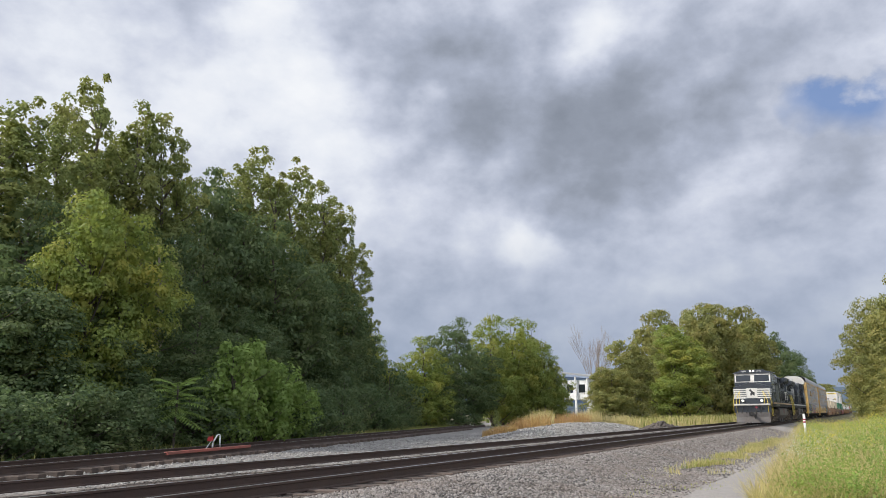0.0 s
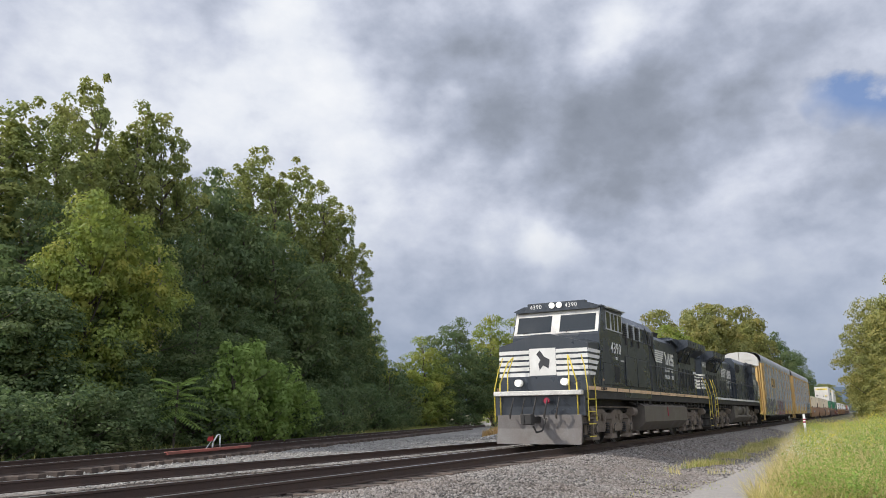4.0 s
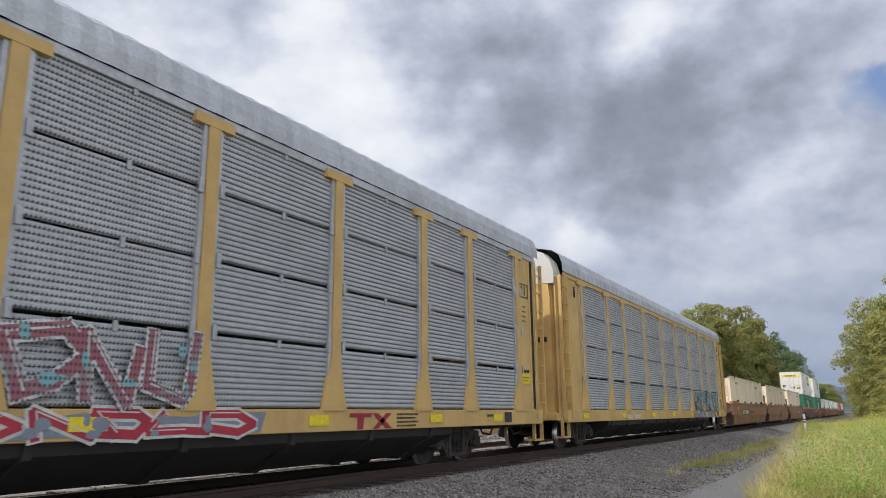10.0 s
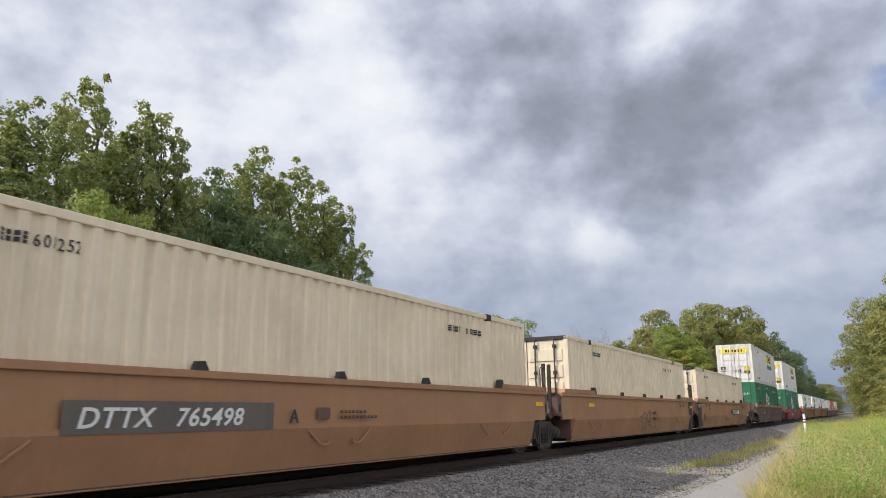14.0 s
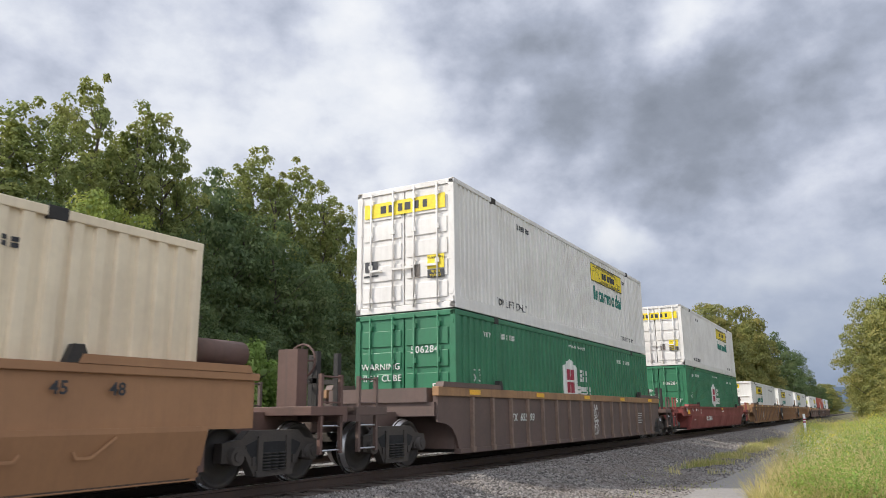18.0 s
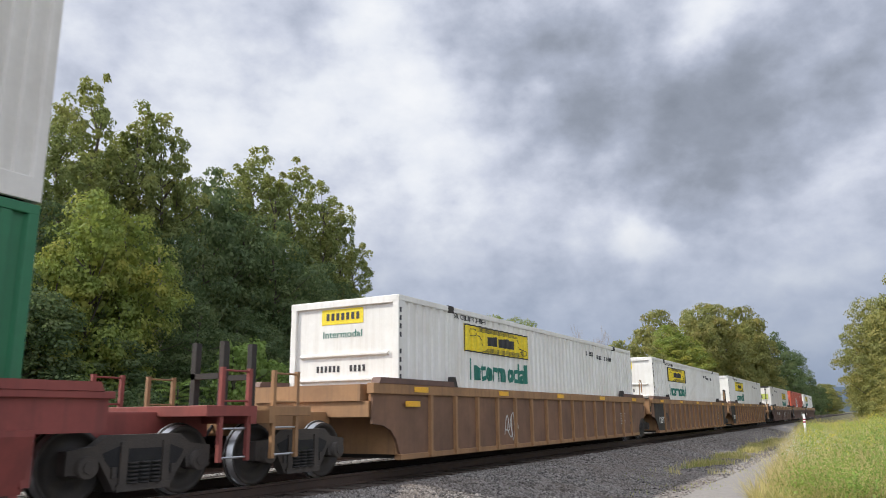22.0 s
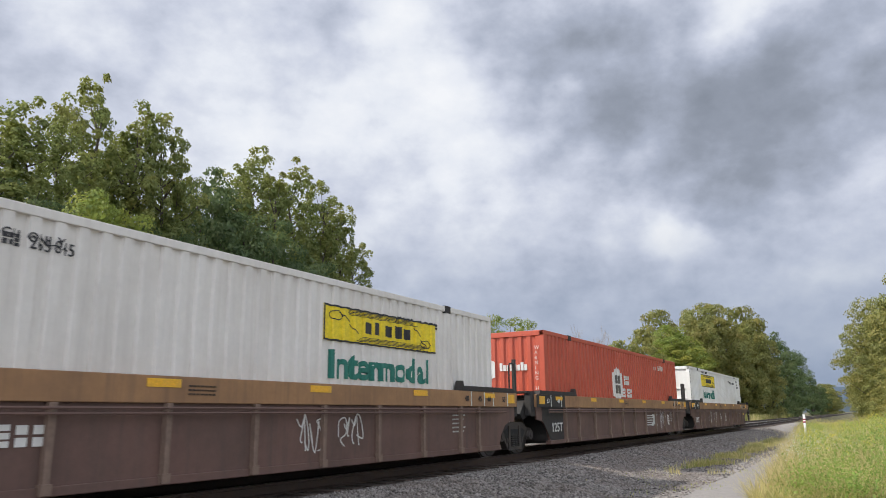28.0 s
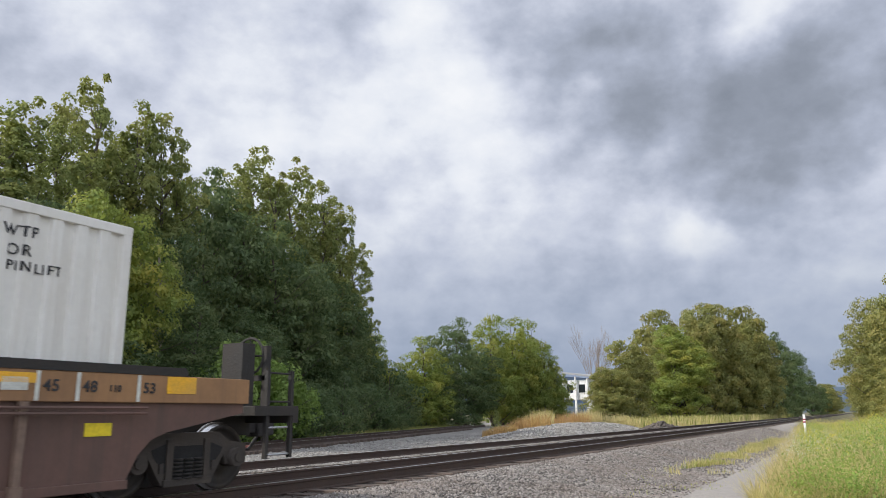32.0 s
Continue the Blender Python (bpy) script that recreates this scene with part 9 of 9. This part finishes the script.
        box(bm, xt - 0.022, xt + 0.022, -w - 0.056, -w - 0.05, zt - p["chord"] + 0.01, zt - 0.01)
        part("position_tick", bm, SPRAY_WHITE, e, "pale position tick")
    for x0, x1, z0, z1, m in p.get("patches", ()):
        bm = bmesh.new()
        yy = -w - 0.056 if z0 > zt - p.get("chord", 0.18) - 0.02 else p.get("word_y", -w - 0.012) + 0.004
        box(bm, x0, x1, yy - 0.002, yy + 0.004, z0, z1)
        part("painted_patch", bm, m, e)
    bm = bmesh.new()
    for x, z, n, bw, bh in p.get("bars", ()):
        bars(bm, x, p.get("word_y", -w - 0.012), z, n, bw, bh, bw * 0.5)
    if p.get("bars"):
        part("car_marking", bm, p.get("bar_mat", DECAL_WHITE), e)
    if p.get("chord_dark"):
        bm = bmesh.new()
        box(bm, -ef - 0.055, 1.0, -w - 0.0535, -w - 0.04, zt - ch - 0.004, zt - 0.004)
        part("chord_end", bm, DARK, e, "black painted end of the top chord")
    if p.get("clips"):
        # small turned catches along the top edge and welded gussets on the lower side
        for xk in (4.83, 7.74, 10.4):
            bm = bmesh.new()
            prism(bm, [(xk - 0.12, zt), (xk - 0.07, zt + 0.11), (xk + 0.06, zt + 0.12), (xk + 0.13, zt)], "y", -w - 0.055, -w + 0.02)
            part("edge_catch", bm, DARK, e)
        for xk, way in ((1.45, 1), (2.35, -1), (7.3, 1), (8.2, -1), (13.0, 1), (13.9, -1)):
            bm = bmesh.new()
            ribbon(bm, [(xk - 0.34 * way, 0.76), (xk - 0.05 * way, 0.56), (xk + 0.12 * way, 0.56), (xk + 0.16 * way, 0.62)], -w - 0.046, 0.03, 0.012)
            part("welded_gusset", bm, mat, e)
    for x, wd in p.get("dark", ()):
        bm = bmesh.new()
        if x < 0 and p.get("ribs"):
            prism(bm, [(-0.60, 0.84), (-0.60, zt - ch - 0.005), (x + wd, zt - ch - 0.005), (x + wd, 0.305), (-0.03, 0.305)], "y", -w - 0.012, -w - 0.004)
        else:
            box(bm, x, x + wd, -w - 0.012, -w - 0.004, 0.3, zt - ch - 0.01)
        part("dark_panel", bm, DARK, e, "black painted panel")
    for x, z, wd, h, seed in p.get("tags", ()):
        scrawl(e, x, z, wd, h, -w - 0.05 if not p.get("ribs") else -w - 0.010, seed, p.get("tag_mat", DECAL_WHITE), 0.02)
    if p.get("slabs"):
        for k in range(5):
            bm = bmesh.new()
            box(bm, 9.7 + 0.03 * k, 10.45 + 0.05 * k, -w - 0.014, -w - 0.008, 0.52 + k * 0.085, 0.555 + k * 0.085)
            part("emblem_line", bm, SPRAY_WHITE, e)
        for q in (((10.35, 0.50), (10.72, 0.50), (11.35, 0.92), (10.98, 0.92)), ((10.95, 0.50), (11.30, 0.50), (10.85, 0.92), (10.52, 0.92))):
            bm = bmesh.new()
            prism(bm, list(q), "y", -w - 0.014, -w - 0.008)
            part("emblem_slab", bm, SPRAY_WHITE, e, "pale slanted block of an emblem")
    if p.get("end_marks"):
        marks = [("53", -0.26), ("48", 0.50)] if p["front"][0] == "none" else []
        if not p.get("ticks"):
            marks += [("40", L - 1.55), ("45", L - 0.94), ("48", L - 0.5), ("53", L + 0.26)]
        for text, xm in marks:
            words(text, 0.16, DECAL_WHITE if p.get("chord_dark") and xm < 1 else DECAL_BLACK, e, xm - 0.08, -w - 0.058, zt - 0.21, "lettering")
            bm = bmesh.new()
            box(bm, xm + 0.20, xm + 0.235, -w - 0.056, -w - 0.05, zt - p["chord"] + 0.01, zt - 0.01)
            part("position_tick", bm, SPRAY_WHITE, e, "pale position tick")
        for xm in ([-0.85] if p["front"][0] == "none" else []) + ([L + 0.5] if not p.get("ticks") else []):
            bm = bmesh.new()
            box(bm, xm, xm + 0.36, -w - 0.058, -w - 0.05, zt - 0.24, zt - 0.04)
            part("amber_square", bm, REFLECT, e, "amber reflector square")
        bm = bmesh.new()
        for k in range(3):
            bars(bm, 6.8, -w - 0.056, zt - 0.12 - 0.05 * k, 7, 0.05, 0.022, 0.015)
        part("chord_stencil", bm, DARK, e)
    if p.get("ribs"):
        bm = bmesh.new()
        for k in range(5):
            bars(bm, L - 2.1, -w - 0.010, 0.95 - 0.08 * k, 8 - k % 3, 0.05, 0.03, 0.02)
        part("data_stencil", bm, SPRAY_WHITE, e, "small pale stencilled data")
    if p.get("pipe"):
        bm = bmesh.new()
        for z in (1.02, 1.08):
            tube(bm, [(-0.4, -w - 0.13, z), (L + 0.2, -w - 0.13, z)], 0.018)
        part("brake_pipe", bm, mat, e)
    return e


smooth_tan = dict(reflectors=2, clips=True, end_mat=WELL_BROWN, refl_z=1.22, refl_from=1.3, top=1.55, chord=0.10, word_y=-1.458, guide_mat=WELL_TAN, bar_mat=DECAL_WHITE)
well_car(13.76, 15.49, WELL_TAN, dict(smooth_tan, front=("coupler", 2.45, 3.45), rear=("joint", 1.58), bars=((7.7, 0.93, 10, 0.07, 0.05), (7.7, 1.02, 7, 0.07, 0.04), (10.2, 1.62, 0, 0.1, 0.1)), bar_mat=DARK, patches=((3.0, 6.18, 0.80, 1.16, TANK), (7.15, 7.45, 0.93, 1.10, WELL_BROWN)), words=(("DTTX", 3.16, 0.87, 0.31, DECAL_WHITE), ("765498", 4.46, 0.87, 0.31, DECAL_WHITE), ("A", 6.52, 0.88, 0.28, DECAL_BLACK), ("53", 0.6, 0.60, 0.34, DECAL_BLACK))), "tan smooth-sided well car with stencilled markings")
well_car(32.4, 15.5, WELL_TAN, dict(smooth_tan, front=("none",), rear=("joint", 1.48), bars=((8.6, 0.92, 8, 0.05, 0.10), (8.6, 0.72, 8, 0.05, 0.10)), bar_mat=DECAL_BLACK, dark=((15.5, 0.75),), tags=((7.0, 0.5, 2.6, 0.55, 42),), tag_mat=INK, words=(("45", 13.4, 1.22, 0.2, DECAL_BLACK), ("48", 14.1, 1.22, 0.2, DECAL_BLACK), ("53", 15.1, 1.22, 0.18, DECAL_BLACK))), "tan smooth-sided well car in the middle of a set")
well_car(50.85, 15.45, WELL_TAN, dict(smooth_tan, front=("none",), rear=("coupler", 1.75, 3.1), reflectors=0, tank_end="rear", dark=((-0.9, 1.0),), patches=((9.45, 12.35, 0.80, 1.14, TANK),), words=(("DTTX", 9.6, 0.87, 0.29, DECAL_WHITE), ("765498", 10.85, 0.87, 0.29, DECAL_WHITE), ("53", 0.35, 0.62, 0.42, DECAL_BLACK), ("125 T", -0.85, 1.22, 0.2, DECAL_WHITE), ("45", 1.14, 1.26, 0.18, DECAL_BLACK), ("40", 1.92, 1.26, 0.17, DECAL_BLACK), ("20", 1.94, 1.08, 0.17, DECAL_BLACK), ("B", 8.98, 0.93, 0.26, DECAL_BLACK), ("45", 13.4, 1.22, 0.2, DECAL_BLACK), ("48", 14.1, 1.22, 0.2, DECAL_BLACK))), "tan smooth-sided well car with a large 53")
well_car(73.25, 15.6, WELL_GREY, dict(top=1.52, chord=0.18, ribs=16, rib_from=0.44, rib_mat=RIB_LIT, chord_mat=WELL_OCHRE, guide_mat=WELL_GREY, front=("coupler", 1.95, 3.6), rear=("coupler", 1.75, 3.3), words=(("TX", 2.46, 0.82, 0.24, SPRAY_WHITE), ("655293", 2.97, 0.82, 0.24, SPRAY_WHITE)), tags=((8.5, 0.4, 0.4, 0.85, 44),)), "dusty brown ribbed well car")
well_car(96.15, 15.55, WELL_RED, dict(top=1.26, chord=0.08, word_y=-1.458, guide_mat=WELL_RED, front=("coupler", 2.42, 3.55), rear=("coupler", 1.75, 3.3), ext_f=1.72, reflectors=2, refl_from=8.0, bars=((3.37, 0.58, 3, 0.11, 0.22), (8.0, 1.0, 10, 0.045, 0.07), (0.35, 0.62, 5, 0.05, 0.05)), words=(("72674", 3.93, 0.58, 0.31, SPRAY_WHITE), ("53", 0.02, 1.04, 0.17, SPRAY_WHITE), ("48", 0.78, 1.04, 0.17, SPRAY_WHITE), ("45", 1.21, 1.04, 0.17, SPRAY_WHITE), ("40", 1.97, 1.06, 0.13, SPRAY_WHITE), ("20", 1.97, 0.92, 0.13, SPRAY_WHITE)), patches=((-1.0, -0.53, 0.91, 1.10, REFLECT), (-1.26, -1.08, 1.02, 1.18, SPRAY_WHITE))), "oxide-red smooth-sided well car")
ochre = dict(top=1.52, chord=0.18, ribs=15, rib_from=0.92, guide_mat=WELL_BROWN, sheet_mat=WELL_OCHRE_SHADED)
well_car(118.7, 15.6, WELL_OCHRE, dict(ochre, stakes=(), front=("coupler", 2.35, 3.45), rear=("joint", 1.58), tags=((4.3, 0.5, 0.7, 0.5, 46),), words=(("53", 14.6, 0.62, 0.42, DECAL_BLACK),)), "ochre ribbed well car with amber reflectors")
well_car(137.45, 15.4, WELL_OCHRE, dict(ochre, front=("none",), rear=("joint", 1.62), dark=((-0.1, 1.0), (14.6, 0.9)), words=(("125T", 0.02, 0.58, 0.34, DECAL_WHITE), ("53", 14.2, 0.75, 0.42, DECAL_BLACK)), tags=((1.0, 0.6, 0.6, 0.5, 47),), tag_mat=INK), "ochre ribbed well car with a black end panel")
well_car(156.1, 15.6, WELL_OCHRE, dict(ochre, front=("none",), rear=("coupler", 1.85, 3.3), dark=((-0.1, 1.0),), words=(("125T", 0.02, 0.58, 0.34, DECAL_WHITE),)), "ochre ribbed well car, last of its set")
brown = dict(top=1.46, chord=0.32, ribs=11, rib_at=[1.04] + [2.1 + 1.475 * i for i in range(9)] + [14.7], end_mat=DARK, chord_dark=True, rib_mat=RIB_LIT, end_marks=True, chord_mat=WELL_OCHRE, guide_mat=DARK, pipe=True, reflectors=6)
well_car(178.4, 15.7, WELL_BROWN, dict(brown, stakes=(0.55,), front=("coupler", 1.85, 3.3), rear=("joint", 1.62), bars=((2.85, 0.70, 4, 0.16, 0.24), (4.0, 0.70, 6, 0.12, 0.24)), tags=((8.9, 0.55, 0.6, 0.45, 48), (9.9, 0.55, 0.6, 0.4, 49))), "brown ribbed well car with an ochre top chord")
well_car(197.35, 15.65, WELL_BROWN, dict(brown, front=("none",), rear=("joint", 1.55), dark=((-0.05, 0.95),), words=(("125T", 0.03, 0.52, 0.32, DECAL_WHITE),), slabs=True, tags=((11.75, 0.45, 0.95, 0.65, 50), (13.0, 0.5, 0.3, 0.4, 57))), "brown ribbed well car with a black end panel")
well_car(216.1, 15.9, WELL_BROWN, dict(brown, front=("none",), rear=("coupler", 1.25, 3.0), ext=1.85, tank_end="rear", reservoir=False, refl_from=-0.6, words=(("125T", 0.03, 0.52, 0.32, DECAL_WHITE), ("45", 14.88, 1.25, 0.17, DECAL_BLACK), ("48", 15.32, 1.25, 0.17, DECAL_BLACK), ("110", 15.64, 1.26, 0.10, DECAL_BLACK), ("53", 16.09, 1.25, 0.17, DECAL_BLACK)), ticks=(14.82, 15.27, 16.03), patches=((16.43, 16.87, 1.25, 1.45, REFLECT), (14.45, 14.72, 1.25, 1.38, SPRAY_WHITE), (15.42, 15.75, 0.78, 0.92, DECAL_YELLOW)), tags=((3.5, 0.5, 0.7, 0.5, 51), (5.0, 0.5, 0.7, 0.5, 52), (6.6, 0.5, 0.6, 0.5, 53), (8.2, 0.5, 0.6, 0.45, 54))), "brown ribbed well car closing the train")


# ---- what moves ----
def motions():
    times = [0, 0.1, 0.2] + [2 * i for i in range(1, 16)] + [31.8, 31.9, 32]
    for ob, s0 in MOVERS:
        walk(ob, [(t, pose(s0 + SPEED * (13 - t), TRACK_Y, 0)) for t in times])
    for ob, r, x in WHEELS:
        walk(ob, [(i / FPS, pose(x, 0, r, 0, -math.degrees(SPEED * i / FPS / r) % 360, 0)) for i in range(0, 961)])
    walk(clouds, [(t, pose(0, 0, 0, 0, 0, -0.40 * t)) for t in (0, 0.1, 8, 16, 24, 31.9, 32)])


motions()
